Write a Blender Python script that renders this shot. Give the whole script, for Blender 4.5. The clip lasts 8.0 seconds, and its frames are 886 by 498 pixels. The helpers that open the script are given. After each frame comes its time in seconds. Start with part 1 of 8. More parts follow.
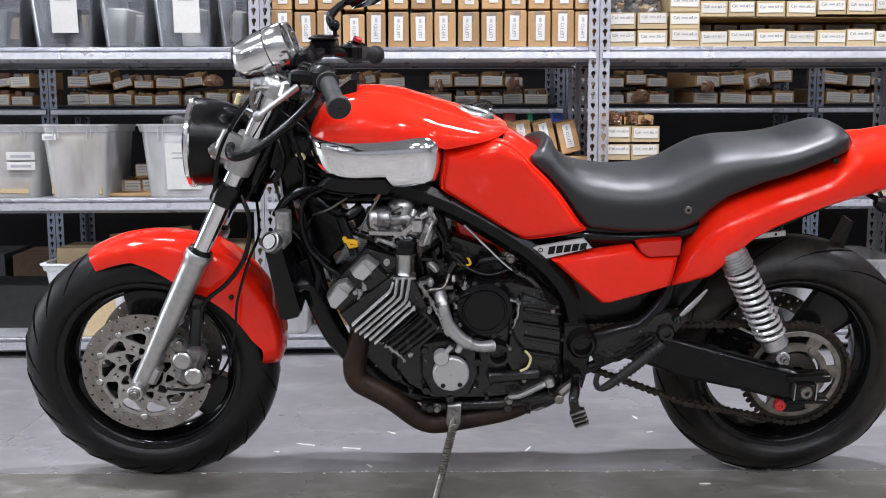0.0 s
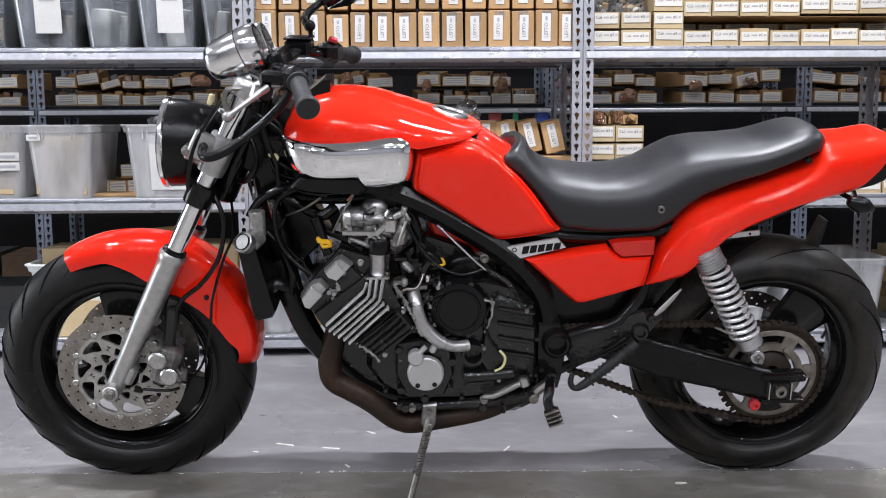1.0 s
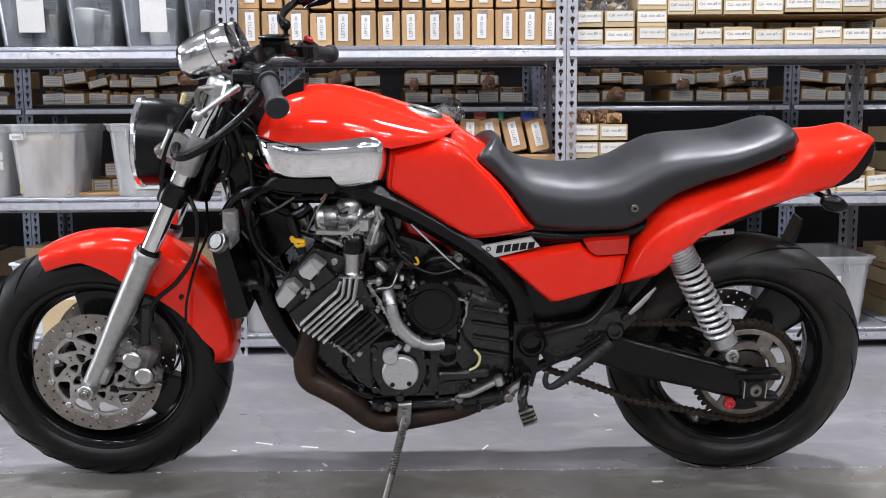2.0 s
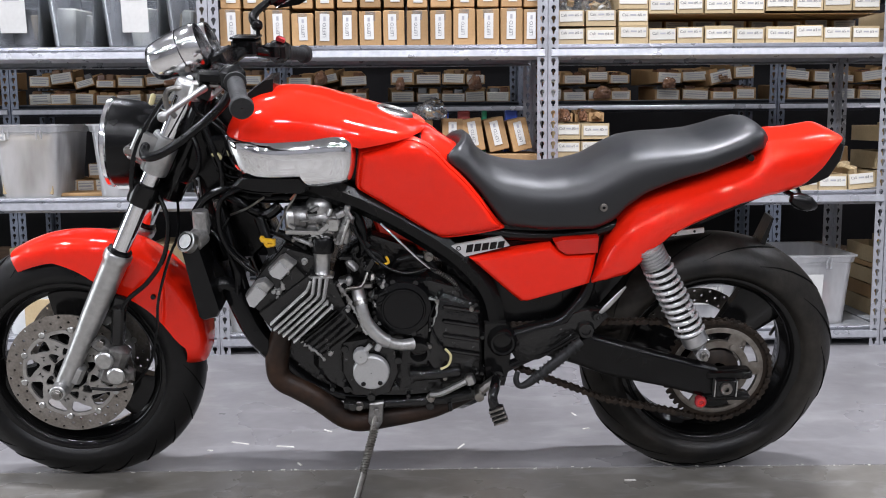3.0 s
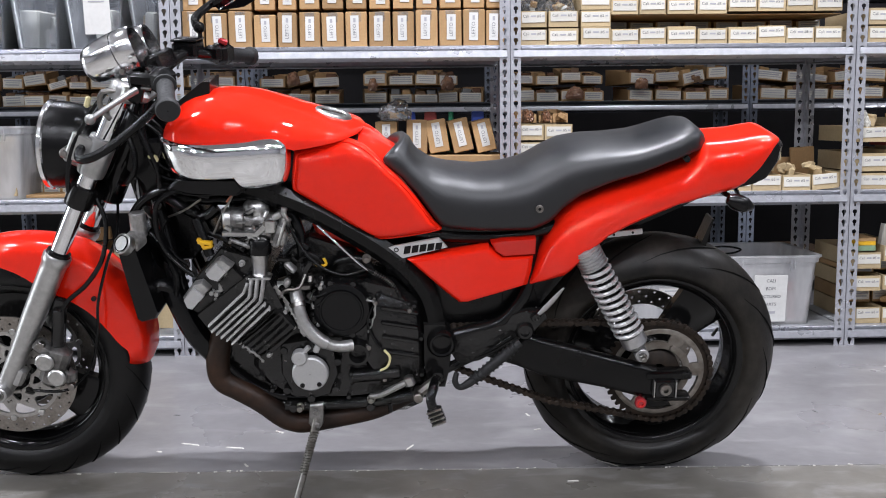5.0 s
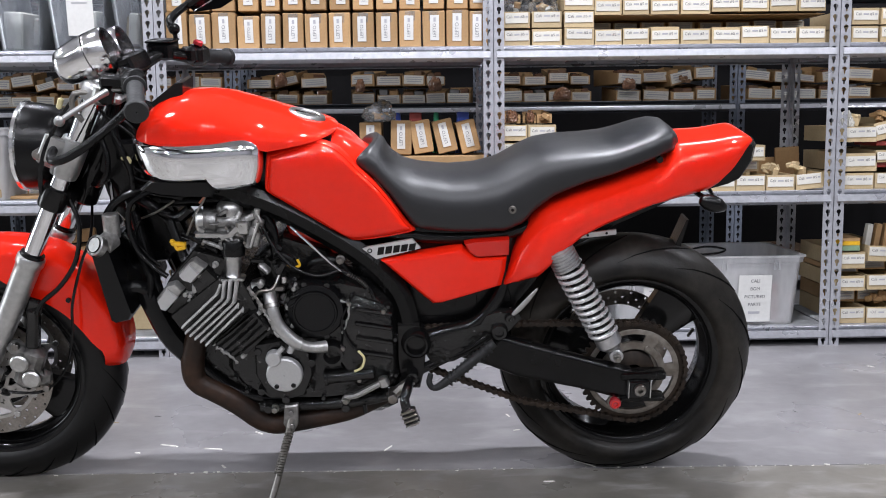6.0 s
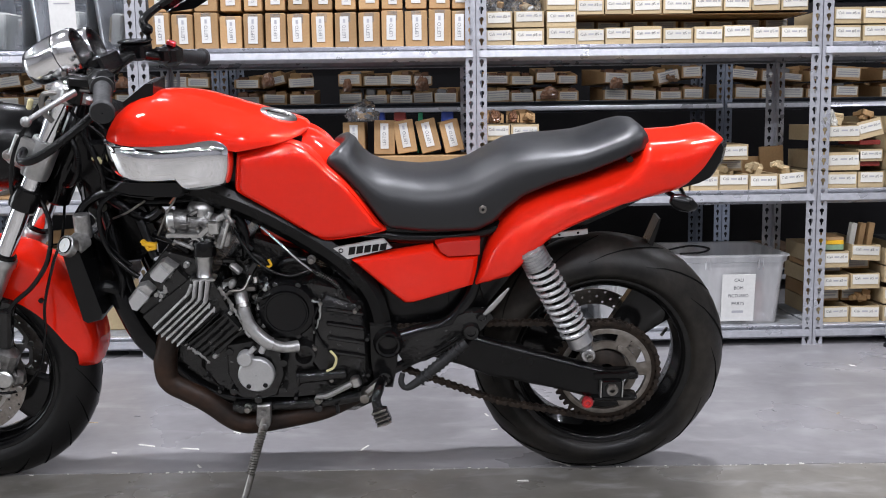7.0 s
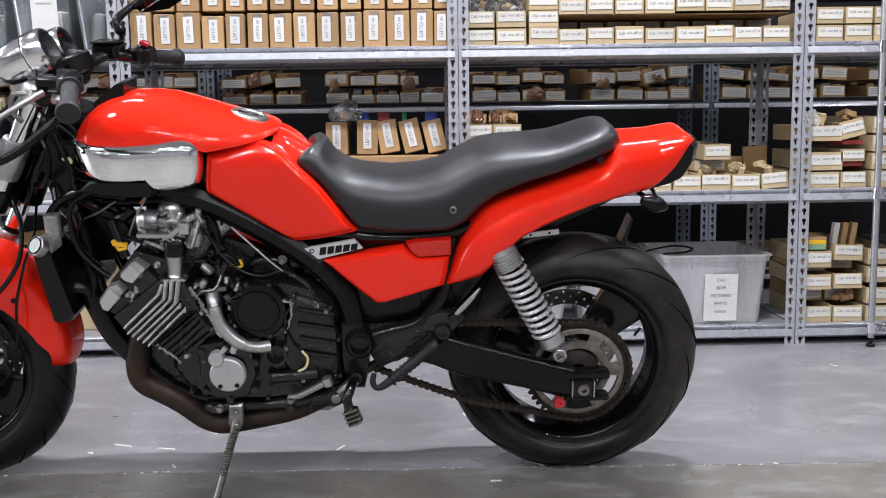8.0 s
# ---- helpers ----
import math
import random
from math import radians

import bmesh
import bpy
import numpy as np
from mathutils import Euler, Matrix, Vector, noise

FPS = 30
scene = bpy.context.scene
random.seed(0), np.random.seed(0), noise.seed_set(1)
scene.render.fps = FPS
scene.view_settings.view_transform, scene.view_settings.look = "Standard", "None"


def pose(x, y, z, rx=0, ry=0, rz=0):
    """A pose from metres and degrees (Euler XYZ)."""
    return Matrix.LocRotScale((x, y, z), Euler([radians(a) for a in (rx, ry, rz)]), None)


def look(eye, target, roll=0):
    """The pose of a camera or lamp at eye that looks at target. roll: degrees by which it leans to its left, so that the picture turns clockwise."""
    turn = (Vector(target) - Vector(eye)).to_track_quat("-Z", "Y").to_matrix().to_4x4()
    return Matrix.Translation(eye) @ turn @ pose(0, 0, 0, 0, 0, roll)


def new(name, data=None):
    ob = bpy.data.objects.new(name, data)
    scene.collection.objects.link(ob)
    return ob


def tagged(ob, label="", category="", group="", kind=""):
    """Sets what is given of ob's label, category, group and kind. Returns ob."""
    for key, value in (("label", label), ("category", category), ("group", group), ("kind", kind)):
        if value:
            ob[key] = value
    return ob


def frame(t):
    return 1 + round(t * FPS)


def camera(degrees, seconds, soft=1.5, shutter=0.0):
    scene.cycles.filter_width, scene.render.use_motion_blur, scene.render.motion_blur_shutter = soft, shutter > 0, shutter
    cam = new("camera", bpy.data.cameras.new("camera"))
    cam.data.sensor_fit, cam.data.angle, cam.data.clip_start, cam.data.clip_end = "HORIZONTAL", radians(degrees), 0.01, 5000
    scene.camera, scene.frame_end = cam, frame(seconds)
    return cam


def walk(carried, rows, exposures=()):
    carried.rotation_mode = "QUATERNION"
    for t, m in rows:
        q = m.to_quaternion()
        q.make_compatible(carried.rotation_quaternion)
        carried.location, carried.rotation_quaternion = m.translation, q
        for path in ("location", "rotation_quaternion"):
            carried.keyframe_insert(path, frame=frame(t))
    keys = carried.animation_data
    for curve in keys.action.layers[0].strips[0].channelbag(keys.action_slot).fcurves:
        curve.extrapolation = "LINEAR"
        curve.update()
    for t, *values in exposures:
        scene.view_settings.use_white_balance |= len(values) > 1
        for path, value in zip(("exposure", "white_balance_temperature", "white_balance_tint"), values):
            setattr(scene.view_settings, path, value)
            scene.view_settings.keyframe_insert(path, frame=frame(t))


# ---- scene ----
cam = camera(48.5, 8.0, soft=1.0)
PATH = [
    (0, (0.092, 0.146, 0.868), (0.143, 2.129, 0.616), -0.2),
    (0.5, (0.121, 0.145, 0.868), (0.172, 2.128, 0.616), -0.2),
    (1, (0.15, 0.143, 0.869), (0.201, 2.126, 0.616), -0.3),
    (1.5, (0.177, 0.143, 0.87), (0.23, 2.126, 0.615), -0.3),
    (3, (0.272, 0.135, 0.871), (0.325, 2.118, 0.613), -0.5),
    (3.5, (0.313, 0.134, 0.871), (0.365, 2.116, 0.613), -0.5),
    (4, (0.353, 0.131, 0.872), (0.402, 2.114, 0.614), -0.6),
    (4.5, (0.386, 0.129, 0.873), (0.435, 2.112, 0.615), -0.6),
    (6, (0.474, 0.125, 0.874), (0.524, 2.108, 0.617), -0.7),
    (6.5, (0.506, 0.123, 0.875), (0.555, 2.105, 0.617), -0.8),
    (7, (0.541, 0.121, 0.874), (0.589, 2.104, 0.616), -0.8),
    (7.5, (0.573, 0.12, 0.875), (0.622, 2.102, 0.616), -0.8),
    (8, (0.605, 0.118, 0.875), (0.654, 2.1, 0.616), -0.8),
]
walk(cam, [(t, look(eye, target, roll)) for t, eye, target, roll in PATH])

# ---- light: rows of tube lamps under the hall's ceiling ----
CEIL = 4.2
world = bpy.data.worlds.new("hall")
scene.world = world
world.use_nodes = True
world.node_tree.nodes["Background"].inputs[0].default_value = (0.9, 0.95, 1.0, 1)
world.node_tree.nodes["Background"].inputs[1].default_value = 0.01
TUBES = [(-6.0 + 1.6 * k, y, w * min(1.0, 0.64 + 0.12 * k)) for y, w in ((-1.3, 64), (-4.9, 48)) for k in range(8)]
TUBES += [(-5.2, 2.3, 80), (-2.0, 2.3, 145), (1.2, 2.3, 170), (4.4, 2.3, 75)]
TUBES += [(x, 4.66, 30) for x in (-4.4, -1.2, 2.0, 5.2)]
for sx, sy, watts in TUBES:
    lamp = bpy.data.lights.new("tube_lamp", "AREA")
    lamp.shape, lamp.size, lamp.size_y = "RECTANGLE", 0.52, 0.12
    lamp.energy, lamp.color = watts, (0.895, 0.91, 1.0)
    new("tube_lamp", lamp).matrix_world = pose(sx, sy, CEIL - 0.30)
door_lamp = bpy.data.lights.new("door_daylight", "AREA")
door_lamp.shape, door_lamp.size, door_lamp.size_y = "RECTANGLE", 2.6, 2.8
door_lamp.energy, door_lamp.color = 190, (0.9, 0.95, 1.0)
new("door_daylight", door_lamp).matrix_world = look((-8.9, 2.1, 1.5), (0, 2.1, 1.3))
scene.view_settings.exposure = 0.0

# ---- materials ----
def mat(name, base, rough=0.5, metal=0.0, vary=0.12, scale=6.0, fine=60.0, bump=0.0, bump_scale=80.0, coat=0.0, rvary=0.15, second=None, spread=0.5, per_object=0.0, spec=0.5):
    """A surface with stains at one scale, grain at another, and fine relief."""
    m = bpy.data.materials.new(name)
    m.use_nodes = True
    nt = m.node_tree
    N, L = nt.nodes, nt.links
    b = N["Principled BSDF"]
    co = N.new("ShaderNodeTexCoord")
    n1, n2 = N.new("ShaderNodeTexNoise"), N.new("ShaderNodeTexNoise")
    n1.inputs["Scale"].default_value, n1.inputs["Detail"].default_value = scale, 5
    n2.inputs["Scale"].default_value, n2.inputs["Detail"].default_value = fine, 3
    L.new(co.outputs["Object"], n1.inputs["Vector"])
    L.new(co.outputs["Object"], n2.inputs["Vector"])
    ramp = N.new("ShaderNodeMapRange")
    ramp.inputs[1].default_value, ramp.inputs[2].default_value = 0.5 - spread / 2, 0.5 + spread / 2
    L.new(n1.outputs["Fac"], ramp.inputs[0])
    mix = N.new("ShaderNodeMix")
    mix.data_type = "RGBA"
    other = second or tuple(c * (1 - vary * 2) for c in base)
    mix.inputs[6].default_value, mix.inputs[7].default_value = (*base, 1), (*other, 1)
    L.new(ramp.outputs[0], mix.inputs[0])
    grain = N.new("ShaderNodeMix")
    grain.data_type, grain.blend_type = "RGBA", "MULTIPLY"
    grain.inputs[0].default_value = 1.0
    g = N.new("ShaderNodeMapRange")
    g.inputs[1].default_value, g.inputs[2].default_value, g.inputs[3].default_value, g.inputs[4].default_value = 0.3, 0.7, 1 - vary, 1 + vary * 0.5
    L.new(n2.outputs["Fac"], g.inputs[0])
    L.new(mix.outputs[2], grain.inputs[6])
    L.new(g.outputs[0], grain.inputs[7])
    last = grain.outputs[2]
    if per_object:
        info, hue = N.new("ShaderNodeObjectInfo"), N.new("ShaderNodeHueSaturation")
        mr = N.new("ShaderNodeMapRange")
        mr.inputs[3].default_value, mr.inputs[4].default_value = 1 - per_object, 1 + per_object
        L.new(info.outputs["Random"], mr.inputs[0])
        L.new(mr.outputs[0], hue.inputs["Value"])
        L.new(last, hue.inputs["Color"])
        last = hue.outputs["Color"]
    L.new(last, b.inputs["Base Color"])
    r = N.new("ShaderNodeMapRange")
    r.inputs[1].default_value, r.inputs[2].default_value = 0.3, 0.7
    r.inputs[3].default_value, r.inputs[4].default_value = max(0.02, rough * (1 - rvary)), min(1, rough * (1 + rvary))
    L.new(n1.outputs["Fac"], r.inputs[0])
    L.new(r.outputs[0], b.inputs["Roughness"])
    b.inputs["Metallic"].default_value = metal
    b.inputs["Coat Weight"].default_value = coat
    b.inputs["Coat Roughness"].default_value = 0.04
    b.inputs["Specular IOR Level"].default_value = spec
    if bump:
        bp, n3 = N.new("ShaderNodeBump"), N.new("ShaderNodeTexNoise")
        n3.inputs["Scale"].default_value, n3.inputs["Detail"].default_value = bump_scale, 4
        L.new(co.outputs["Object"], n3.inputs["Vector"])
        bp.inputs["Strength"].default_value, bp.inputs["Distance"].default_value = bump, 0.002
        L.new(n3.outputs["Fac"], bp.inputs["Height"])
        L.new(bp.outputs["Normal"], b.inputs["Normal"])
    return m


def clear_plastic(name, tint, see, rough=0.3):
    """Milky translucent plastic sheet."""
    m = bpy.data.materials.new(name)
    m.use_nodes = True
    nt = m.node_tree
    N, L = nt.nodes, nt.links
    N.remove(N["Principled BSDF"])
    out = N["Material Output"]
    tr, df, tl, gl = (N.new("ShaderNodeBsdf" + k) for k in ("Transparent", "Diffuse", "Translucent", "Glossy"))
    no = N.new("ShaderNodeTexNoise")
    no.inputs["Scale"].default_value, no.inputs["Detail"].default_value = 3, 4
    co, mp = N.new("ShaderNodeTexCoord"), N.new("ShaderNodeMapping")
    mp.inputs["Scale"].default_value = (3.2, 3.2, 1.0)
    L.new(co.outputs["Object"], mp.inputs[0])
    L.new(mp.outputs[0], no.inputs["Vector"])
    for s in (df, tl):
        s.inputs[0].default_value = (*tint, 1)
    tr.inputs[0].default_value = (0.93, 0.95, 0.97, 1)
    gl.inputs["Roughness"].default_value = rough
    a, b, c = N.new("ShaderNodeMixShader"), N.new("ShaderNodeMixShader"), N.new("ShaderNodeMixShader")
    a.inputs[0].default_value = 0.5
    L.new(df.outputs[0], a.inputs[1])
    L.new(tl.outputs[0], a.inputs[2])
    mr = N.new("ShaderNodeMapRange")
    mr.inputs[1].default_value, mr.inputs[2].default_value = 0.3, 0.7
    mr.inputs[3].default_value, mr.inputs[4].default_value = see - 0.16, see + 0.16
    L.new(no.outputs["Fac"], mr.inputs[0])
    L.new(mr.outputs[0], b.inputs[0])
    L.new(a.outputs[0], b.inputs[1])
    L.new(tr.outputs[0], b.inputs[2])
    fr = N.new("ShaderNodeFresnel")
    fr.inputs[0].default_value = 1.35
    L.new(fr.outputs[0], c.inputs[0])
    L.new(b.outputs[0], c.inputs[1])
    L.new(gl.outputs[0], c.inputs[2])
    L.new(c.outputs[0], out.inputs[0])
    return m


def worn_black(name, rough, chips):
    """Black engine enamel, crinkled, with chips of bare metal."""
    m = mat(name, (0.003, 0.003, 0.0033), rough, vary=0.4, scale=18, fine=110, rvary=0.6, second=(0.010, 0.0097, 0.0093), spec=0.5, spread=0.35)
    nt = m.node_tree
    N, L = nt.nodes, nt.links
    b = N["Principled BSDF"]
    src = b.inputs["Base Color"].links[0].from_socket
    rsrc = b.inputs["Roughness"].links[0].from_socket
    co = N.new("ShaderNodeTexCoord")
    n = N.new("ShaderNodeTexNoise")
    n.inputs["Scale"].default_value, n.inputs["Detail"].default_value, n.inputs["Distortion"].default_value = 75, 8, 0.25
    L.new(co.outputs["Object"], n.inputs["Vector"])
    mr = N.new("ShaderNodeMapRange")
    mr.inputs[1].default_value, mr.inputs[2].default_value, mr.inputs[4].default_value = chips, chips + 0.07, 0.85
    L.new(n.outputs["Fac"], mr.inputs[0])
    mx = N.new("ShaderNodeMix")
    mx.data_type = "RGBA"
    mx.inputs[7].default_value = (0.24, 0.235, 0.23, 1)
    L.new(mr.outputs[0], mx.inputs[0])
    L.new(src, mx.inputs[6])
    L.new(mx.outputs[2], b.inputs["Base Color"])
    L.new(mr.outputs[0], b.inputs["Metallic"])
    ro = N.new("ShaderNodeMix")
    ro.inputs[3].default_value = 0.36
    L.new(mr.outputs[0], ro.inputs[0])
    L.new(rsrc, ro.inputs[2])
    L.new(ro.outputs[0], b.inputs["Roughness"])
    bp, n3 = N.new("ShaderNodeBump"), N.new("ShaderNodeTexNoise")
    n3.inputs["Scale"].default_value, n3.inputs["Detail"].default_value = 55, 6
    L.new(co.outputs["Object"], n3.inputs["Vector"])
    bp.inputs["Strength"].default_value, bp.inputs["Distance"].default_value = 0.8, 0.006
    L.new(n3.outputs["Fac"], bp.inputs["Height"])
    L.new(bp.outputs["Normal"], b.inputs["Normal"])
    return m


def glass(name):
    m = bpy.data.materials.new(name)
    m.use_nodes = True
    b = m.node_tree.nodes["Principled BSDF"]
    b.inputs["Transmission Weight"].default_value, b.inputs["Roughness"].default_value = 1.0, 0.02
    return m


def concrete(name, base, other, size):
    m = mat(name, base, 0.33, vary=0.09, scale=size, fine=24, bump=0.12, bump_scale=55, rvary=0.35, second=other, spread=0.4, spec=0.5)
    nt = m.node_tree
    N, L = nt.nodes, nt.links
    b = N["Principled BSDF"]
    src = b.inputs["Base Color"].links[0].from_socket
    co = N.new("ShaderNodeTexCoord")
    # pale scuffs
    mp = N.new("ShaderNodeMapping")
    mp.inputs["Scale"].default_value = (1.6, 3.2, 1)
    mp.inputs["Rotation"].default_value = (0, 0, 0.4)
    L.new(co.outputs["Object"], mp.inputs[0])
    n = N.new("ShaderNodeTexNoise")
    n.inputs["Scale"].default_value, n.inputs["Detail"].default_value, n.inputs["Distortion"].default_value = size * 1.6, 10, 0.5
    L.new(mp.outputs[0], n.inputs["Vector"])
    mr = N.new("ShaderNodeMapRange")
    mr.inputs[1].default_value, mr.inputs[2].default_value, mr.inputs[4].default_value = 0.52, 0.78, 0.42
    L.new(n.outputs["Fac"], mr.inputs[0])
    mx = N.new("ShaderNodeMix")
    mx.data_type = "RGBA"
    mx.inputs[7].default_value = (0.44, 0.43, 0.43, 1)
    L.new(mr.outputs[0], mx.inputs[0])
    L.new(src, mx.inputs[6])
    # dark specks and stains
    v = N.new("ShaderNodeTexNoise")
    v.inputs["Scale"].default_value, v.inputs["Detail"].default_value = 3.5, 8
    L.new(co.outputs["Object"], v.inputs["Vector"])
    mr2 = N.new("ShaderNodeMapRange")
    mr2.inputs[1].default_value, mr2.inputs[2].default_value, mr2.inputs[4].default_value = 0.56, 0.74, 0.6
    L.new(v.outputs["Fac"], mr2.inputs[0])
    mx2 = N.new("ShaderNodeMix")
    mx2.data_type = "RGBA"
    mx2.inputs[7].default_value = (0.17, 0.165, 0.17, 1)
    L.new(mr2.outputs[0], mx2.inputs[0])
    L.new(mx.outputs[2], mx2.inputs[6])
    L.new(mx2.outputs[2], b.inputs["Base Color"])
    return m


RED = mat("red_paint", (0.80, 0.0175, 0.0045), 0.55, vary=0.03, coat=0.8, scale=3, rvary=0.1, spec=0.02)
RED_DARK = mat("red_reflector", (0.52, 0.010, 0.004), 0.3, vary=0.05, coat=1.0, spec=0.1)
CHROME = mat("chrome", (0.82, 0.83, 0.85), 0.06, 1.0, vary=0.03, scale=5, rvary=0.4)
CHROME_SOFT = mat("polished_scoop_chrome", (0.90, 0.91, 0.93), 0.07, 1.0, vary=0.03, scale=5, rvary=0.3)
CHROME_SATIN = mat("hazed_chrome", (0.90, 0.90, 0.91), 0.15, 1.0, vary=0.05, scale=9, rvary=0.3)
ALU = mat("cast_aluminium", (0.58, 0.58, 0.57), 0.34, 1.0, vary=0.16, scale=14, fine=90, bump=0.25, bump_scale=140)
ALU_DULL = mat("dull_aluminium", (0.56, 0.56, 0.55), 0.40, 0.75, vary=0.25, scale=18, fine=110, bump=0.5, bump_scale=120, second=(0.20, 0.19, 0.18), spread=0.35)
SLIDER = mat("fork_alloy", (0.54, 0.54, 0.535), 0.36, 0.9, vary=0.14, scale=14, fine=70, second=(0.40, 0.40, 0.395))
CALIPER = mat("caliper_alloy", (0.34, 0.335, 0.325), 0.40, 0.8, vary=0.25, scale=25, fine=90, bump=0.4, bump_scale=90, second=(0.12, 0.115, 0.11), spread=0.3)
STEEL = mat("worn_steel", (0.34, 0.335, 0.325), 0.34, 1.0, vary=0.25, scale=22, bump=0.2, second=(0.16, 0.14, 0.12))
DISC = mat("brake_disc_steel", (0.36, 0.335, 0.31), 0.36, 0.9, vary=0.2, scale=26, fine=160, second=(0.22, 0.195, 0.17))
CARRIER = mat("disc_carrier", (0.48, 0.465, 0.445), 0.42, 0.7, vary=0.2, scale=22, second=(0.34, 0.325, 0.305))
CARRIER_RUSTY = mat("grimy_carrier", (0.27, 0.25, 0.225), 0.45, 0.6, vary=0.2, scale=40, second=(0.12, 0.10, 0.08))
BLACK = mat("black_enamel", (0.003, 0.003, 0.0035), 0.13, vary=0.3, scale=8, fine=70, bump=0.10, bump_scale=40, rvary=0.5, second=(0.007, 0.0068, 0.0065), spec=0.30)
SATIN_BLACK = mat("satin_black_enamel", (0.0022, 0.0022, 0.0025), 0.24, vary=0.3, scale=9, fine=70, bump=0.10, bump_scale=40, rvary=0.4, second=(0.005, 0.0048, 0.0046), spec=0.22)
ENGINE = worn_black("engine_black", 0.11, 0.69)
ENGINE_WORN = worn_black("chipped_engine_black", 0.13, 0.665)
CARB = mat("carburettor_alloy", (0.52, 0.52, 0.51), 0.40, 0.85, vary=0.3, scale=32, fine=120, bump=0.5, bump_scale=70, second=(0.16, 0.155, 0.15), spread=0.22)
COVER_ALU = mat("satin_cover_alloy", (0.50, 0.50, 0.50), 0.42, 0.6, vary=0.05, scale=12, fine=200)
FINS = mat("fin_edges", (0.74, 0.74, 0.73), 0.33, 0.3, vary=0.25, scale=24, second=(0.42, 0.41, 0.40))
PLASTIC = mat("black_plastic", (0.004, 0.004, 0.0044), 0.25, vary=0.2, scale=10, bump=0.15, bump_scale=200, spec=0.27)
RUBBER = mat("tyre_rubber", (0.0035, 0.0035, 0.004), 0.33, vary=0.25, scale=5, fine=60, bump=0.2, bump_scale=120, rvary=0.3, second=(0.008, 0.0078, 0.0075), spec=0.26)
RUBBER_DUSTY = mat("dusty_tyre_rubber", (0.007, 0.0068, 0.0066), 0.42, vary=0.25, scale=5, fine=60, bump=0.2, bump_scale=120, rvary=0.3, second=(0.040, 0.035, 0.029), spec=0.18, spread=0.35)
GRIP = mat("grip_rubber", (0.011, 0.0115, 0.0125), 0.6, vary=0.2, scale=30, bump=0.6, bump_scale=260)
VINYL = mat("seat_vinyl", (0.0050, 0.0057, 0.0075), 0.43, vary=0.15, scale=7, fine=160, bump=0.12, bump_scale=700, rvary=0.18, spec=0.64)
RUST = mat("rusty_exhaust", (0.036, 0.017, 0.009), 0.5, 0.0, vary=0.3, scale=9, bump=0.5, bump_scale=80, second=(0.010, 0.008, 0.007), spread=0.35, spec=0.28)
CHAINMAT = mat("rusty_chain", (0.034, 0.022, 0.014), 0.6, 0.2, vary=0.35, scale=40, second=(0.012, 0.0095, 0.008), spec=0.3)
YELLOW = mat("yellow_plug", (0.75, 0.42, 0.02), 0.35, vary=0.1)
CREAM = mat("cream_connector", (0.68, 0.60, 0.32), 0.45, vary=0.1)
REDPART = mat("red_anodised", (0.55, 0.05, 0.06), 0.28, 0.6, vary=0.1)
COPPER = mat("copper_wire", (0.55, 0.20, 0.12), 0.4, vary=0.1)
LENS = glass("lamp_glass")
MIRROR = mat("mirror_glass", (0.85, 0.87, 0.9), 0.03, 1.0, vary=0.01)
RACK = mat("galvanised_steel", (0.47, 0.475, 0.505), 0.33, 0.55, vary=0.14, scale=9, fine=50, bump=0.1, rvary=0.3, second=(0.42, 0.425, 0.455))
# rear racks' steel: their shade is put into the colour
RACK_SHADED = mat("shaded_rack_steel", (0.22, 0.245, 0.30), 0.45, 0.5, vary=0.15, scale=7, second=(0.15, 0.17, 0.21))
LEVER = mat("lever_alloy", (0.33, 0.33, 0.325), 0.40, 0.8, vary=0.15, scale=30)
# rear beams: deeper shade painted in as a darker steel
BEAM_SHADED = mat("shaded_beam_steel", (0.07, 0.074, 0.085), 0.5, 0.4, vary=0.15, scale=7, second=(0.045, 0.05, 0.06))
DECK = mat("shelf_deck", (0.30, 0.31, 0.32), 0.55, 0.2, vary=0.15, scale=5)
CARD = mat("cardboard", (0.40, 0.25, 0.12), 0.72, vary=0.09, scale=9, fine=120, bump=0.15, bump_scale=150, per_object=0.22, second=(0.32, 0.195, 0.09), spec=0.3)
CARD_PALE = mat("pale_cardboard", (0.46, 0.36, 0.215), 0.75, vary=0.08, scale=9, fine=120, bump=0.15, per_object=0.16, second=(0.39, 0.295, 0.165), spec=0.3)
# cardboard darkened to hold the shade of the rear lower shelf
SHADED_CARD = mat("shaded_brown_card", (0.07, 0.042, 0.024), 0.75, vary=0.15, scale=9, second=(0.04, 0.026, 0.017), spec=0.2)
CARD_IN = mat("cardboard_inside", (0.34, 0.20, 0.085), 0.8, vary=0.12, scale=9)
PAPER = mat("label_paper", (0.60, 0.58, 0.52), 0.65, vary=0.04, scale=12, per_object=0.10, spec=0.3)
PAPER_WHITE = mat("white_paper", (0.62, 0.615, 0.59), 0.6, vary=0.05, scale=12, spec=0.3, per_object=0.08)
INK = mat("printed_ink", (0.09, 0.09, 0.10), 0.6, vary=0.05)
INK_DARK = mat("label_ink", (0.16, 0.16, 0.17), 0.6, vary=0.05)
INK_GREY = mat("faded_ink", (0.36, 0.36, 0.38), 0.6, vary=0.05)
POLY = clear_plastic("plastic_bag", (0.92, 0.92, 0.92), 0.84, 0.06)
SHOCK = mat("shock_alloy", (0.52, 0.52, 0.53), 0.34, 0.85, vary=0.15, scale=20, fine=90)
SPRING = mat("plated_spring", (0.72, 0.72, 0.73), 0.26, 0.6, vary=0.08, scale=30)
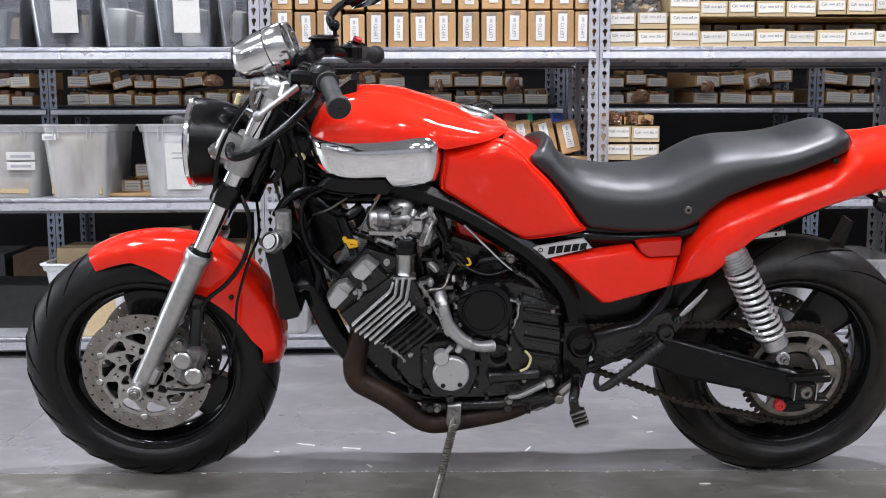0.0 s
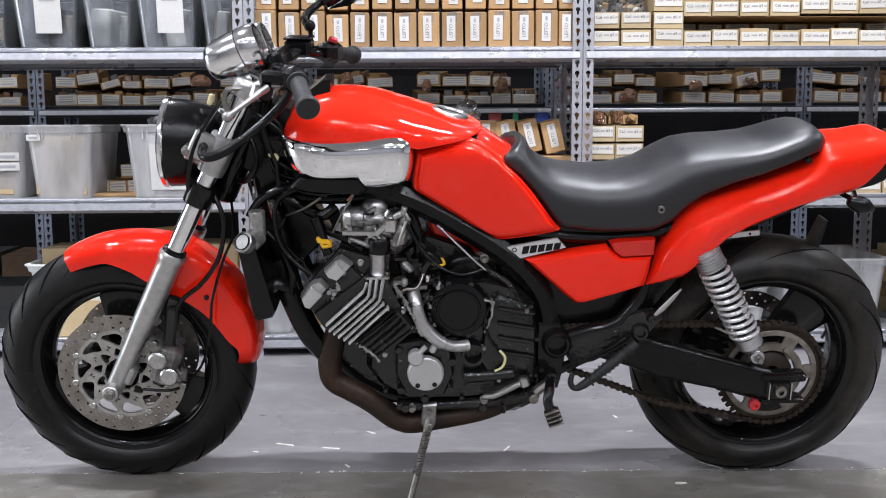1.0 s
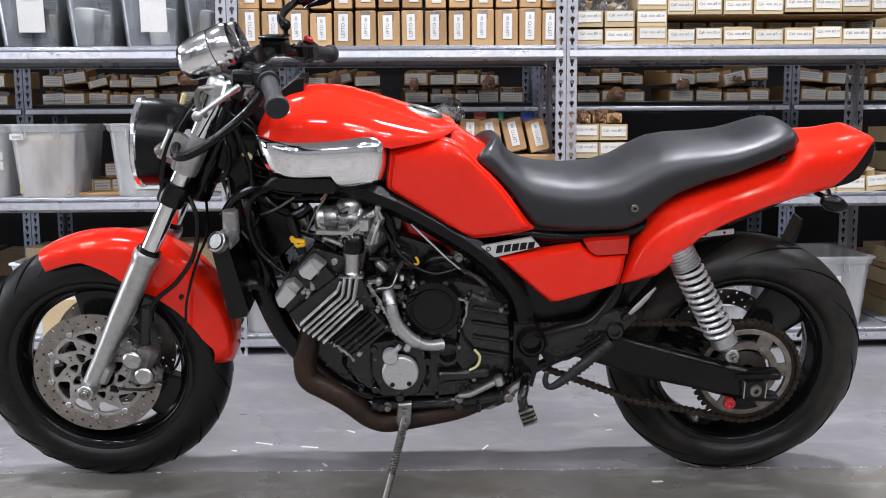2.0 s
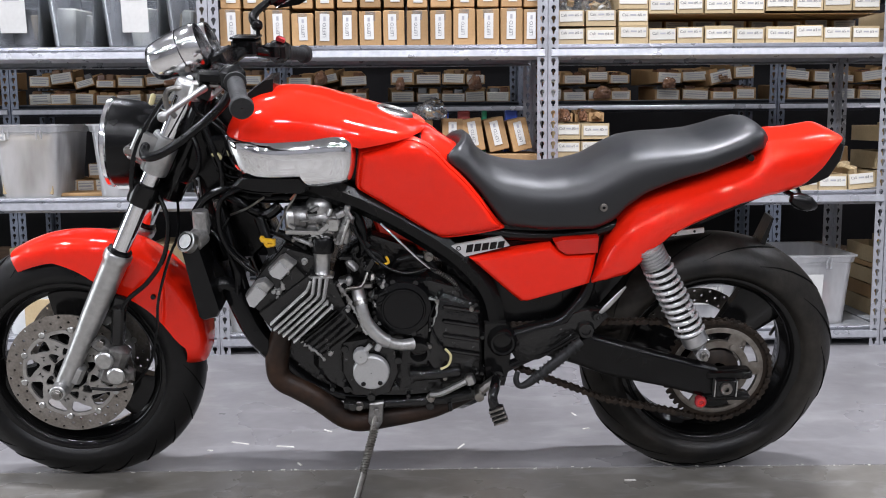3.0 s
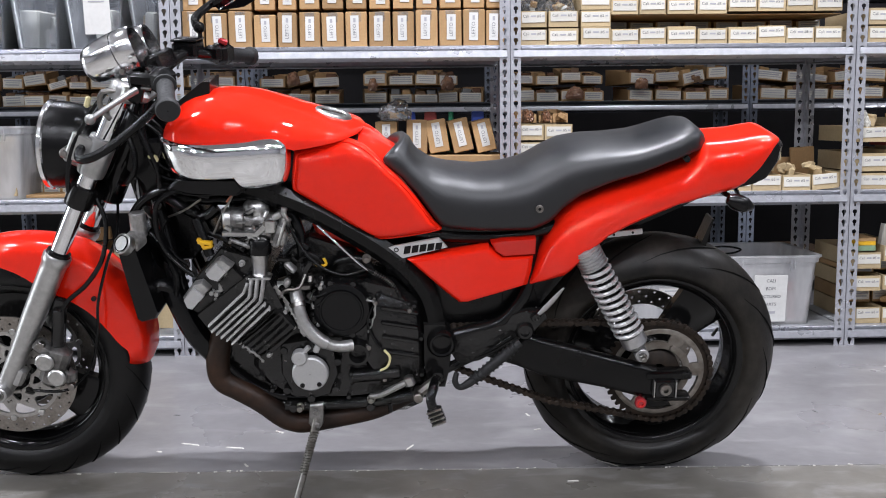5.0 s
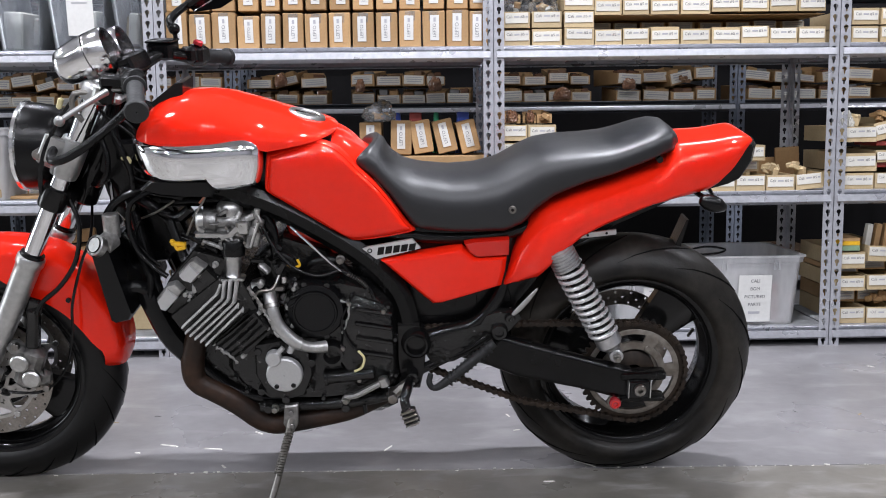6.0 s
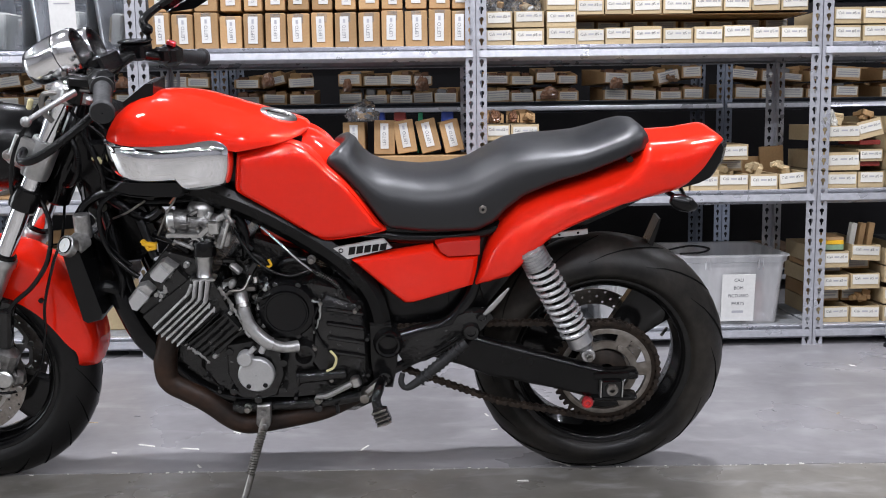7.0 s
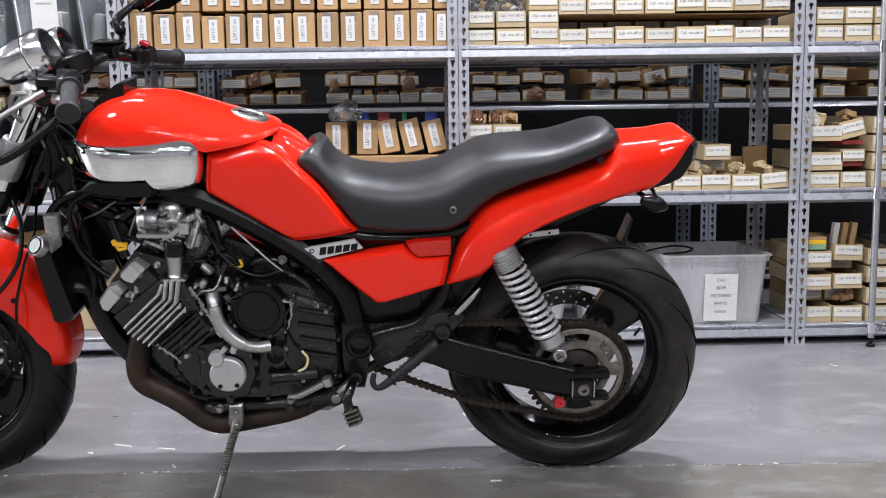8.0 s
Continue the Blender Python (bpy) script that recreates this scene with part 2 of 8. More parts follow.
WRAP = mat("brown_wrapping", (0.20, 0.10, 0.055), 0.22, vary=0.25, scale=25, bump=0.5, bump_scale=60, second=(0.09, 0.045, 0.028), per_object=0.25)
BADGE = mat("badge_silver", (0.62, 0.62, 0.62), 0.3, 0.5, vary=0.05)
TUB = clear_plastic("frosted_tub_plastic", (0.70, 0.73, 0.78), 0.86, 0.28)
TUB_MILKY = clear_plastic("milky_tub_plastic", (0.96, 0.945, 0.94), 0.58, 0.28)
TUB_WHITE = mat("white_tub_plastic", (0.72, 0.74, 0.74), 0.4, vary=0.04)
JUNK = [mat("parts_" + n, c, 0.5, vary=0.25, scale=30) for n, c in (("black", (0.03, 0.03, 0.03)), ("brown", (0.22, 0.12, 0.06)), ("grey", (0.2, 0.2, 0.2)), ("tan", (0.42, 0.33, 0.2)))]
GREEN = mat("green_plastic", (0.02, 0.35, 0.16), 0.4)
GREEN_PALE = mat("pale_green_card", (0.22, 0.33, 0.20), 0.6)
BLUE = mat("blue_plastic", (0.03, 0.08, 0.45), 0.4)
REDBOX = mat("red_carton", (0.36, 0.045, 0.035), 0.5)
CONCRETE = concrete("polished_concrete", (0.243, 0.234, 0.241), (0.168, 0.162, 0.166), 1.9)
CONCRETE_B = concrete("worn_concrete", (0.205, 0.193, 0.172), (0.115, 0.106, 0.092), 3.4)
JOINT = mat("joint_filler", (0.48, 0.46, 0.42), 0.75, vary=0.35, scale=16, fine=120, second=(0.16, 0.15, 0.14), spread=0.3)
PLASTER = mat("painted_wall", (0.26, 0.26, 0.27), 0.7, vary=0.05, scale=2, bump=0.1)
PLASTER_PALE = mat("pale_wall", (0.50, 0.50, 0.51), 0.7, vary=0.05, scale=2, bump=0.1)
# near black in place of the deep shade behind the racks
WALL_SHADED = mat("shaded_wall", (0.014, 0.013, 0.014), 0.85, vary=0.1, scale=2, spec=0.2)
TILE = mat("ceiling_sheet", (0.45, 0.45, 0.45), 0.8, vary=0.06, scale=3)
LAMPBODY = mat("lamp_housing", (0.8, 0.8, 0.8), 0.4, vary=0.03)
PALE_CHIP = mat("pale_chip", (0.75, 0.73, 0.68), 0.6, vary=0.1)


# ---- mesh helpers ----
def V(*a):
    return Vector(a)


def finish(name, bm, material, parent=None, label="", smooth=40):
    me = bpy.data.meshes.new(name)
    bmesh.ops.recalc_face_normals(bm, faces=bm.faces)
    bm.to_mesh(me)
    bm.free()
    me.materials.append(material)
    if smooth:
        me.polygons.foreach_set("use_smooth", [True] * len(me.polygons))
        me.set_sharp_from_angle(angle=radians(smooth))
    ob = new(name, me)
    ob.parent = parent
    if label:
        ob["label"] = label
    return ob


def part(name, bm, material, parent, label="", smooth=40):
    return finish(name, bm, material, parent, label, smooth)


def empty(name, m, label, category, group="", kind=""):
    ob = new(name)
    ob.empty_display_size = 0.1
    ob.matrix_world = m
    return tagged(ob, label, category, group, kind)


def loft(bm, rings, cap=True, closed=True):
    vs = [[bm.verts.new(p) for p in ring] for ring in rings]
    n = len(vs[0])
    for a, b in zip(vs, vs[1:]):
        for i in range(n if closed else n - 1):
            j = (i + 1) % n
            bm.faces.new((a[i], a[j], b[j], b[i]))
    if cap:
        bm.faces.new(vs[0])
        bm.faces.new(vs[-1][::-1])
    return vs


def spline(pts, n=6):
    """A smooth line through the points."""
    pts = [Vector(p) for p in pts]
    if len(pts) < 3:
        return pts
    out = []
    for i in range(len(pts) - 1):
        p0, p1, p2, p3 = pts[max(i - 1, 0)], pts[i], pts[i + 1], pts[min(i + 2, len(pts) - 1)]
        for k in range(n):
            t = k / n
            out.append(0.5 * ((2 * p1) + (p2 - p0) * t + (2 * p0 - 5 * p1 + 4 * p2 - p3) * t * t + (3 * p1 - p0 - 3 * p2 + p3) * t ** 3))
    return out + [pts[-1]]


def sweep(bm, pts, r, seg=10, n=6, flat=1.0, radii=None, square=False):
    """A tube along a smooth line; flat squeezes it across, square gives it a boxed section."""
    line = spline(pts, n) if n else [Vector(p) for p in pts]
    rings, up = [], None
    m = len(line)
    for i, p in enumerate(line):
        d = (line[min(i + 1, m - 1)] - line[max(i - 1, 0)]).normalized()
        if up is None:
            up = V(0, 1, 0) if abs(d.y) < 0.9 else V(0, 0, 1)
        side = d.cross(up).normalized()
        up = side.cross(d).normalized()
        rr = r if radii is None else np.interp(i / (m - 1), [k / (len(radii) - 1) for k in range(len(radii))], radii)
        ring = []
        for k in range(seg):
            a = 2 * math.pi * k / seg + (math.pi / seg if square else 0)
            c, s = math.cos(a), math.sin(a)
            if square:
                q = 1 / max(abs(c), abs(s)) ** 0.8
                c, s = c * q, s * q
            ring.append(p + side * (rr * c) + up * (rr * s * flat))
        rings.append(ring)
    loft(bm, rings)


def lathe(bm, profile, seg, centre, axis, ref=None, cap=False, closed=False):
    """Turn a profile of (radius, along) round an axis."""
    ax = Vector(axis).normalized()
    ref = Vector(ref) if ref else (V(0, 0, 1) if abs(ax.z) < 0.9 else V(1, 0, 0))
    s1 = (ref - ax * ref.dot(ax)).normalized()
    s2 = ax.cross(s1)
    c0 = Vector(centre)
    rings = []
    for r, h in profile:
        rings.append([c0 + ax * h + s1 * (r * math.cos(2 * math.pi * k / seg)) + s2 * (r * math.sin(2 * math.pi * k / seg)) for k in range(seg)])
    if closed:
        rings.append(rings[0])
    vs = loft(bm, rings, cap=cap)
    return vs


def cyl(bm, a, b, r, r2=None, seg=16, edge=0.0):
    """A capped, edge-rounded cylinder from a to b."""
    a, b = Vector(a), Vector(b)
    h = (b - a).length
    r2 = r if r2 is None else r2
    e = edge or min(r, h) * 0.12
    lathe(bm, [(r - e, 0), (r, e), (r2, h - e), (r2 - e, h)], seg, a, b - a, cap=True)


def block(bm, x0, x1, y0, y1, z0, z1, e=0.003):
    """A box with chamfered edges."""
    e = min(e, (x1 - x0) / 3, (y1 - y0) / 3, (z1 - z0) / 3)
    if e <= 0:
        return
    rings = []
    for z, k in ((z0, e), (z0 + e, 0), (z1 - e, 0), (z1, e)):
        rings.append([V(x0 + k + e, y0 + k, z), V(x1 - k - e, y0 + k, z), V(x1 - k, y0 + k + e, z), V(x1 - k, y1 - k - e, z),
                      V(x1 - k - e, y1 - k, z), V(x0 + k + e, y1 - k, z), V(x0 + k, y1 - k - e, z), V(x0 + k, y0 + k + e, z)])
    loft(bm, rings)


def turned_block(bm, centre, size, rot=(0, 0, 0), e=0.003):
    """A chamfered box, turned by degrees about its middle."""
    before = set(bm.verts)
    sx, sy, sz = (s / 2 for s in size)
    block(bm, -sx, sx, -sy, sy, -sz, sz, e)
    m = pose(*centre, *rot)
    for v in bm.verts:
        if v not in before:
            v.co = m @ v.co


def prism(bm, outline, y0, y1, e=0.004, inset=0.94):
    """A plate with the side outline (x, z), from y0 (near, rounded edge) to y1."""
    n = len(outline)
    cx, cz = sum(p[0] for p in outline) / n, sum(p[1] for p in outline) / n
    k = lambda s: [(cx + (x - cx) * s, cz + (z - cz) * s) for x, z in outline]
    sg = 1 if y1 > y0 else -1
    rings = [[V(x, y0, z) for x, z in k(inset)], [V(x, y0 + sg * e, z) for x, z in outline], [V(x, y1 - sg * e, z) for x, z in outline], [V(x, y1, z) for x, z in k(inset)]]
    loft(bm, rings)


def cushion(bm, outline, y_edge, y_face, back, sub=5, tilt=None, steps=((1.0, 0.0), (0.985, 0.30), (0.955, 0.55), (0.90, 0.74), (0.75, 0.90), (0.5, 0.98), (0.2, 1.0))):
    """A bulging panel: its rim at y_edge, its middle at y_face, its back at `back`."""
    pts = spline([(x, 0, z) for x, z in outline] + [(outline[0][0], 0, outline[0][1])], sub)[:-1] if sub else [V(x, 0, z) for x, z in outline]
    n = len(pts)
    cx, cz = sum(p.x for p in pts) / n, sum(p.z for p in pts) / n
    t = tilt or (lambda x, z: 0.0)
    rings = []
    for s, f in ((0.9, None), (1.0, -0.25), *steps):
        ring = []
        for p in pts:
            x, z = cx + (p.x - cx) * s, cz + (p.z - cz) * s
            y = back if f is None else y_edge + (y_face - y_edge) * f
            ring.append(V(x, y + (0 if f is None else t(x, z)), z))
        rings.append(ring)
    loft(bm, rings)


def interp(u, table):
    return float(np.interp(u, [p[0] for p in table], [p[1] for p in table]))


def body(bm, us, top, low, half, power=2.6, seg=28, low_power=4.0, belly=0.0):
    """A body symmetric about its middle plane, from side curves and half widths."""
    rings = []
    for u in us:
        t, b, h = interp(u, top), interp(u, low), interp(u, half)
        ring = []
        mid = b + (t - b) * belly
        for k in range(seg):
            a = 2 * math.pi * k / seg
            c, s = math.cos(a), math.sin(a)
            p = power if s > 0 else low_power
            y = h * math.copysign(abs(c) ** (2 / p), c)
            z = mid + ((t - mid) if s > 0 else (mid - b)) * math.copysign(abs(s) ** (2 / p), s)
            ring.append(V(u, y, z))
        rings.append(ring)
    loft(bm, rings)


def holed_strip(bm, origin, right, up, width, pitch, rows, shape):
    """A strip of sheet with a row of holes; shape gives each hole's radius by angle."""
    o, r, u = Vector(origin), Vector(right), Vector(up)
    K = 20
    for i in range(rows):
        c = o + r * (width / 2) + u * (pitch * (i + 0.5))
        outer, inner = [], []
        for k in range(K):
            a = 2 * math.pi * (k + 0.5) / K
            ca, sa = math.cos(a), math.sin(a)
            q = min((width / 2) / max(abs(ca), 1e-6), (pitch / 2) / max(abs(sa), 1e-6))
            if abs(ca) * pitch > abs(sa) * width * 0.999 and abs(ca) * pitch < abs(sa) * width * 1.001:
                q = math.hypot(width / 2, pitch / 2)
            outer.append(bm.verts.new(c + r * (ca * q) + u * (sa * q)))
            h = shape(a)
            inner.append(bm.verts.new(c + r * (ca * h) + u * (sa * h)))
        # corners are closed with small triangles
        for k in range(K):
            j = (k + 1) % K
            bm.faces.new((outer[k], outer[j], inner[j], inner[k]))
        for sx, sy in ((1, 1), (-1, 1), (-1, -1), (1, -1)):
            ang = math.atan2(sy * pitch, sx * width) % (2 * math.pi)
            k = int((ang / (2 * math.pi)) * K - 0.5) % K
            cv = bm.verts.new(c + r * (sx * width / 2) + u * (sy * pitch / 2))
            bm.faces.new((outer[k], cv, outer[(k + 1) % K]))


def B():
    return bmesh.new()



def place_bolts(points, r, m, parent, name="bolt", depth=0.012, label=""):
    """Hexagon bolt heads, each its own part on one shared mesh."""
    bm = B()
    cyl(bm, (0, 0, 0), (0, depth, 0), r, seg=6)
    cyl(bm, (0, depth * 0.55, 0), (0, depth, 0), r * 1.35, seg=12)
    first = part(name, bm, m, parent, label)
    first.location = points[0]
    for p in points[1:]:
        ob = new(name, first.data)
        ob.parent = parent
        ob.location = p
        if label:
            ob["label"] = label

# ---- the hall ----
def plane_box(name, x0, x1, y0, y1, z0, z1, m, label, category):
    bm = B()
    block(bm, x0, x1, y0, y1, z0, z1, 0.004)
    return tagged(finish(name, bm, m, None, "", 0), label, category, kind="structure")


floor = plane_box("floor", -9, 9, -7, 5.9, -0.2, -0.0015, JOINT, "grey polished concrete warehouse floor with saw-cut joints", "floor")
# the north wall's darkness is shade put into its colour
plane_box("wall_north", -9, 9, 5.9, 6.1, -0.2, CEIL + 0.2, WALL_SHADED, "warehouse wall far behind the racks, its deep shade painted near black", "wall")
plane_box("wall_south", -9, 9, -7.2, -7, -0.2, CEIL + 0.2, PLASTER, "pale grey painted warehouse wall", "wall")
plane_box("wall_west", -9.2, -9, -7, 0.6, -0.2, CEIL + 0.2, PLASTER_PALE, "pale grey painted warehouse wall", "wall")
plane_box("wall_west_far", -9.2, -9, 3.6, 5.9, -0.2, CEIL + 0.2, PLASTER_PALE, "pale grey painted warehouse wall", "wall")
plane_box("wall_west_lintel", -9.2, -9, 0.6, 3.6, 3.0, CEIL + 0.2, PLASTER_PALE, "pale grey painted wall above the doorway", "wall")
plane_box("wall_east", 9, 9.2, -7, 5.9, -0.2, CEIL + 0.2, PLASTER_PALE, "pale grey painted warehouse wall", "wall")
plane_box("ceiling", -9, 9, -7, 5.9, CEIL, CEIL + 0.2, TILE, "white warehouse ceiling sheeting", "ceiling")
for sx, sy, watts in TUBES:
    e = empty("ceiling_light", pose(sx, sy, CEIL), "short white tube light hung under the ceiling", "light", "ceiling lights")
    bm = B()
    block(bm, -0.30, 0.30, -0.085, 0.085, -0.27, -0.20, 0.01)
    part("housing", bm, LAMPBODY, e)
    for hx in (-0.2, 0.2):
        bm = B()
        cyl(bm, (hx, 0, -0.21), (hx, 0, 0.0), 0.008, seg=8)
        part("hanger", bm, STEEL, e)


def slab(x0, x1, y0, y1):
    """One cast field of the floor, between saw cuts that run slightly askew."""
    bm = B()
    k = -0.0247
    pts = [V(x0, y0 + k * x0 if y0 > -7 else y0, -0.006), V(x1, y0 + k * x1 if y0 > -7 else y0, -0.006), V(x1, y1 + k * x1 if y1 < 5.9 else y1, -0.006), V(x0, y1 + k * x0 if y1 < 5.9 else y1, -0.006)]
    top = [p + V(0, 0, 0.006) for p in pts]
    loft(bm, [pts, top])
    return part("slab", bm, CONCRETE if y0 > 0 else CONCRETE_B, floor, smooth=0)


G = 0.0022
for xa, xb in ((-9, -1.047 - G), (-1.047 + G, 9)):
    for ya, yb in ((-7, 2.534 - G * 1.5), (2.534 + G * 1.5, 5.9)):
        slab(xa, xb, ya, yb)

# chips and scraps lying on the floor
for i in range(14):
    random.seed(100 + i)
    x, y = random.uniform(-1.3, 2.2), random.choice((random.uniform(2.55, 3.6), random.uniform(2.2, 3.0)))
    L_ = random.uniform(0.006, 0.028)
    bm = B()
    pts = [V(-L_, -0.0015, 0), V(L_ * 0.8, -0.003, 0), V(L_, 0.002, 0), V(-L_ * 0.7, 0.0035, 0)]
    loft(bm, [pts, [p * 0.8 + V(0, 0, 0.0015) for p in pts]])
    ob = finish("scrap", bm, random.choice((PALE_CHIP, PALE_CHIP, JUNK[3], JUNK[2])), None, "", 0)
    ob.matrix_world = pose(x, y, 0.0, 0, 0, random.uniform(0, 180))
    tagged(ob, "small pale scrap lying on the concrete floor", "scrap", "floor scraps")
SCRAPS = ((0.012, 2.85, 0.016, -42), (-0.219, 2.754, 0.028, -22), (-0.091, 2.718, 0.026, -14), (-0.289, 2.697, 0.008, -20), (-0.036, 2.578, 0.012, -60), (0.746, 2.83, 0.010, 20), (0.893, 2.545, 0.034, -48), (0.784, 2.424, 0.014, 0))
for x, y, L_, rz in SCRAPS:
    bm = B()
    pts = [V(-L_, -0.002, 0), V(L_, -0.003, 0), V(L_, 0.003, 0), V(-L_, 0.002, 0)]
    loft(bm, [pts, [p * 0.9 + V(0, 0, 0.002) for p in pts]])
    ob = finish("scrap", bm, PALE_CHIP, None, "", 0)
    ob.matrix_world = pose(x, y, 0.0, 0, 0, rz)
    tagged(ob, "narrow white scrap of plastic on the concrete floor", "scrap", "floor scraps")

# broken crumbs along the saw cut
random.seed(77)
bm = B()
for k in range(100):
    x = random.uniform(-1.4, 2.1)
    r = random.uniform(0.0008, 0.0024) * random.choice((1, 1, 1.7))
    y = 2.534 - 0.0247 * x + random.gauss(0, 0.004)
    turned_block(bm, (x, y, r * 0.3), (r * random.uniform(1, 3.5), r, r * 0.8), (0, 0, random.uniform(-25, 25)), r * 0.2)
tagged(finish("joint_crumbs", bm, PALE_CHIP, None, "", 0), "pale crumbs of broken filler along the floor joint", "debris", kind="stuff")

# ---- racks ----
PITCH = 0.0381


def keyhole(a):
    """A round hole running down into a narrow slot."""
    c, s = math.cos(a), math.sin(a)
    up = 0.0035
    r = up * s + math.sqrt(max(0.0, 0.0085 ** 2 - (up * c) ** 2))
    if s < -0.3:
        r = max(r, min(0.0040 / max(abs(c), 1e-4), 0.0155 / abs(s)))
    return r


def upright_mesh(sx, sy, rows):
    """An angle post; its corner at the origin, flanges towards sx and sy."""
    bm = B()
    W = 0.037
    holed_strip(bm, (0 if sx > 0 else -W, 0, 0), (1, 0, 0), (0, 0, 1), W, PITCH, rows, keyhole)
    holed_strip(bm, (0, 0 if sy > 0 else -W, 0), (0, 1, 0), (0, 0, 1), W, PITCH, rows, keyhole)
    bmesh.ops.remove_doubles(bm, verts=bm.verts, dist=0.0002)
    bmesh.ops.recalc_face_normals(bm, faces=bm.faces)
    ob = finish("upright", bm, RACK, None, "", 0)
    me = ob.data
    bpy.data.objects.remove(ob)
    return me


UP = {}


def upright(sx, sy, rows, parent, x, y, m):
    key = (sx, sy, rows, m.name)
    if key not in UP:
        UP[key] = upright_mesh(sx, sy, rows)
        UP[key].materials[0] = m
    ob = new("upright", UP[key])
    ob.parent = parent
    ob.matrix_basis = pose(x, y, 0)
    s = ob.modifiers.new("sheet", "SOLIDIFY")
    s.thickness, s.offset = 0.0022, 0
    return ob


def beam(parent, x0, x1, y, top, face, m, sgn=1):
    """A rolled shelf beam: a set-back lip, a tall bright face, a turned-in foot."""
    f = face
    prof = [(0.034, 0), (0.004, 0), (0.002, -0.002), (0.016, -0.0165), (-0.001, -0.0185), (-0.003, -0.019), (-0.006, -f + 0.013), (-0.003, -f + 0.010), (0.018, -f + 0.002), (0.022, -f), (0.030, -f), (0.030, -f + 0.003), (0.022, -f + 0.004), (0.001, -f + 0.012), (0.001, -0.020), (0.019, -0.0170), (0.007, -0.003), (0.034, -0.003)]
    bm = B()
    loft(bm, [[V(x, y + sgn * a, top + b) for a, b in prof] for x in (x0, x1)])
    # rear beams carry painted shade; only their lip keeps the lit steel colour
    dark = m is RACK_SHADED
    ob = part("beam", bm, BEAM_SHADED if dark else m, parent, smooth=25)
    if dark:
        bm = B()
        lip = [(-0.0055, -0.024), (-0.008, -0.026), (-0.016, -0.044), (-0.014, -0.047), (-0.0055, -0.047)]
        loft(bm, [[V(x, y + sgn * a, top + b) for a, b in lip] for x in (x0, x1)])
        part("beam_lip", bm, RACK, ob, "bright galvanised lip")
    return ob


def rack(x0, x1, y0, y1, levels, rows, m, label, group):
    e = empty("storage_rack", pose(0, 0, 0), label, "shelving", group)
    for x, sx in ((x0, 1), (x1, -1)):
        upright(sx, 1, rows, e, x, y0, m)
        upright(sx, -1, rows, e, x, y1, m)
        for z in [l - 0.03 for l in levels]:
            bm = B()
            block(bm, min(x, x + sx * 0.004), max(x, x + sx * 0.004), y0 + 0.043, y1 - 0.043, z - 0.02, z + 0.015, 0.001)
            part("side_beam", bm, m, e)
    for top in levels:
        beam(e, x0 + 0.010, x1 - 0.010, y0 - 0.002, top, 0.055, m)
        beam(e, x0 + 0.010, x1 - 0.010, y1 + 0.002, top, 0.055, m, -1)
        bm = B()
        block(bm, x0 + 0.004, x1 - 0.004, y0 + 0.036, y1 - 0.036, top - 0.016, top - 0.001, 0.002)
        part("deck", bm, DECK, e)
    return e


FRONT = [(-2.97, -1.725), (-1.722, -0.478), (-0.474, 0.760), (0.764, 2.046), (2.051, 3.30)]
Y0, Y1 = 3.80, 4.27
# L4 is an unseen level, its height set to block lamplight from the rear racks
L1, L2, L3, L4 = 0.077, 0.600, 1.148, 2.20
for x0, x1 in FRONT:
    rack(x0, x1, Y0, Y1, (L1, L2, L3, L4), 60, RACK, "galvanised boltless steel shelving rack with keyhole uprights", "front racks")
R0, R1 = 5.03, 5.50
M1, M2, M3 = 0.10, 0.965, 1.53
REAR = [(-2.95, -1.70), (-1.695, -0.425), (-0.42, 0.82), (0.825, 2.068), (2.073, 3.32)]
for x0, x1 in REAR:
    rack(x0, x1, R0, R1, (M1, M2, M3), 42, RACK_SHADED, "steel shelving rack, its shade put into the grey-blue colour", "rear racks")

# ---- cartons, labels, tubs ----
TEXTS = {}


def text_mesh(words, size):
    key = (words, size)
    if key not in TEXTS:
        cu = bpy.data.curves.new("words", "FONT")
        cu.body, cu.size, cu.align_x, cu.align_y, cu.resolution_u = words, size, "CENTER", "CENTER", 3
        ob = new("words", cu)
        me = bpy.data.meshes.new_from_object(ob.evaluated_get(bpy.context.evaluated_depsgraph_get()))
        me.transform(Matrix.Rotation(math.pi / 2, 4, "X"))
        me.materials.clear()
        me.materials.append(INK)
        bpy.data.objects.remove(ob)
        TEXTS[key] = me
    return TEXTS[key]


def words(parent, text, size, x, y, z, m=None, rot=0):
    ob = new("lettering", text_mesh(text, size))
    ob.parent = parent
    ob.matrix_basis = pose(x, y, z, 0, rot, 0)
    if m:
        ob.material_slots[0].link = "OBJECT"
        ob.material_slots[0].material = m
    return ob


BARS = {}


def bar(parent, w, h, x, y, z, m=INK_GREY, rot=0):
    key = (round(w, 4), round(h, 4), m.name)
    if key not in BARS:
        bm = B()
        block(bm, -w / 2, w / 2, -0.0002, 0.0002, -h / 2, h / 2, 0.0001)
        ob = finish("bar", bm, m, None, "", 0)
        BARS[key] = ob.data
        bpy.data.objects.remove(ob)
    ob = new("printed_bar", BARS[key])
    ob.parent = parent
    ob.matrix_basis = pose(x, y, z, 0, rot, 0)
    return ob


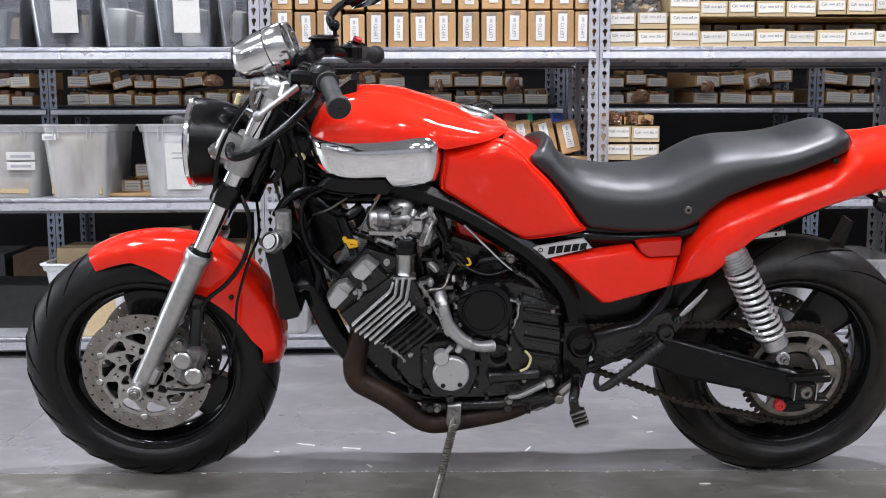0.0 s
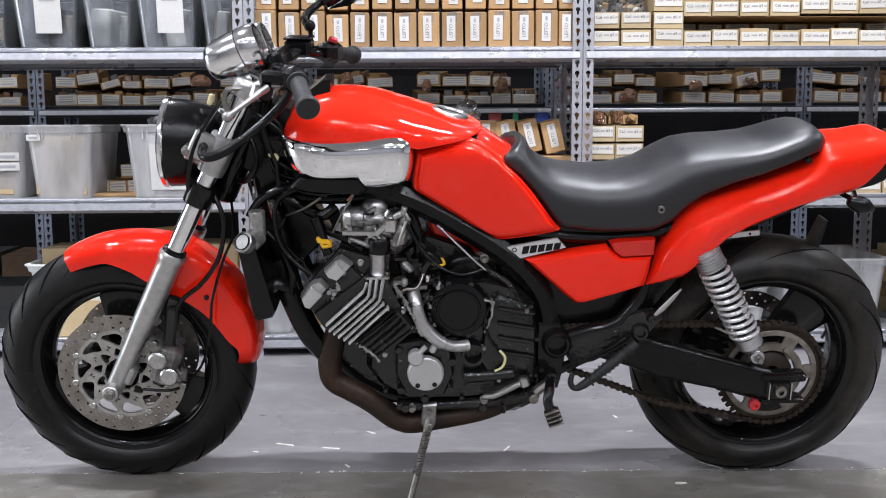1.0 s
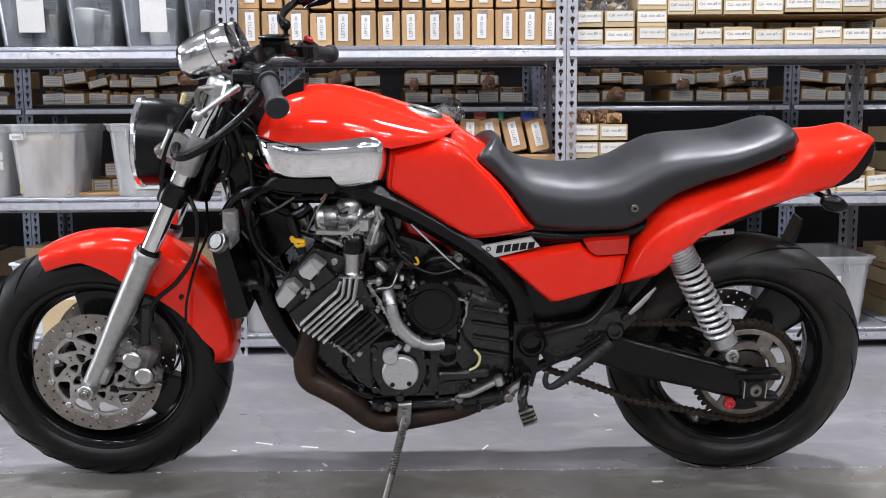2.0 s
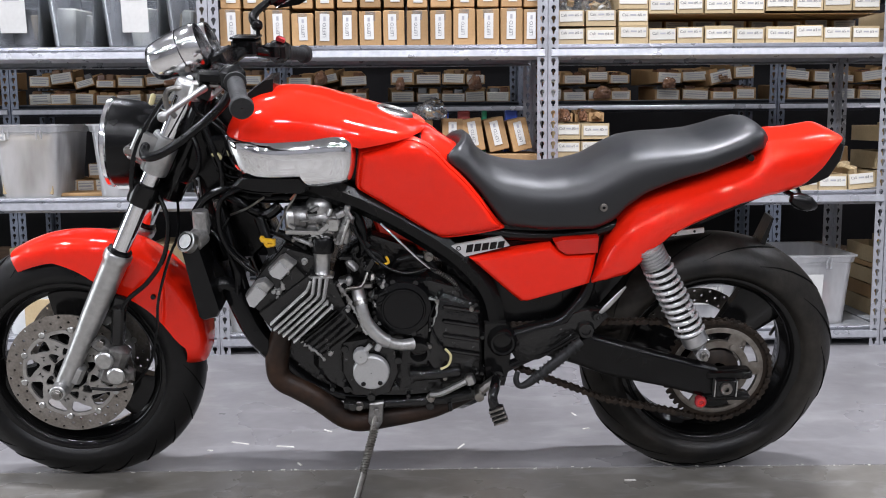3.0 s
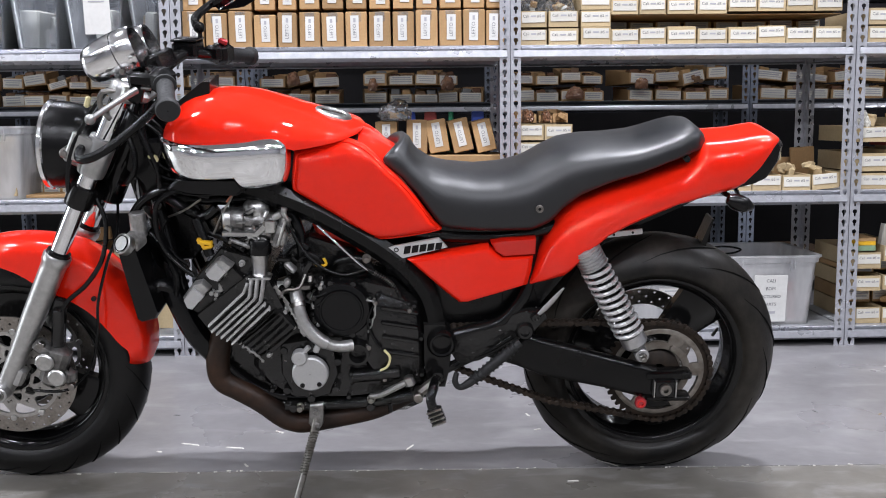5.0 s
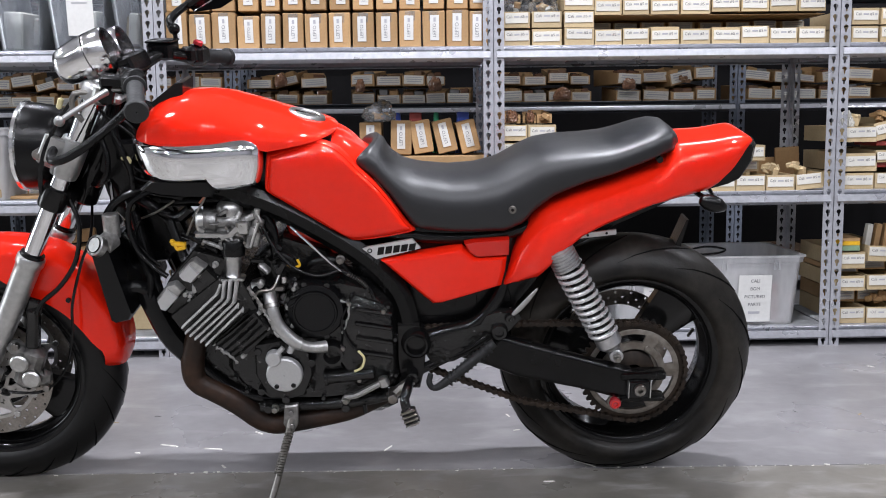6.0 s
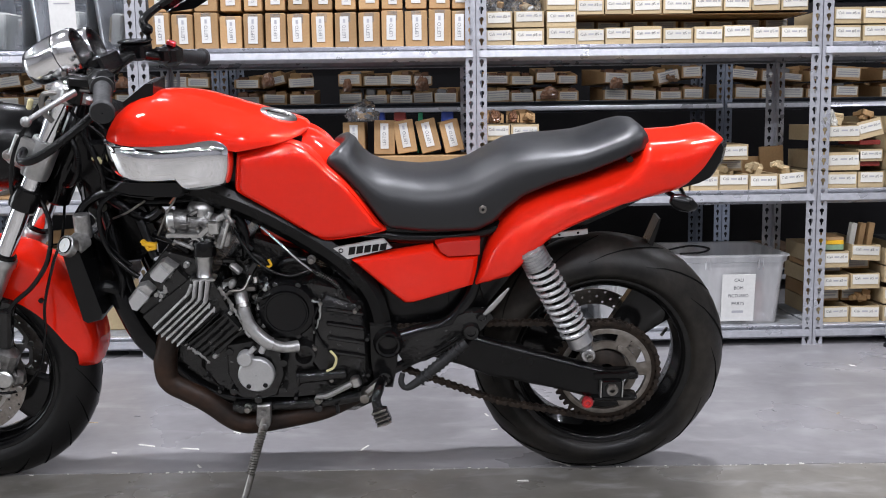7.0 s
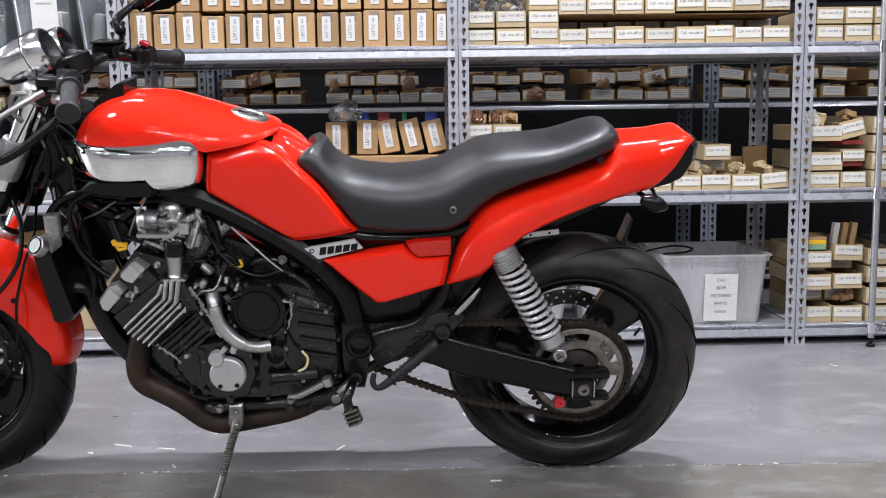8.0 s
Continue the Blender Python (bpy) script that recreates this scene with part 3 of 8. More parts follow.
def carton(x, y, z, w, d, h, m=CARD, open_top=False, label="", group="", rx=0, ry=0, rz=0, low_front=0.0):
    """A cardboard box; x is its front's middle, y its front, z its underside."""
    bm = B()
    hw, t = w / 2, 0.0035
    j = lambda s=0.0015: random.uniform(-s, s)
    if open_top:
        hf = h - low_front
        rect = lambda k, zf, zb: [V(-hw + k, k, zf), V(hw - k, k, zf), V(hw - k, d - k, zb), V(-hw + k, d - k, zb)]
        loft(bm, [rect(0, 0, 0), rect(0, hf, h), rect(t, hf, h), rect(t, t, t)])
    else:
        block(bm, -hw, hw, 0, d, 0, h, 0.0025)
        for v in bm.verts:
            if v.co.z > h * 0.6:
                v.co.x += j()
                v.co.z += j()
    ob = finish("cardboard_box", bm, m, None, "", 0)
    ob.matrix_world = pose(x, y, z, rx, ry, rz)
    return tagged(ob, label or "brown cardboard box on a steel shelf", "box", group)


def label(parent, w, h, z, x=0, bars=(), m=PAPER, text="", size=0.012, upright_text=False, name="label"):
    bm = B()
    block(bm, -w / 2, w / 2, -0.0016, 0.0, -h / 2, h / 2, 0.0004)
    ob = part(name, bm, m, parent, "white paper label", 0)
    ob.matrix_basis = pose(x, -0.0008, z, 0, random.uniform(-1.2, 1.2), 0)
    if upright_text:
        words(ob, "LEFTO", h * 0.19, 0, -0.0021, -h * 0.10, INK_DARK, -90)
        bar(ob, 0.0085, round(h * 0.16, 3), 0, -0.0021, h * 0.32, INK_GREY)
    for bw, bh, bx, bz in bars:
        bar(ob, bw, bh, bx, -0.0021, bz)
    if text:
        words(ob, text, size, 0, -0.0021, 0)
    return ob


def bag(x, y, z, sx, sy, sz, m, seed, what="crumpled clear plastic bag of parts lying in a box"):
    bm = B()
    if m in JUNK or m in (CARD, CARD_IN, CARD_PALE):
        # a heap of small cartons and parts
        rnd = random.Random(int(seed * 10))
        e = empty("parts_heap", pose(x, y, z), what.replace("crumpled clear plastic bag of parts", "heap of small cartons and parts"), "parts")
        for k in range(6):
            bm = B()
            w = rnd.uniform(0.35, 0.7) * sx
            turned_block(bm, (rnd.uniform(-0.6, 0.6) * sx, rnd.uniform(-0.5, 0.5) * sy, sz * rnd.uniform(0.25, 0.75)), (w, sy * rnd.uniform(0.4, 0.9), sz * rnd.uniform(0.3, 0.6)), (rnd.uniform(-15, 15), rnd.uniform(-25, 25), rnd.uniform(-40, 40)), 0.0015)
            part("small_carton", bm, m, e, "", 0)
        return e
    bmesh.ops.create_icosphere(bm, subdivisions=4, radius=1)
    for v in bm.verts:
        # creases: ridged noise at three sizes
        n = noise.noise(v.co * 1.3 + V(seed, 0, 0)) * 0.45 - abs(noise.noise(v.co * 2.2 + V(0, seed, 0))) * 0.55 - abs(noise.noise(v.co * 5 + V(0, 0, seed))) * 0.30 + 0.25
        v.co = v.co * (1 + n * (0.5 if m is WRAP else 1.0))
        v.co.z = max(v.co.z, -0.55)
        v.co = V(v.co.x * sx, v.co.y * sy, (v.co.z + 0.55) * sz)
    ob = finish("parts_bag", bm, m, None, "", 75 if m is POLY else 25)
    ob.matrix_world = pose(x, y, z)
    if m is POLY:
        rnd = random.Random(int(seed * 10))
        for k in range(4):
            bm = B()
            turned_block(bm, (rnd.uniform(-0.4, 0.4) * sx, rnd.uniform(-0.3, 0.3) * sy, sz * rnd.uniform(0.3, 0.6)), (sx * rnd.uniform(0.3, 0.8), sy * 0.4, sz * rnd.uniform(0.2, 0.5)), (rnd.uniform(-30, 30), rnd.uniform(-40, 40), rnd.uniform(0, 90)), 0.002)
            part("packet", bm, rnd.choice((CARD_PALE, CARD, JUNK[2], PAPER)), ob, "metal and plastic parts inside the bag", 0)
    return tagged(ob, what, "bag")


def tub(x0, x1, y0, y1, z0, h, m, label_text, taper=0.03, parent_group="storage tubs"):
    """An open storage tub: tapering walls, a turned-out rim, a sunk front panel."""
    cx, cy = (x0 + x1) / 2, (y0 + y1) / 2
    e = empty("storage_tub", pose(cx, cy, z0), label_text, "storage tub", parent_group)
    a, b = (x1 - x0) / 2, (y1 - y0) / 2

    def ring(s, z, off=0.0, r=0.03):
        w, d = a - taper * (1 - s) + off, b - taper * (1 - s) + off
        out = []
        for qx, qy, st in ((1, -1, -90), (1, 1, 0), (-1, 1, 90), (-1, -1, 180)):
            for k in range(4):
                an = radians(st + 30 * k)
                out.append(V(qx * (w - r) + r * math.cos(an), qy * (d - r) + r * math.sin(an), z))
        return out
    bm = B()
    t = 0.003
    rings = [ring(0, 0), ring(0.02, 0.006), ring(0.9, h - 0.03), ring(0.92, h - 0.028, 0.006), ring(1, h - 0.008, 0.008), ring(1, h - 0.006, 0.014), ring(1, h, 0.014), ring(1, h, -t), ring(0.9, h - 0.03, -t), ring(0.02, 0.008, -t), ring(0, t + 0.003, -t)]
    loft(bm, rings)
    body_ob = part("tub_body", bm, m, e)
    for fx in (-0.5, 0.5):
        bm = B()
        block(bm, fx * a - 0.010, fx * a - 0.006, -b - 0.008, -b + 0.004, h - 0.055, h - 0.012, 0.001)
        block(bm, fx * a + 0.006, fx * a + 0.010, -b - 0.008, -b + 0.004, h - 0.055, h - 0.012, 0.001)
        part("rim_rib", bm, m, e)
    return e, a, b


def tub_panel(e, x, y, z, w, h, m=PAPER_WHITE, lines=0, tilt=4):
    bm = B()
    block(bm, -w / 2, w / 2, -0.001, 0.001, -h / 2, h / 2, 0.0004)
    ob = part("label", bm, m, e, "white paper label", 0)
    ob.matrix_basis = pose(x, y, z, tilt, 0, 0)
    for i in range(lines):
        bar(ob, w * 0.6, 0.005, 0, -0.0016, h * 0.3 - i * 0.018)
    return ob


def tall_row(xs, z, y, d, group):
    for i, (xa, xb, h) in enumerate(xs):
        ob = carton((xa + xb) / 2, y + random.uniform(0, 0.012), z, xb - xa, d, h, CARD, False, "tall narrow brown cardboard box with a white upright label", group, rz=random.uniform(-1.2, 1.2))
        label(ob, random.uniform(0.030, 0.036), h * random.uniform(0.66, 0.78), h * 0.53, random.uniform(-0.006, 0.006), m=PAPER_WHITE, upright_text=True)
        bm = B()
        block(bm, -0.018, 0.018, -0.0007, 0.0, h - 0.035, h - 0.001, 0.0002)
        part("tape", bm, POLY, ob, "clear packing tape", 0)


random.seed(3)
# bay with the tall cartons, upper shelf: two layers
TALL = [(-0.437, -0.360, 0.133), (-0.352, -0.276, 0.125), (-0.270, -0.184, 0.131), (-0.176, -0.098, 0.118), (-0.089, -0.021, 0.125), (-0.012, 0.064, 0.127), (0.072, 0.151, 0.124), (0.159, 0.236, 0.126), (0.244, 0.323, 0.127), (0.331, 0.409, 0.127), (0.416, 0.496, 0.131), (0.503, 0.584, 0.130), (0.590, 0.671, 0.133), (0.675, 0.742, 0.128)]
tall_row(TALL, L3, 3.815, 0.38, "tall cartons")
tall_row([(a + 0.002, b - 0.002, 0.12) for a, b, h in TALL[:5]], L3 + 0.136, 3.822, 0.37, "tall cartons")
tall_row([(a + 0.002, b - 0.002, 0.12) for a, b, h in TALL[5:]], L3 + 0.138, 3.826, 0.37, "tall cartons")


def bin_box(x0, x1, z, h, y=3.815, d=0.40, written=True, m=CARD_PALE, open_top=True, full=None, rz=0.0, ry=0.0, group="labelled parts boxes", grey=False, low=0.004):
    w = x1 - x0
    ob = carton((x0 + x1) / 2, y, z, w, d, h, m, open_top, "low open cardboard parts box with a white written label" if open_top else "low cardboard parts box with a white label", group, ry=ry, rz=rz, low_front=low)
    if low > 0.02:
        # wrapped goods showing above the cut-down front
        for k in range(2):
            bm = B()
            turned_block(bm, (0, 0, 0), (w * random.uniform(0.36, 0.44), 0.07, h * random.uniform(0.5, 0.8)), (random.uniform(-8, 8), random.uniform(-7, 7), random.uniform(-12, 12)), 0.004)
            ob2 = part("packet", bm, random.choice((WRAP, WRAP, CARD_IN, JUNK[1], JUNK[2], CARD)), ob, "wrapped goods in the box", 0)
            ob2.location = (w * (-0.22 + 0.44 * k), 0.055, h * 0.46)
    h -= low - 0.004
    lh = min(h - 0.012 if grey else h - 0.020, 0.038)
    if grey:
        lw = w * random.uniform(0.84, 0.97)
        lh = min(h - 0.006, 0.052) * random.uniform(0.8, 1.0)
        lines = [(round(lw * random.uniform(0.7, 0.92), 2), random.choice((0.003, 0.004, 0.006)), random.uniform(-0.003, 0.003), lh * q) for q in (0.28, 0.05, -0.2)]
        lab = label(ob, lw, lh, h * 0.5 + random.uniform(-0.003, 0.003), random.uniform(-0.003, 0.003), bars=lines, m=PAPER)
        lab.rotation_euler.y += radians(random.uniform(-3, 3))
        return ob
    lab = label(ob, w * random.uniform(0.86, 0.95), lh * random.uniform(0.85, 1.0), h * 0.56 + random.uniform(-0.004, 0.004), random.uniform(-0.002, 0.002))
    if written:
        words(lab, "Cali", 0.0145, -w * 0.28, -0.0021, 0.004)
        bar(lab, w * 0.20, 0.006, w * 0.0, -0.0021, 0.004, INK_GREY)
        words(lab, "#5", 0.0145, w * 0.22, -0.0021, 0.004)
        bar(lab, w * 0.09, 0.006, w * 0.375, -0.0021, 0.004, INK_GREY)
    return ob


# bay with written labels, upper shelf
ROW1 = [(0.800, 0.898), (0.906, 1.015), (1.026, 1.135), (1.138, 1.238), (1.243, 1.340), (1.347, 1.452), (1.459, 1.568), (1.575, 1.679), (1.685, 1.787), (1.791, 1.894), (1.900, 2.000)]
for i, (a, b) in enumerate(ROW1):
    bin_box(a, b, L3, 0.060 + 0.004 * (i % 3), rz=random.uniform(-1, 1))
for i, (a, b) in enumerate(ROW1[:3]):
    bin_box(a, b, L3 + 0.066, 0.062, y=3.82)
for i, (a, b) in enumerate(ROW1[3:]):
    bin_box(a + 0.004, b - 0.002, L3 + 0.064, 0.040, y=4.02, d=0.2, m=CARD, grey=True)
for i, (a, b) in enumerate(ROW1[2:]):
    ob = bin_box(a, b, L3 + 0.128 - (0.018 if i in (1, 2, 3, 4) else 0.010 if i else 0), 0.060, y=3.823)
bm = B()
block(bm, 1.138, 2.0, 3.83, 4.20, L3 + 0.1065, L3 + 0.1085, 0.0005)
tagged(finish("cardboard_sheet", bm, CARD, None, "", 0), "flat sheet of brown cardboard between stacked boxes", "cardboard sheet")
bag(0.855, 3.93, L3 + 0.128, 0.045, 0.06, 0.06, POLY, 4.0)
bag(0.96, 3.93, L3 + 0.125, 0.05, 0.06, 0.05, POLY, 5.0)

# same bay, middle shelf
for a, b in ((0.800, 0.888), (0.892, 0.996)):
    for k in range(4):
        bin_box(a, b, L2 + 0.0665 * k, 0.062, y=3.82)
for x, w, h, lean in ((0.834, 0.074, 0.050, 4), (0.905, 0.050, 0.046, -5), (0.962, 0.058, 0.052, 3)):
    carton(x, 3.90, L2 + 0.264, w, 0.2, h, CARD, True, "open brown cardboard carton on stacked parts boxes", rz=lean, low_front=0.018)
    bag(x, 3.88, L2 + 0.266, w * 0.32, 0.06, h * 0.62, (WRAP, CARD, WRAP)[int(w * 1000) % 3], x * 11, "brown wrapped parts in an open carton")
for a, b in ((1.0, 1.105), (1.11, 1.215), (1.22, 1.33), (1.335, 1.44), (1.445, 1.565)):
    bin_box(a, b, L2, 0.062, y=3.82)
for a, b in ((1.0, 1.105), (1.11, 1.215)):
    bin_box(a, b, L2 + 0.066, 0.062, y=3.83)
for a, b, r in ((1.574, 1.678, 0), (1.682, 1.792, 0), (1.797, 1.904, 0), (1.912, 2.014, -5)):
    bin_box(a, b, L2 + (0.004 if r else 0), 0.062, y=3.82, ry=r)
bin_box(1.700, 1.802, L2 + 0.112, 0.062, y=3.86)
bin_box(1.69, 1.81, L2 + 0.066, 0.043, y=3.95, d=0.25, written=False, grey=True)
bag(1.62, 3.93, L2 + 0.050, 0.045, 0.06, 0.05, CARD_PALE, 8.0)
bag(1.52, 3.93, L2 + 0.045, 0.045, 0.06, 0.05, CARD, 8.5)
bag(1.73, 3.93, L2 + 0.045, 0.045, 0.06, 0.05, CARD_PALE, 8.7)
bag(1.86, 3.93, L2 + 0.050, 0.045, 0.06, 0.055, CARD_PALE, 9.0)
bag(1.965, 3.95, L2 + 0.055, 0.045, 0.05, 0.045, CARD_PALE, 10.0)

ob = carton(1.985, 4.10, L2, 0.10, 0.012, 0.155, CARD, False, "brown cardboard flap leaning at the back of a shelf", ry=-3)
ob = carton(1.93, 4.13, L2, 0.13, 0.10, 0.11, CARD, True, "open brown cardboard box at the back of a shelf", rz=6)
# tall cartons leaning on the middle shelf of the next bay
bm = B()
block(bm, 0.26, 0.745, 3.86, 4.2, 0, 0.145, 0.003)
ob = finish("cardboard_box", bm, CARD, None, "", 0)
ob.matrix_world = pose(0, 0, L2)
tagged(ob, "wide flat brown cardboard box carrying smaller boxes", "box")
for x, r, w, h in ((0.297, 0, 0.084, 0.126), (0.413, 1, 0.080, 0.130), (0.503, -9, 0.076, 0.126), (0.596, -13, 0.076, 0.126), (0.686, -13, 0.074, 0.122)):
    ob = carton(x, 3.93, L2 + 0.149 + abs(math.sin(radians(r))) * w / 2, w, 0.22, h, CARD, False, "tall narrow brown cardboard box leaning on its neighbour", "leaning cartons", ry=r)
    label(ob, 0.031, h * 0.74, h * 0.54, 0, m=PAPER_WHITE, upright_text=True)
bag(0.335, 3.95, L2 + 0.277, 0.05, 0.07, 0.045, POLY, 52.0, "crumpled clear plastic bag lying on a carton")
for x, m, w in ((0.40, BLUE, 0.03), (0.47, REDBOX, 0.05), (0.55, GREEN, 0.02), (0.66, BLUE, 0.05)):
    bm = B()
    turned_block(bm, (0, 0, 0.155), (w, 0.06, 0.31), (0, random.uniform(-3, 3), 0), 0.004)
    ob = finish("plastic_case", bm, m, None, "", 0)
    ob.matrix_world = pose(x, 4.215, L2 + 0.002)
    tagged(ob, "coloured plastic case at the back of the shelf", "case")
for x in (-0.33, -0.2, -0.06, 0.1):
    bin_box(x - 0.055, x + 0.055, L2, 0.075, y=4.02, d=0.2, m=CARD, grey=True)

# bay at the chrome wire rack: boxes with long sides
for a, b, z, h, r in ((2.105, 2.205, L1, 0.066, 0), (2.212, 2.326, L1, 0.066, 0), (2.100, 2.200, 0.205, 0.062, 0), (2.210, 2.322, 0.208, 0.062, 0), (2.102, 2.198, 0.292, 0.066, 0), (2.208, 2.318, 0.318, 0.064, 2)):
    bin_box(a, b, z, h, y=3.84, d=0.40, ry=r, group="boxes in the end bay")
for a, b in ((2.102, 2.203), (2.212, 2.322)):
    bin_box(a, b, 0.146, 0.056, y=3.93, d=0.30, m=CARD, grey=True)
bin_box(2.21, 2.32, 0.274, 0.040, y=3.93, d=0.30, m=CARD, grey=True)
bin_box(2.104, 2.198, 0.270, 0.020, y=3.9, d=0.3, m=CARD, grey=True)
for a, b, z, h, r in ((2.100, 2.216, L2, 0.064, 0), (2.222, 2.320, L2, 0.064, 0), (2.100, 2.226, 0.667, 0.072, 0), (2.220, 2.312, 0.700, 0.050, 0), (2.100, 2.221, 0.778, 0.062, 0), (2.222, 2.315, 0.792, 0.070, -14)):
    bin_box(a, b, z, h, y=3.84, d=0.40, ry=r, group="boxes in the end bay")
for z, m in ((0.680, REDBOX), (0.762, REDBOX)):
    bm = B()
    block(bm, 0, 0.08, 0, 0.2, 0, 0.018, 0.002)
    ob = finish("flat_carton", bm, m, None, "", 0)
    ob.matrix_world = pose(2.232, 3.86, z)
    tagged(ob, "flat red carton between stacked parts boxes", "box")
bag(2.15, 3.93, 0.825, 0.05, 0.08, 0.06, CARD_PALE, 12.0)
bag(2.12, 3.88, 0.83, 0.025, 0.03, 0.04, PAPER, 12.5, "crumpled paper in a box")
bag(2.28, 3.93, 0.850, 0.045, 0.07, 0.05, CARD, 13.0)
bag(2.27, 3.90, 0.144, 0.05, 0.03, 0.055, CARD_IN, 15.0)
for z, m, h in ((0.357, GREEN_PALE, 0.022), (0.379, YELLOW, 0.016), (0.395, CARD, 0.014)):
    bm = B()
    block(bm, 0, 0.07, 0, 0.14, 0, h, 0.002)
    ob = finish("flat_carton", bm, m, None, "", 0)
    ob.matrix_world = pose(2.115, 3.86, z)
    tagged(ob, "small flat carton on a parts box", "box")
for x in (2.24, 2.275, 2.31):
    bm = B()
    turned_block(bm, (0, 0, 0.04), (0.022, 0.03, 0.09), (0, 8, 0), 0.002)
    ob = finish("small_carton", bm, random.choice((CARD, JUNK[2], PAPER)), None, "", 0)
    ob.matrix_world = pose(x, 3.92, 0.372)
    tagged(ob, "small carton standing in a parts box", "box")
for a, b, z in ((2.34, 2.45, 0.147), (2.34, 2.45, 0.230), (2.34, 2.45, L1), (2.34, 2.45, 0.30), (2.34, 2.45, L2), (2.34, 2.45, 0.668), (2.34, 2.45, 0.736), (2.34, 2.45, 0.806)):
    bin_box(a, b, z, 0.066, y=3.84, group="boxes in the end bay")
for i in range(5):
    bin_box(2.10 + 0.11 * i, 2.20 + 0.11 * i, L3, 0.064, y=3.82, group="boxes in the end bay")
    bin_box(2.10 + 0.11 * i, 2.20 + 0.11 * i, L3 + 0.066, 0.064, y=3.82, group="boxes in the end bay")

# rear racks: two layers of shaded boxes, irregular
random.seed(11)
for x0, x1 in REAR[0:5]:
    x = x0 + 0.06
    while x < x1 - 0.15:
        w = random.uniform(0.095, 0.128)
        h1 = random.uniform(0.080, 0.092)
        gap = random.random() < 0.03
        if not gap:
            bin_box(x, x + w, M2, h1, y=5.06 + random.uniform(0, 0.06), d=0.36, m=CARD, grey=True, rz=random.uniform(-7, 7), group="boxes on the rear racks", low=random.uniform(0.026, 0.042))
            if random.random() < 0.96:
                dz = random.choice((0, 0, 0.0, 0.02))
                ob = bin_box(x + random.uniform(-0.006, 0.006), x + w, M2 + h1 + 0.003 + (0.012 if dz else 0), random.uniform(0.074, 0.092), y=5.06 + random.uniform(0, 0.07), d=0.34, m=CARD, grey=True, rz=random.uniform(-10, 10), ry=random.choice((0, 0, 0, 0, 0, 5, -6, -14)), group="boxes on the rear racks", low=random.uniform(0.026, 0.042))
            if random.random() < 0.14:
                bag(x + w / 2, 5.12, M2 + h1 * 2 + 0.002, w * 0.35, 0.06, 0.05, random.choice((WRAP, WRAP, JUNK[1], CARD)), x * 7 + 20)
            if random.random() < 0.22:
                bag(x + w * random.uniform(0.3, 0.7), 5.045, M2 + random.choice((0.01, h1 * 0.7, h1)), w * random.uniform(0.2, 0.42), 0.025, random.uniform(0.03, 0.05), random.choice((WRAP, WRAP, WRAP, JUNK[1])), x * 5 + 60, "crumpled brown wrapping over the front of a box")
        x += w + random.uniform(0.003, 0.016)
# rear racks, lower shelf: brown heaps, the dark painted into card and black boxes
for x0, x1 in REAR[0:5]:
    x = x0 + 0.06
    while x < x1 - 0.16:
        w = random.uniform(0.12, 0.24)
        carton(x + w / 2, 5.08 + random.uniform(0, 0.05), M1, w, 0.36, random.uniform(0.05, 0.13), random.choice((SHADED_CARD, SHADED_CARD, JUNK[0])), random.random() < 0.5, "cardboard box on a lower shelf, shade painted into its dark colour", "boxes on the rear racks", rz=random.uniform(-5, 5))
        x += w + random.uniform(0.01, 0.05)

# ---- tubs in the first bay ----
for x0, x1, bx in ((-1.68, -1.335, 0), (-1.318, -1.082, 1), (-1.066, -0.885, 0), (-0.872, -0.650, 2), (-0.640, -0.510, 0)):
    e, a, b = tub(x0, x1, 3.81, 4.22, L3, 0.24, TUB, "tall frosted plastic storage tub filled with parts", 0.02, "tubs on the upper shelf")
    if bx:
        tub_panel(e, 0.02, -b + 0.001, 0.115 + 0.01, 0.095, 0.145, lines=1, tilt=5)
    for k in range(4):
        random.seed(int(x0 * 100) + k)
        bm = B()
        turned_block(bm, (0, 0, 0.06), (a * random.uniform(0.4, 0.9), 0.16, random.uniform(0.08, 0.15)), (0, random.uniform(-8, 8), random.uniform(-20, 20)), 0.006)
        ob = part("packet", bm, random.choice((JUNK[3], JUNK[2], PAPER, JUNK[0])), e, "wrapped parts inside the tub")
        ob.location = (random.uniform(-a * 0.35, a * 0.35), random.uniform(-0.06, 0.1), 0.02)
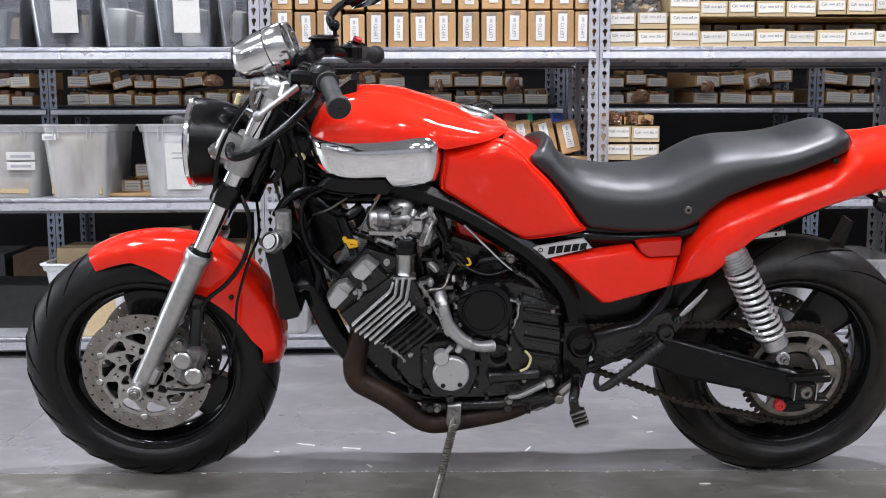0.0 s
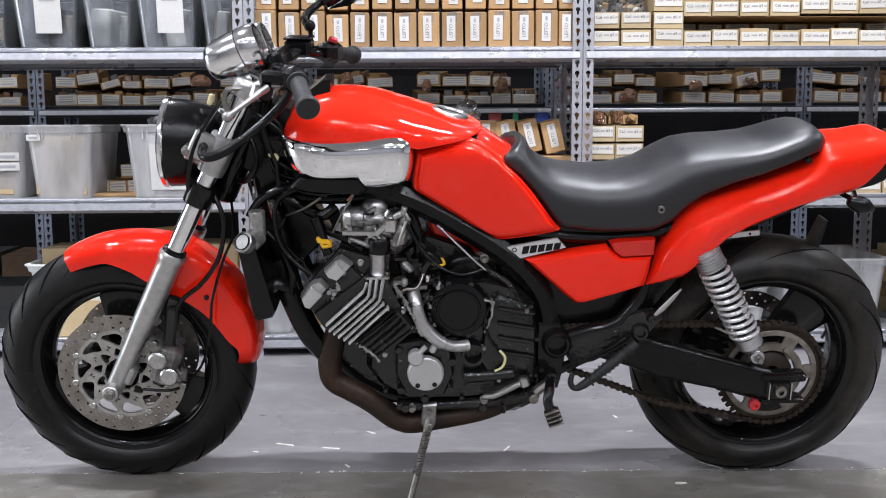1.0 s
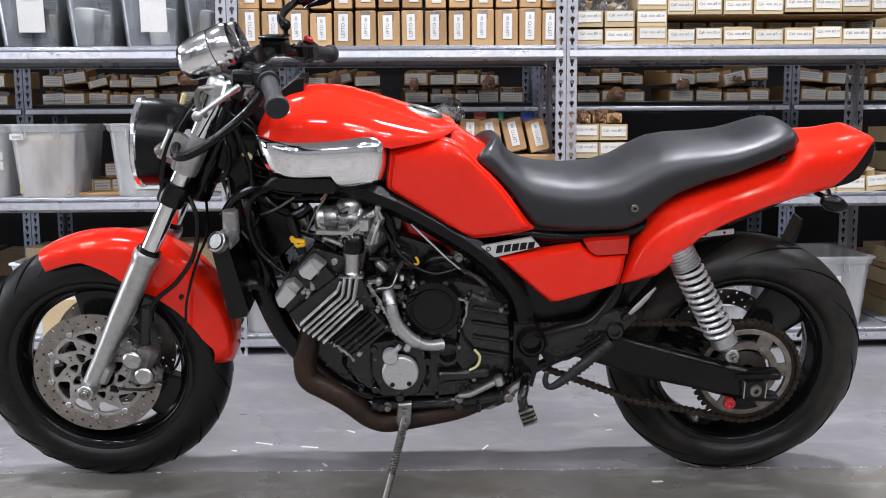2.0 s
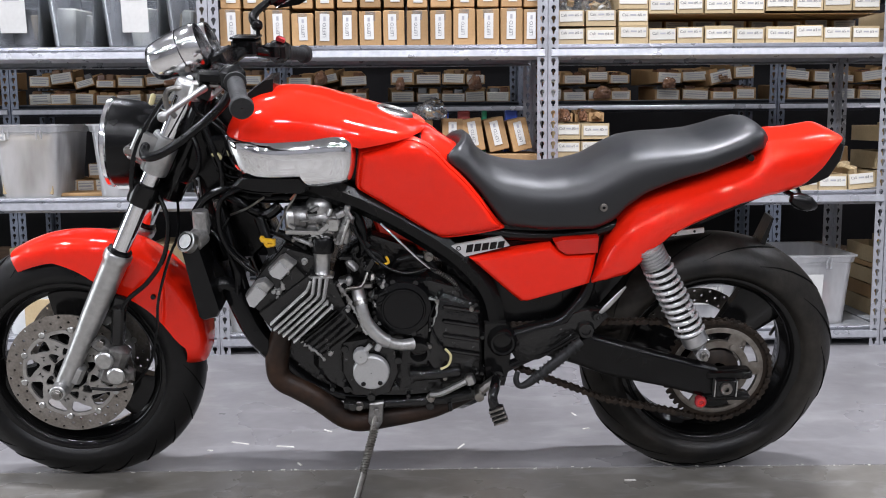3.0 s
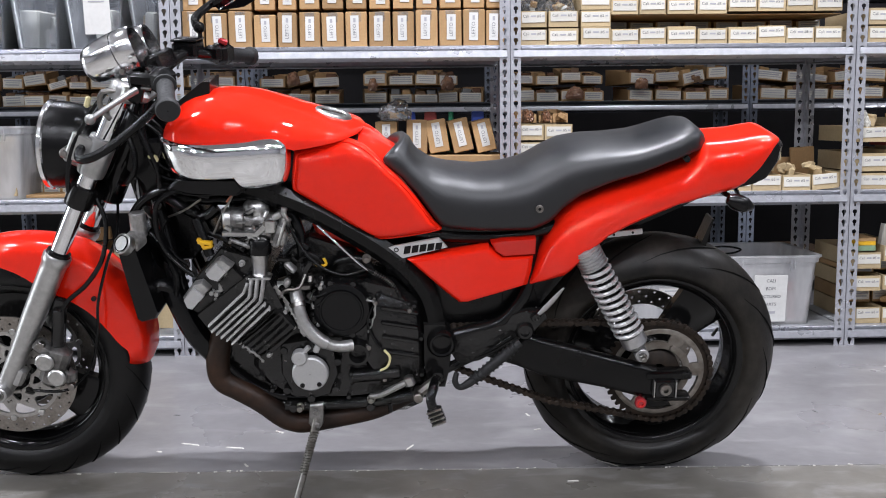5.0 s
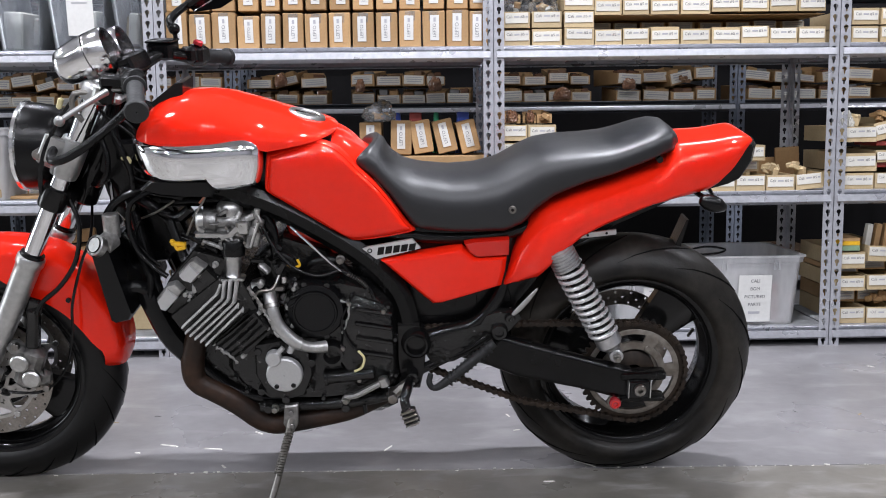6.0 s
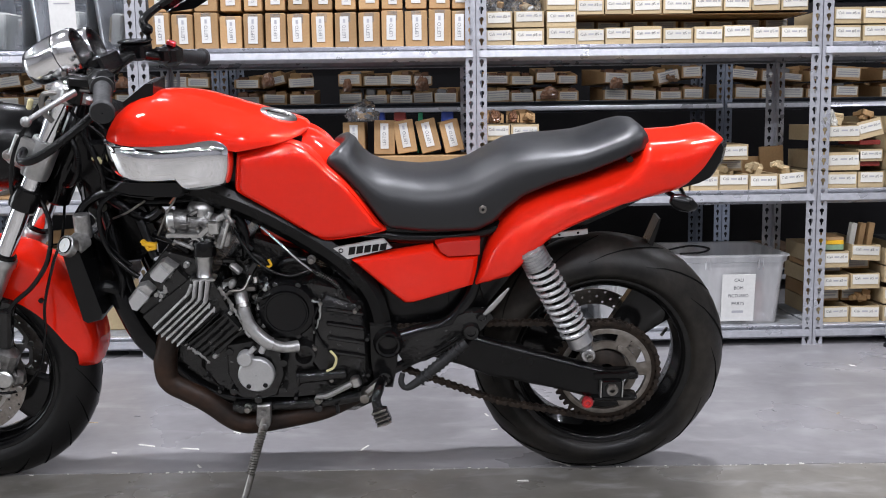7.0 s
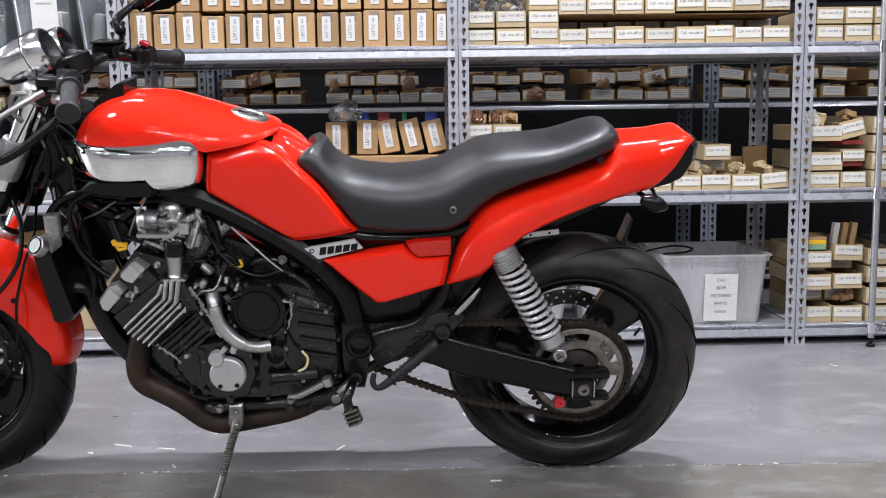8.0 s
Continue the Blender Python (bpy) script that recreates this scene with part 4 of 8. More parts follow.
for x0, x1, kind in ((-1.55, -1.265, 1), (-1.292, -1.052, 0), (-0.930, -0.615, 2)):
    y0 = 3.86 if kind == 1 else 3.812
    if kind == 1:
        x1 = -1.31
    e, a, b = tub(x0, x1, y0, 4.20, L2, 0.272, TUB_MILKY, "tall frosted plastic storage tub with folded papers inside", 0.022, "tubs on the middle shelf")
    bm = B()
    turned_block(bm, (0, 0, 0.11), (a * (1.55 if kind == 0 else 1.1), 0.02, 0.22), (-3, 1, 0), 0.003)
    ob = part("packet", bm, CARD_PALE if kind != 2 else PAPER_WHITE, e, "papers inside the tub")
    ob.location = (0.0, -b * 0.80, 0.012)
    bm = B()
    turned_block(bm, (0, 0, 0.09), (a * 1.1, 0.16, 0.16), (0, 0, 8), 0.006)
    ob = part("packet", bm, PAPER, e, "papers inside the tub")
    ob.location = (0, 0.04, 0.012)
    if kind == 1:
        for z in (0.155, 0.118):
            p = tub_panel(e, 0.045, -b + 0.002, z, 0.105, 0.030, tilt=5)
            bar(p, 0.075, 0.010, 0, -0.0016, 0)
    if kind == 0:
        p = tub_panel(e, -0.085, -b - 0.004, 0.225, 0.05, 0.022, tilt=5)
        bar(p, 0.03, 0.008, 0, -0.0016, 0)
    if kind == 2:
        tub_panel(e, 0.0, -b + 0.006, 0.115, 0.13, 0.17, lines=2, tilt=5)
bag(-0.79, 4.0, L2 + 0.245, 0.075, 0.09, 0.045, POLY, 31.0, "crumpled clear plastic wrap in a storage tub")
for i, (x, z) in enumerate(((-1.03, 0), (-0.955, 0), (-0.98, 0.062), (-1.10, 0), (-0.57, 0), (-0.57, 0.065))):
    bin_box(x - 0.036, x + 0.036, L2 + z, 0.058, y=4.05 + 0.02 * i % 3 * 0.01, d=0.18, m=CARD, grey=True, rz=random.uniform(-6, 6))
bm = B()
block(bm, -1.16, -0.90, 3.90, 4.1, 0, 0.012, 0.002)
ob = finish("cardboard_sheet", bm, CARD, None, "", 0)
ob.matrix_world = pose(0, 0, L2)
tagged(ob, "flat brown cardboard lying on the shelf", "cardboard sheet")

# lower shelf of the first bay
e, a, b = tub(-1.318, -1.02, 3.84, 4.2, L1, 0.275, TUB_WHITE, "white plastic tub with brown cartons in it", 0.03, "tubs on the lower shelf")
ob = carton(-1.20, 3.94, L1 + 0.24, 0.20, 0.2, 0.082, CARD_PALE, False, "pale brown cardboard carton in a white tub")
ob = carton(-1.13, 3.825, L1, 0.16, 0.01, 0.14, CARD_PALE, False, "flat pale cardboard leaning at a tub")
ob = carton(-0.98, 4.02, L1 + 0.20, 0.30, 0.16, 0.11, CARD, True, "open brown cardboard carton on the lower shelf", ry=-6)
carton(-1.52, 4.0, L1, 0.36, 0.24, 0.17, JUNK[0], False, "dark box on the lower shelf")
bm = B()
turned_block(bm, (0, 0, 0), (0.32, 0.02, 0.05), (0, -6, 0), 0.003)
ob = finish("board", bm, CARD_IN, None, "", 0)
ob.matrix_world = pose(-0.95, 4.0, L1 + 0.36)
tagged(ob, "narrow brown board lying on a carton", "board")
e, a, b = tub(-0.455, -0.322, 3.83, 4.1, L1, 0.16, TUB_MILKY, "small frosted plastic tub on the lower shelf", 0.012, "tubs on the lower shelf")
carton(-0.66, 3.95, L1, 0.22, 0.22, 0.33, CARD_PALE, False, "pale cardboard carton on the lower shelf")
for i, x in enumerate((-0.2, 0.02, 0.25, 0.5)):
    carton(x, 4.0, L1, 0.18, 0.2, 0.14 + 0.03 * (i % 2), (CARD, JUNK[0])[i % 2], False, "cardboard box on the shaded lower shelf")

# lower shelf of the third bay: the wide tub with a note
e, a, b = tub(1.545, 1.952, 3.825, 4.235, L1, 0.272, TUB_MILKY, "wide frosted plastic storage tub with a printed note", 0.022, "tubs on the lower shelf")
bm = B()
block(bm, -0.075, 0.075, 0, 0.006, 0, 0.20, 0.002)
ob = part("packet", bm, JUNK[2], e, "grey board standing inside the tub")
ob.location = (0.02, -b + 0.035, 0.008)
bm = B()
block(bm, -0.02, 0.02, 0, 0.01, 0, 0.15, 0.002)
ob = part("packet", bm, REDBOX, e, "red carton inside the tub")
ob.location = (0.105, -b + 0.05, 0.008)
p = tub_panel(e, 0.018, -b + 0.004, 0.105, 0.128, 0.185, tilt=5)
for i, w in enumerate(("CALI", "BOM", "PICTURED", "PARTS")):
    words(p, w, 0.0175, 0, -0.0016, 0.070 - i * 0.031, INK)
bar(p, 0.045, 0.010, 0, -0.0016, -0.055)
e, a, b = tub(1.22, 1.50, 3.825, 4.2, L1, 0.19, TUB_MILKY, "frosted plastic storage tub beside the wide tub", 0.022, "tubs on the lower shelf")
tub_panel(e, 0.03, -b + 0.004, 0.12, 0.11, 0.07, lines=2, tilt=5)
e, a, b = tub(0.86, 1.18, 3.83, 4.2, L1, 0.2, TUB_MILKY, "frosted plastic storage tub beside the wide tub", 0.022, "tubs on the lower shelf")
bm = B()
sweep(bm, [(1.50, 3.95, 0.352), (1.60, 3.92, 0.375), (1.68, 3.93, 0.362), (1.66, 3.98, 0.34), (1.58, 3.99, 0.335)], 0.004, 6)
tagged(finish("cable", bm, PLASTIC), "thin black cable hanging over the tub's rim", "cable")

# chrome wire rack standing at the end bay
e = empty("wire_rack", pose(2.315, 3.735, 0), "chrome wire shelving rack on small feet", "shelving")
for px, py in ((0, 0), (0.9, 0.0)):
    bm = B()
    cyl(bm, (px, py, 0.035), (px, py, 1.75), 0.0125, seg=14)
    for k in range(40):
        z = 0.08 + k * 0.0254 * 1.6
        lathe(bm, [(0.0128, z), (0.0131, z + 0.001), (0.0128, z + 0.002)], 14, (px, py, 0), (0, 0, 1))
    post = part("post", bm, SHOCK, e)
    bm = B()
    cyl(bm, (px, py, 0.0), (px, py, 0.012), 0.017, seg=14)
    cyl(bm, (px, py, 0.010), (px, py, 0.04), 0.007, seg=10)
    part("foot", bm, PLASTIC, post)
for z in (0.09, 0.60, 1.14):
    bm = B()
    for dz in (0.0, -0.03):
        cyl(bm, (0, 0.0, z + dz), (0.9, 0.0, z + dz), 0.0035, seg=8)
        cyl(bm, (0, 0.042, z + dz), (0.9, 0.042, z + dz), 0.0030, seg=8)
    for k in range(30):
        x = 0.015 + k * 0.03
        sweep(bm, [(x, 0, z), (x + 0.015, 0, z - 0.03), (x + 0.03, 0, z)], 0.0022, 5, 0)
    lathe(bm, [(0.018, z - 0.036), (0.016, z + 0.004)], 14, (0, 0, 0), (0, 0, 1), cap=True)
    part("wire_shelf", bm, CHROME, e)
# ---- the motorcycle: x runs to its tail, y to its right side, z up in its own plane ----
bike = empty("motorcycle", pose(0, 2.56, 0, 11, 0, -0.45), "red naked motorcycle with black seat leaning on its side stand", "motorcycle")
FW, RW, FR, RR = V(-0.551, 0, 0.305), V(0.977, 0, 0.308), 0.305, 0.308


def ring_with_holes(bm, centre, y, r0, r1, count, rows, hole):
    """A flat drilled ring facing along y."""
    dr = (r1 - r0) / rows
    for j in range(rows):
        for i in range(count):
            a0, a1 = 2 * math.pi * i / count, 2 * math.pi * (i + 1) / count
            ra, rb = r0 + dr * j, r0 + dr * (j + 1)
            P = lambda r, a: V(centre.x + r * math.cos(a), y, centre.z + r * math.sin(a))
            am, rm = (a0 + a1) / 2, (ra + rb) / 2
            if (i + j) % 2:
                bm.faces.new([bm.verts.new(P(*q)) for q in ((ra, a0), (rm, a0), (rb, a0), (rb, am), (rb, a1), (rm, a1), (ra, a1), (ra, am))])
                continue
            outer = [P(ra, a0), P(ra, am), P(ra, a1), P(rm, a1), P(rb, a1), P(rb, am), P(rb, a0), P(rm, a0)]
            c = P(rm, am)
            ov = [bm.verts.new(p) for p in outer]
            iv = [bm.verts.new(c + (p - c).normalized() * hole) for p in outer]
            for k in range(8):
                m_ = (k + 1) % 8
                bm.faces.new((ov[k], ov[m_], iv[m_], iv[k]))
    bmesh.ops.remove_doubles(bm, verts=bm.verts, dist=0.00005)


def sector_plate(bm, centre, y, r0, r1, count, skew, corners, size=0.50, most=0.80):
    """A flat ring cut out by one rounded three-cornered window a sector."""
    K = 18
    for i in range(count):
        def at(p, q):
            r = (r0 + r1) / 2 + q * (r1 - r0) / 2
            a = 2 * math.pi * (i + 0.5 + p * 0.5 + skew * 0.5 * (q + 1) * 0.5) / count
            return V(centre.x + r * math.cos(a), y, centre.z + r * math.sin(a))
        ov, iv = [], []
        for k in range(K):
            t = 2 * math.pi * (k + 0.5) / K
            c, s = math.cos(t), math.sin(t)
            m_ = 1 / max(abs(c), abs(s))
            ov.append(bm.verts.new(at(c * m_, s * m_)))
            ph = (t - math.pi / 2 * (1 if corners > 0 else -1)) % (2 * math.pi / 3) - math.pi / 3
            h = min(size / math.cos(ph), most)
            iv.append(bm.verts.new(at(c * h, s * h)))
        for k in range(K):
            j = (k + 1) % K
            bm.faces.new((ov[k], ov[j], iv[j], iv[k]))
    bmesh.ops.remove_doubles(bm, verts=bm.verts, dist=0.0004)


def arc_bar(bm, centre, y, half, r0, r1, ang0, ang1, w0, w1):
    """A flat arm from (r0, ang0) to (r1, ang1), widths w0 and w1."""
    pts = []
    n = 6
    for k in range(n + 1):
        f = k / n
        r, a, w = r0 + (r1 - r0) * f, radians(ang0 + (ang1 - ang0) * f), w0 + (w1 - w0) * f
        c = V(centre.x + r * math.cos(a), 0, centre.z + r * math.sin(a))
        t = V(-math.sin(a), 0, math.cos(a))
        pts.append((c - t * (w / 2), c + t * (w / 2)))
    rings = []
    for a, b in pts:
        rings.append([V(a.x, y - half * 0.6, a.z), V(a.x * 0.8 + b.x * 0.2, y - half, a.z * 0.8 + b.z * 0.2), V(a.x * 0.2 + b.x * 0.8, y - half, a.z * 0.2 + b.z * 0.8), V(b.x, y - half * 0.6, b.z),
                      V(b.x, y + half * 0.6, b.z), V(a.x * 0.2 + b.x * 0.8, y + half, a.z * 0.2 + b.z * 0.8), V(a.x * 0.8 + b.x * 0.2, y + half, a.z * 0.8 + b.z * 0.2), V(a.x, y + half * 0.6, a.z)])
    loft(bm, rings)


def wheel(name, c, R, hw, rim_hw, spokes, tyre_mat, well=0.181):
    bm = B()
    rr = 0.216
    prof = [(rr, -rim_hw), (rr + 0.004, -rim_hw - 0.004), (rr - 0.001, -rim_hw - 0.005), (rr - 0.014, -rim_hw + 0.002), (rr - 0.022, -rim_hw + 0.012), (well + 0.007, -0.020), (well, -0.010), (well, 0.010), (well + 0.007, 0.020), (rr - 0.022, rim_hw - 0.012), (rr - 0.014, rim_hw - 0.002), (rr - 0.001, rim_hw + 0.005), (rr + 0.004, rim_hw + 0.004), (rr, rim_hw), (rr - 0.012, rim_hw * 0.5), (rr - 0.012, -rim_hw * 0.5)]
    lathe(bm, prof, 72, c, (0, 1, 0), closed=True)
    w = part(name, bm, BLACK, bike, "black three-spoke cast wheel")
    bm = B()
    lathe(bm, [(0.030, -0.055), (0.045, -0.050), (0.050, -0.030), (0.050, 0.030), (0.045, 0.050), (0.030, 0.055)], 32, c, (0, 1, 0), cap=True)
    part("hub", bm, BLACK, w, "black cast hub")
    for a in spokes:
        bm = B()
        arc_bar(bm, c, 0, 0.022, 0.040, 0.192, a, a, 0.060, 0.128)
        part("spoke", bm, BLACK, w, "broad black spoke")
    bm = B()
    tp = []
    for k in range(15):
        f = -1 + 2 * k / 14
        y = hw * math.sin(f * math.pi * 0.5) if abs(f) < 1 else hw * f
        y = hw * f * (1.15 - 0.15 * abs(f))
        r = R - (R - 0.245) * abs(f) ** 2.15 if abs(f) < 0.97 else 0.243
        tp.append((r, y))
    tp = [(0.212, -rim_hw + 0.002), (0.222, -hw * 0.90), (0.234, -hw * 1.0)] + tp + [(0.234, hw * 1.0), (0.222, hw * 0.90), (0.212, rim_hw - 0.002)]
    lathe(bm, tp, 96, c, (0, 1, 0))
    t = part("tyre", bm, tyre_mat, w, "black rubber road tyre", 60)
    return w, t


def tread(parent, c, R, hw, count, lean, lean2):
    """Raised-edge slits that run across the tread, one joined part."""
    bm = B()
    for side in (-1, 1):
        for i in range(count):
            a0 = 2 * math.pi * (i + (0.5 if side > 0 else 0)) / count
            pts = []
            for k in range(7):
                f = 0.12 + 0.74 * k / 6
                y = hw * f * (1.15 - 0.15 * f) * side
                r = R - (R - 0.245) * f ** 2.15 + 0.0004
                a = a0 + lean * f + lean2 * f * f
                pts.append(V(c.x + r * math.cos(a), y, c.z + r * math.sin(a)))
            sweep(bm, pts, 0.0022, 4, 0, radii=[0.0006, 0.0024, 0.0024, 0.0006])
    return tagged(part("tread_groove", bm, GROOVE, parent, "dark tread grooves"), kind="stuff")


GROOVE = mat("tread_groove", (0.004, 0.004, 0.004), 0.9, vary=0.1, spec=0.1)
fw, ft = wheel("front_wheel", FW, FR, 0.060, 0.044, (88, 208, 328), RUBBER)
tread(ft, FW, FR, 0.060, 22, 0.10, 0.32)
rw, rt = wheel("rear_wheel", RW, RR, 0.084, 0.062, (47, 167, 287), RUBBER_DUSTY, 0.187)
tread(rt, RW, RR, 0.084, 12, 0.15, 0.75)


def disc(parent, c, y, r0, r1, name="brake_disc"):
    bm = B()
    ring_with_holes(bm, c, y, r0, r1, 40, 3, 0.0032)
    ob = part(name, bm, DISC, parent, "drilled steel brake disc", 0)
    s = ob.modifiers.new("plate", "SOLIDIFY")
    s.thickness, s.offset = 0.004, 0
    return ob


for y in (-0.045, 0.045):
    bm = B()
    lathe(bm, [(0.012, y * 1.1), (0.030, y * 1.1), (0.036, y), (0.092, y * 0.9), (0.096, y * 0.7), (0.040, y * 0.5)], 40, FW, (0, 1, 0))
    part("hub_flange", bm, BLACK, fw, "black wheel hub flange")
for y in (-0.072, 0.072):
    d = disc(fw, FW, y, 0.112, 0.150)
    bm = B()
    sector_plate(bm, FW, y, 0.040, 0.070, 10, 0.35, 3)
    sector_plate(bm, FW, y, 0.070, 0.112, 10, 0.8, -3, 0.60, 0.88)
    dc = part("disc_carrier", bm, CARRIER, fw, "silver drilled disc carrier", 0)
    sm = dc.modifiers.new("plate", "SOLIDIFY")
    sm.thickness, sm.offset = 0.006, 0
    for k in range(10):
        an = 2 * math.pi * (k + 0.3) / 10
        bm = B()
        cyl(bm, (FW.x + 0.113 * math.cos(an), y * 1.01 + math.copysign(0.005, y), FW.z + 0.113 * math.sin(an)), (FW.x + 0.113 * math.cos(an), y - math.copysign(0.005, y), FW.z + 0.113 * math.sin(an)), 0.0078, seg=12, edge=0.0015)
        part("disc_bobbin", bm, ALU, dc, "round silver bobbin")
    place_bolts([V(FW.x + 0.047 * math.cos(radians(60 * k + 12)), y * 1.10, FW.z + 0.047 * math.sin(radians(60 * k + 12))) for k in range(6)], 0.0055, PLASTIC, fw, "disc_bolt", 0.010)
bm = B()
cyl(bm, (FW.x - 0.176, -0.012, FW.z + 0.010), (FW.x - 0.150, -0.030, FW.z + 0.012), 0.004, seg=8)
part("valve_stem", bm, STEEL, fw)
disc(rw, RW, 0.085, 0.095, 0.135)
bm = B()
cyl(bm, (RW.x + 0.168, -0.005, RW.z + 0.062), (RW.x + 0.150, -0.03, RW.z + 0.055), 0.004, seg=8)
part("valve_stem", bm, STEEL, rw)

# rear sprocket and chain
SP = V(RW.x, -0.108, RW.z)
bm = B()
N_T = 46
outer = []
for k in range(N_T * 4):
    a = 2 * math.pi * k / (N_T * 4)
    outer.append((a, 0.128 if k % 4 in (1, 2) else 0.119))
for ya, yb in ((-0.112, -0.105),):
    rings = [[V(SP.x + (r if i else 0.107) * math.cos(a), y, SP.z + (r if i else 0.107) * math.sin(a)) for a, r in outer] for i, y in ((0, ya), (1, ya), (1, yb), (0, yb), (0, ya))]
    loft(bm, rings, cap=False)
sprocket = part("sprocket", bm, CHAINMAT, rw, "rusty toothed rear sprocket", 30)
bm = B()
for k in range(6):
    a = 60 * k + 3
    arc_bar(bm, RW, -0.110, 0.004, 0.070, 0.104, a, a, 0.030, 0.036)
    cyl(bm, (RW.x + 0.069 * math.cos(radians(a)), -0.121, RW.z + 0.069 * math.sin(radians(a))), (RW.x + 0.069 * math.cos(radians(a)), -0.11, RW.z + 0.069 * math.sin(radians(a))), 0.0075, seg=6)
lathe(bm, [(0.059, -0.114), (0.061, -0.1155), (0.077, -0.1145), (0.077, -0.104), (0.059, -0.104)], 48, RW, (0, 1, 0), closed=True)
lathe(bm, [(0.098, -0.1145), (0.108, -0.1150), (0.110, -0.1135), (0.110, -0.104), (0.098, -0.104)], 48, RW, (0, 1, 0), closed=True)
part("sprocket_carrier", bm, CARRIER_RUSTY, rw, "worn silver sprocket carrier")
bm = B()
lathe(bm, [(0.024, -0.122), (0.044, -0.118), (0.053, -0.110), (0.056, -0.06), (0.028, -0.05)], 32, RW, (0, 1, 0), closed=True)
part("sprocket_hub", bm, CHAINMAT, rw, "dark rusty sprocket hub")
fs = V(0.455, 0, 0.385)
path = []
for k in range(25):
    a = radians(92 - 188 * k / 24 + 2)
    path.append(V(RW.x + 0.125 * math.cos(a), -0.109, RW.z + 0.125 * math.sin(a)))
path.append(V(0.72, -0.109, 0.236))
for k in range(9):
    a = radians(-92 - 176 * k / 8)
    path.append(V(fs.x + 0.042 * math.cos(a), -0.109, fs.z + 0.042 * math.sin(a)))
path.append(V(0.72, -0.109, 0.436))
path.append(path[0])
bm = B()
acc, step = 0.0, 0.0159
k = 0
for a, b in zip(path, path[1:]):
    seg_l = (b - a).length
    while acc < seg_l:
        p = a + (b - a) * (acc / seg_l)
        ang = math.degrees(math.atan2((b - a).z, (b - a).x))
        wdt = 0.019 if k % 2 else 0.013
        dx, dz = 0.0079 * math.cos(radians(ang)), 0.0079 * math.sin(radians(ang))
        for sy in (-1, 1):
            yy = -0.109 + sy * wdt / 2
            turned_block(bm, (p.x, yy, p.z), (0.016, 0.0020, 0.0085), (0, -ang, 0), 0.001)
            for e_ in (-1, 1):
                cyl(bm, (p.x + e_ * dx, yy - 0.0012, p.z + e_ * dz), (p.x + e_ * dx, yy + 0.0012, p.z + e_ * dz), 0.0066, seg=9, edge=0.0004)
        cyl(bm, (p.x + dx, -0.1205, p.z + dz), (p.x + dx, -0.098, p.z + dz), 0.0045, seg=6)
        acc += step
        k += 1
    acc -= seg_l
tagged(part("chain", bm, CHAINMAT, bike, "rusty brown drive chain"), kind="stuff")

# fork
AX = V(0.450, 0, 0.893)            # along the fork, upwards


def on_fork(d, y, fwd=0.0):
    """A point d metres up the fork from the axle, and fwd metres ahead of it."""
    b = V(-0.560, y, 0.287)
    return b + AX * d + V(-0.893, 0, 0.450) * fwd


for y in (-0.105, 0.105):
    bm = B()
    lathe(bm, [(0.001, -0.020), (0.016, -0.018), (0.021, -0.006), (0.0215, 0.02), (0.0225, 0.12), (0.0265, 0.20), (0.028, 0.33), (0.0285, 0.345), (0.0315, 0.350), (0.0315, 0.366), (0.029, 0.370), (0.020, 0.370)], 28, on_fork(0, y), AX)
    s = -1 if y < 0 else 1
    cyl(bm, on_fork(0.0, y + s * 0.042), on_fork(0.0, y - s * 0.03), 0.019, seg=20)
    turned_block(bm, tuple(on_fork(0.045, y, -0.018)), (0.03, 0.03, 0.05), (0, 27, 0), 0.006)
    leg = part("fork_leg", bm, SLIDER, bike, "silver alloy fork leg with bright chrome upper tube")
    bm = B()
    cyl(bm, on_fork(0.36, y), on_fork(0.80, y), 0.0205, seg=24)
    part("upper_tube", bm, CHROME, leg, "bright chrome fork tube")
    bm = B()
    lathe(bm, [(0.0212, 0.367), (0.0275, 0.368), (0.0265, 0.377), (0.0212, 0.380)], 24, on_fork(0, y), AX)
    part("dust_seal", bm, PLASTIC, leg, "black rubber dust seal")
    bm = B()
    cyl(bm, on_fork(0.0, y + s * 0.050), on_fork(0.0, y + s * 0.04), 0.0095, seg=6)
    cyl(bm, on_fork(0.0, y + s * 0.046), on_fork(0.0, y + s * 0.040), 0.013, seg=16)
    part("axle_nut", bm, STEEL, leg)
    bm = B()
    lathe(bm, [(0.0215, 0.575), (0.029, 0.577), (0.031, 0.59), (0.031, 0.655), (0.029, 0.665), (0.0215, 0.667)], 24, on_fork(0, y), AX)
    turned_block(bm, tuple(on_fork(0.605, y, 0.036)), (0.055, 0.010, 0.05), (0, 27, 0), 0.004)
    turned_block(bm, tuple(on_fork(0.628, y + s * 0.022, 0.03)), (0.06, 0.012, 0.065), (0, 27, 0), 0.005)
    part("lamp_bracket", bm, SLIDER, leg, "silver lamp bracket round the fork tube")
bm = B()
for y in (-0.105, 0.105):
    lathe(bm, [(0.0215, 0.495), (0.030, 0.497), (0.0315, 0.505), (0.0315, 0.535), (0.030, 0.545), (0.0215, 0.547)], 24, on_fork(0, y), AX)
turned_block(bm, tuple(on_fork(0.52, 0, -0.005)), (0.07, 0.19, 0.036), (0, 27, 0), 0.008)
part("lower_clamp", bm, BLACK, bike, "black lower fork clamp")
bm = B()
for y in (-0.105, 0.105):
    lathe(bm, [(0.0, 0.800), (0.018, 0.800), (0.026, 0.795), (0.0285, 0.788), (0.0285, 0.762), (0.0215, 0.76)], 24, on_fork(0, y), AX)
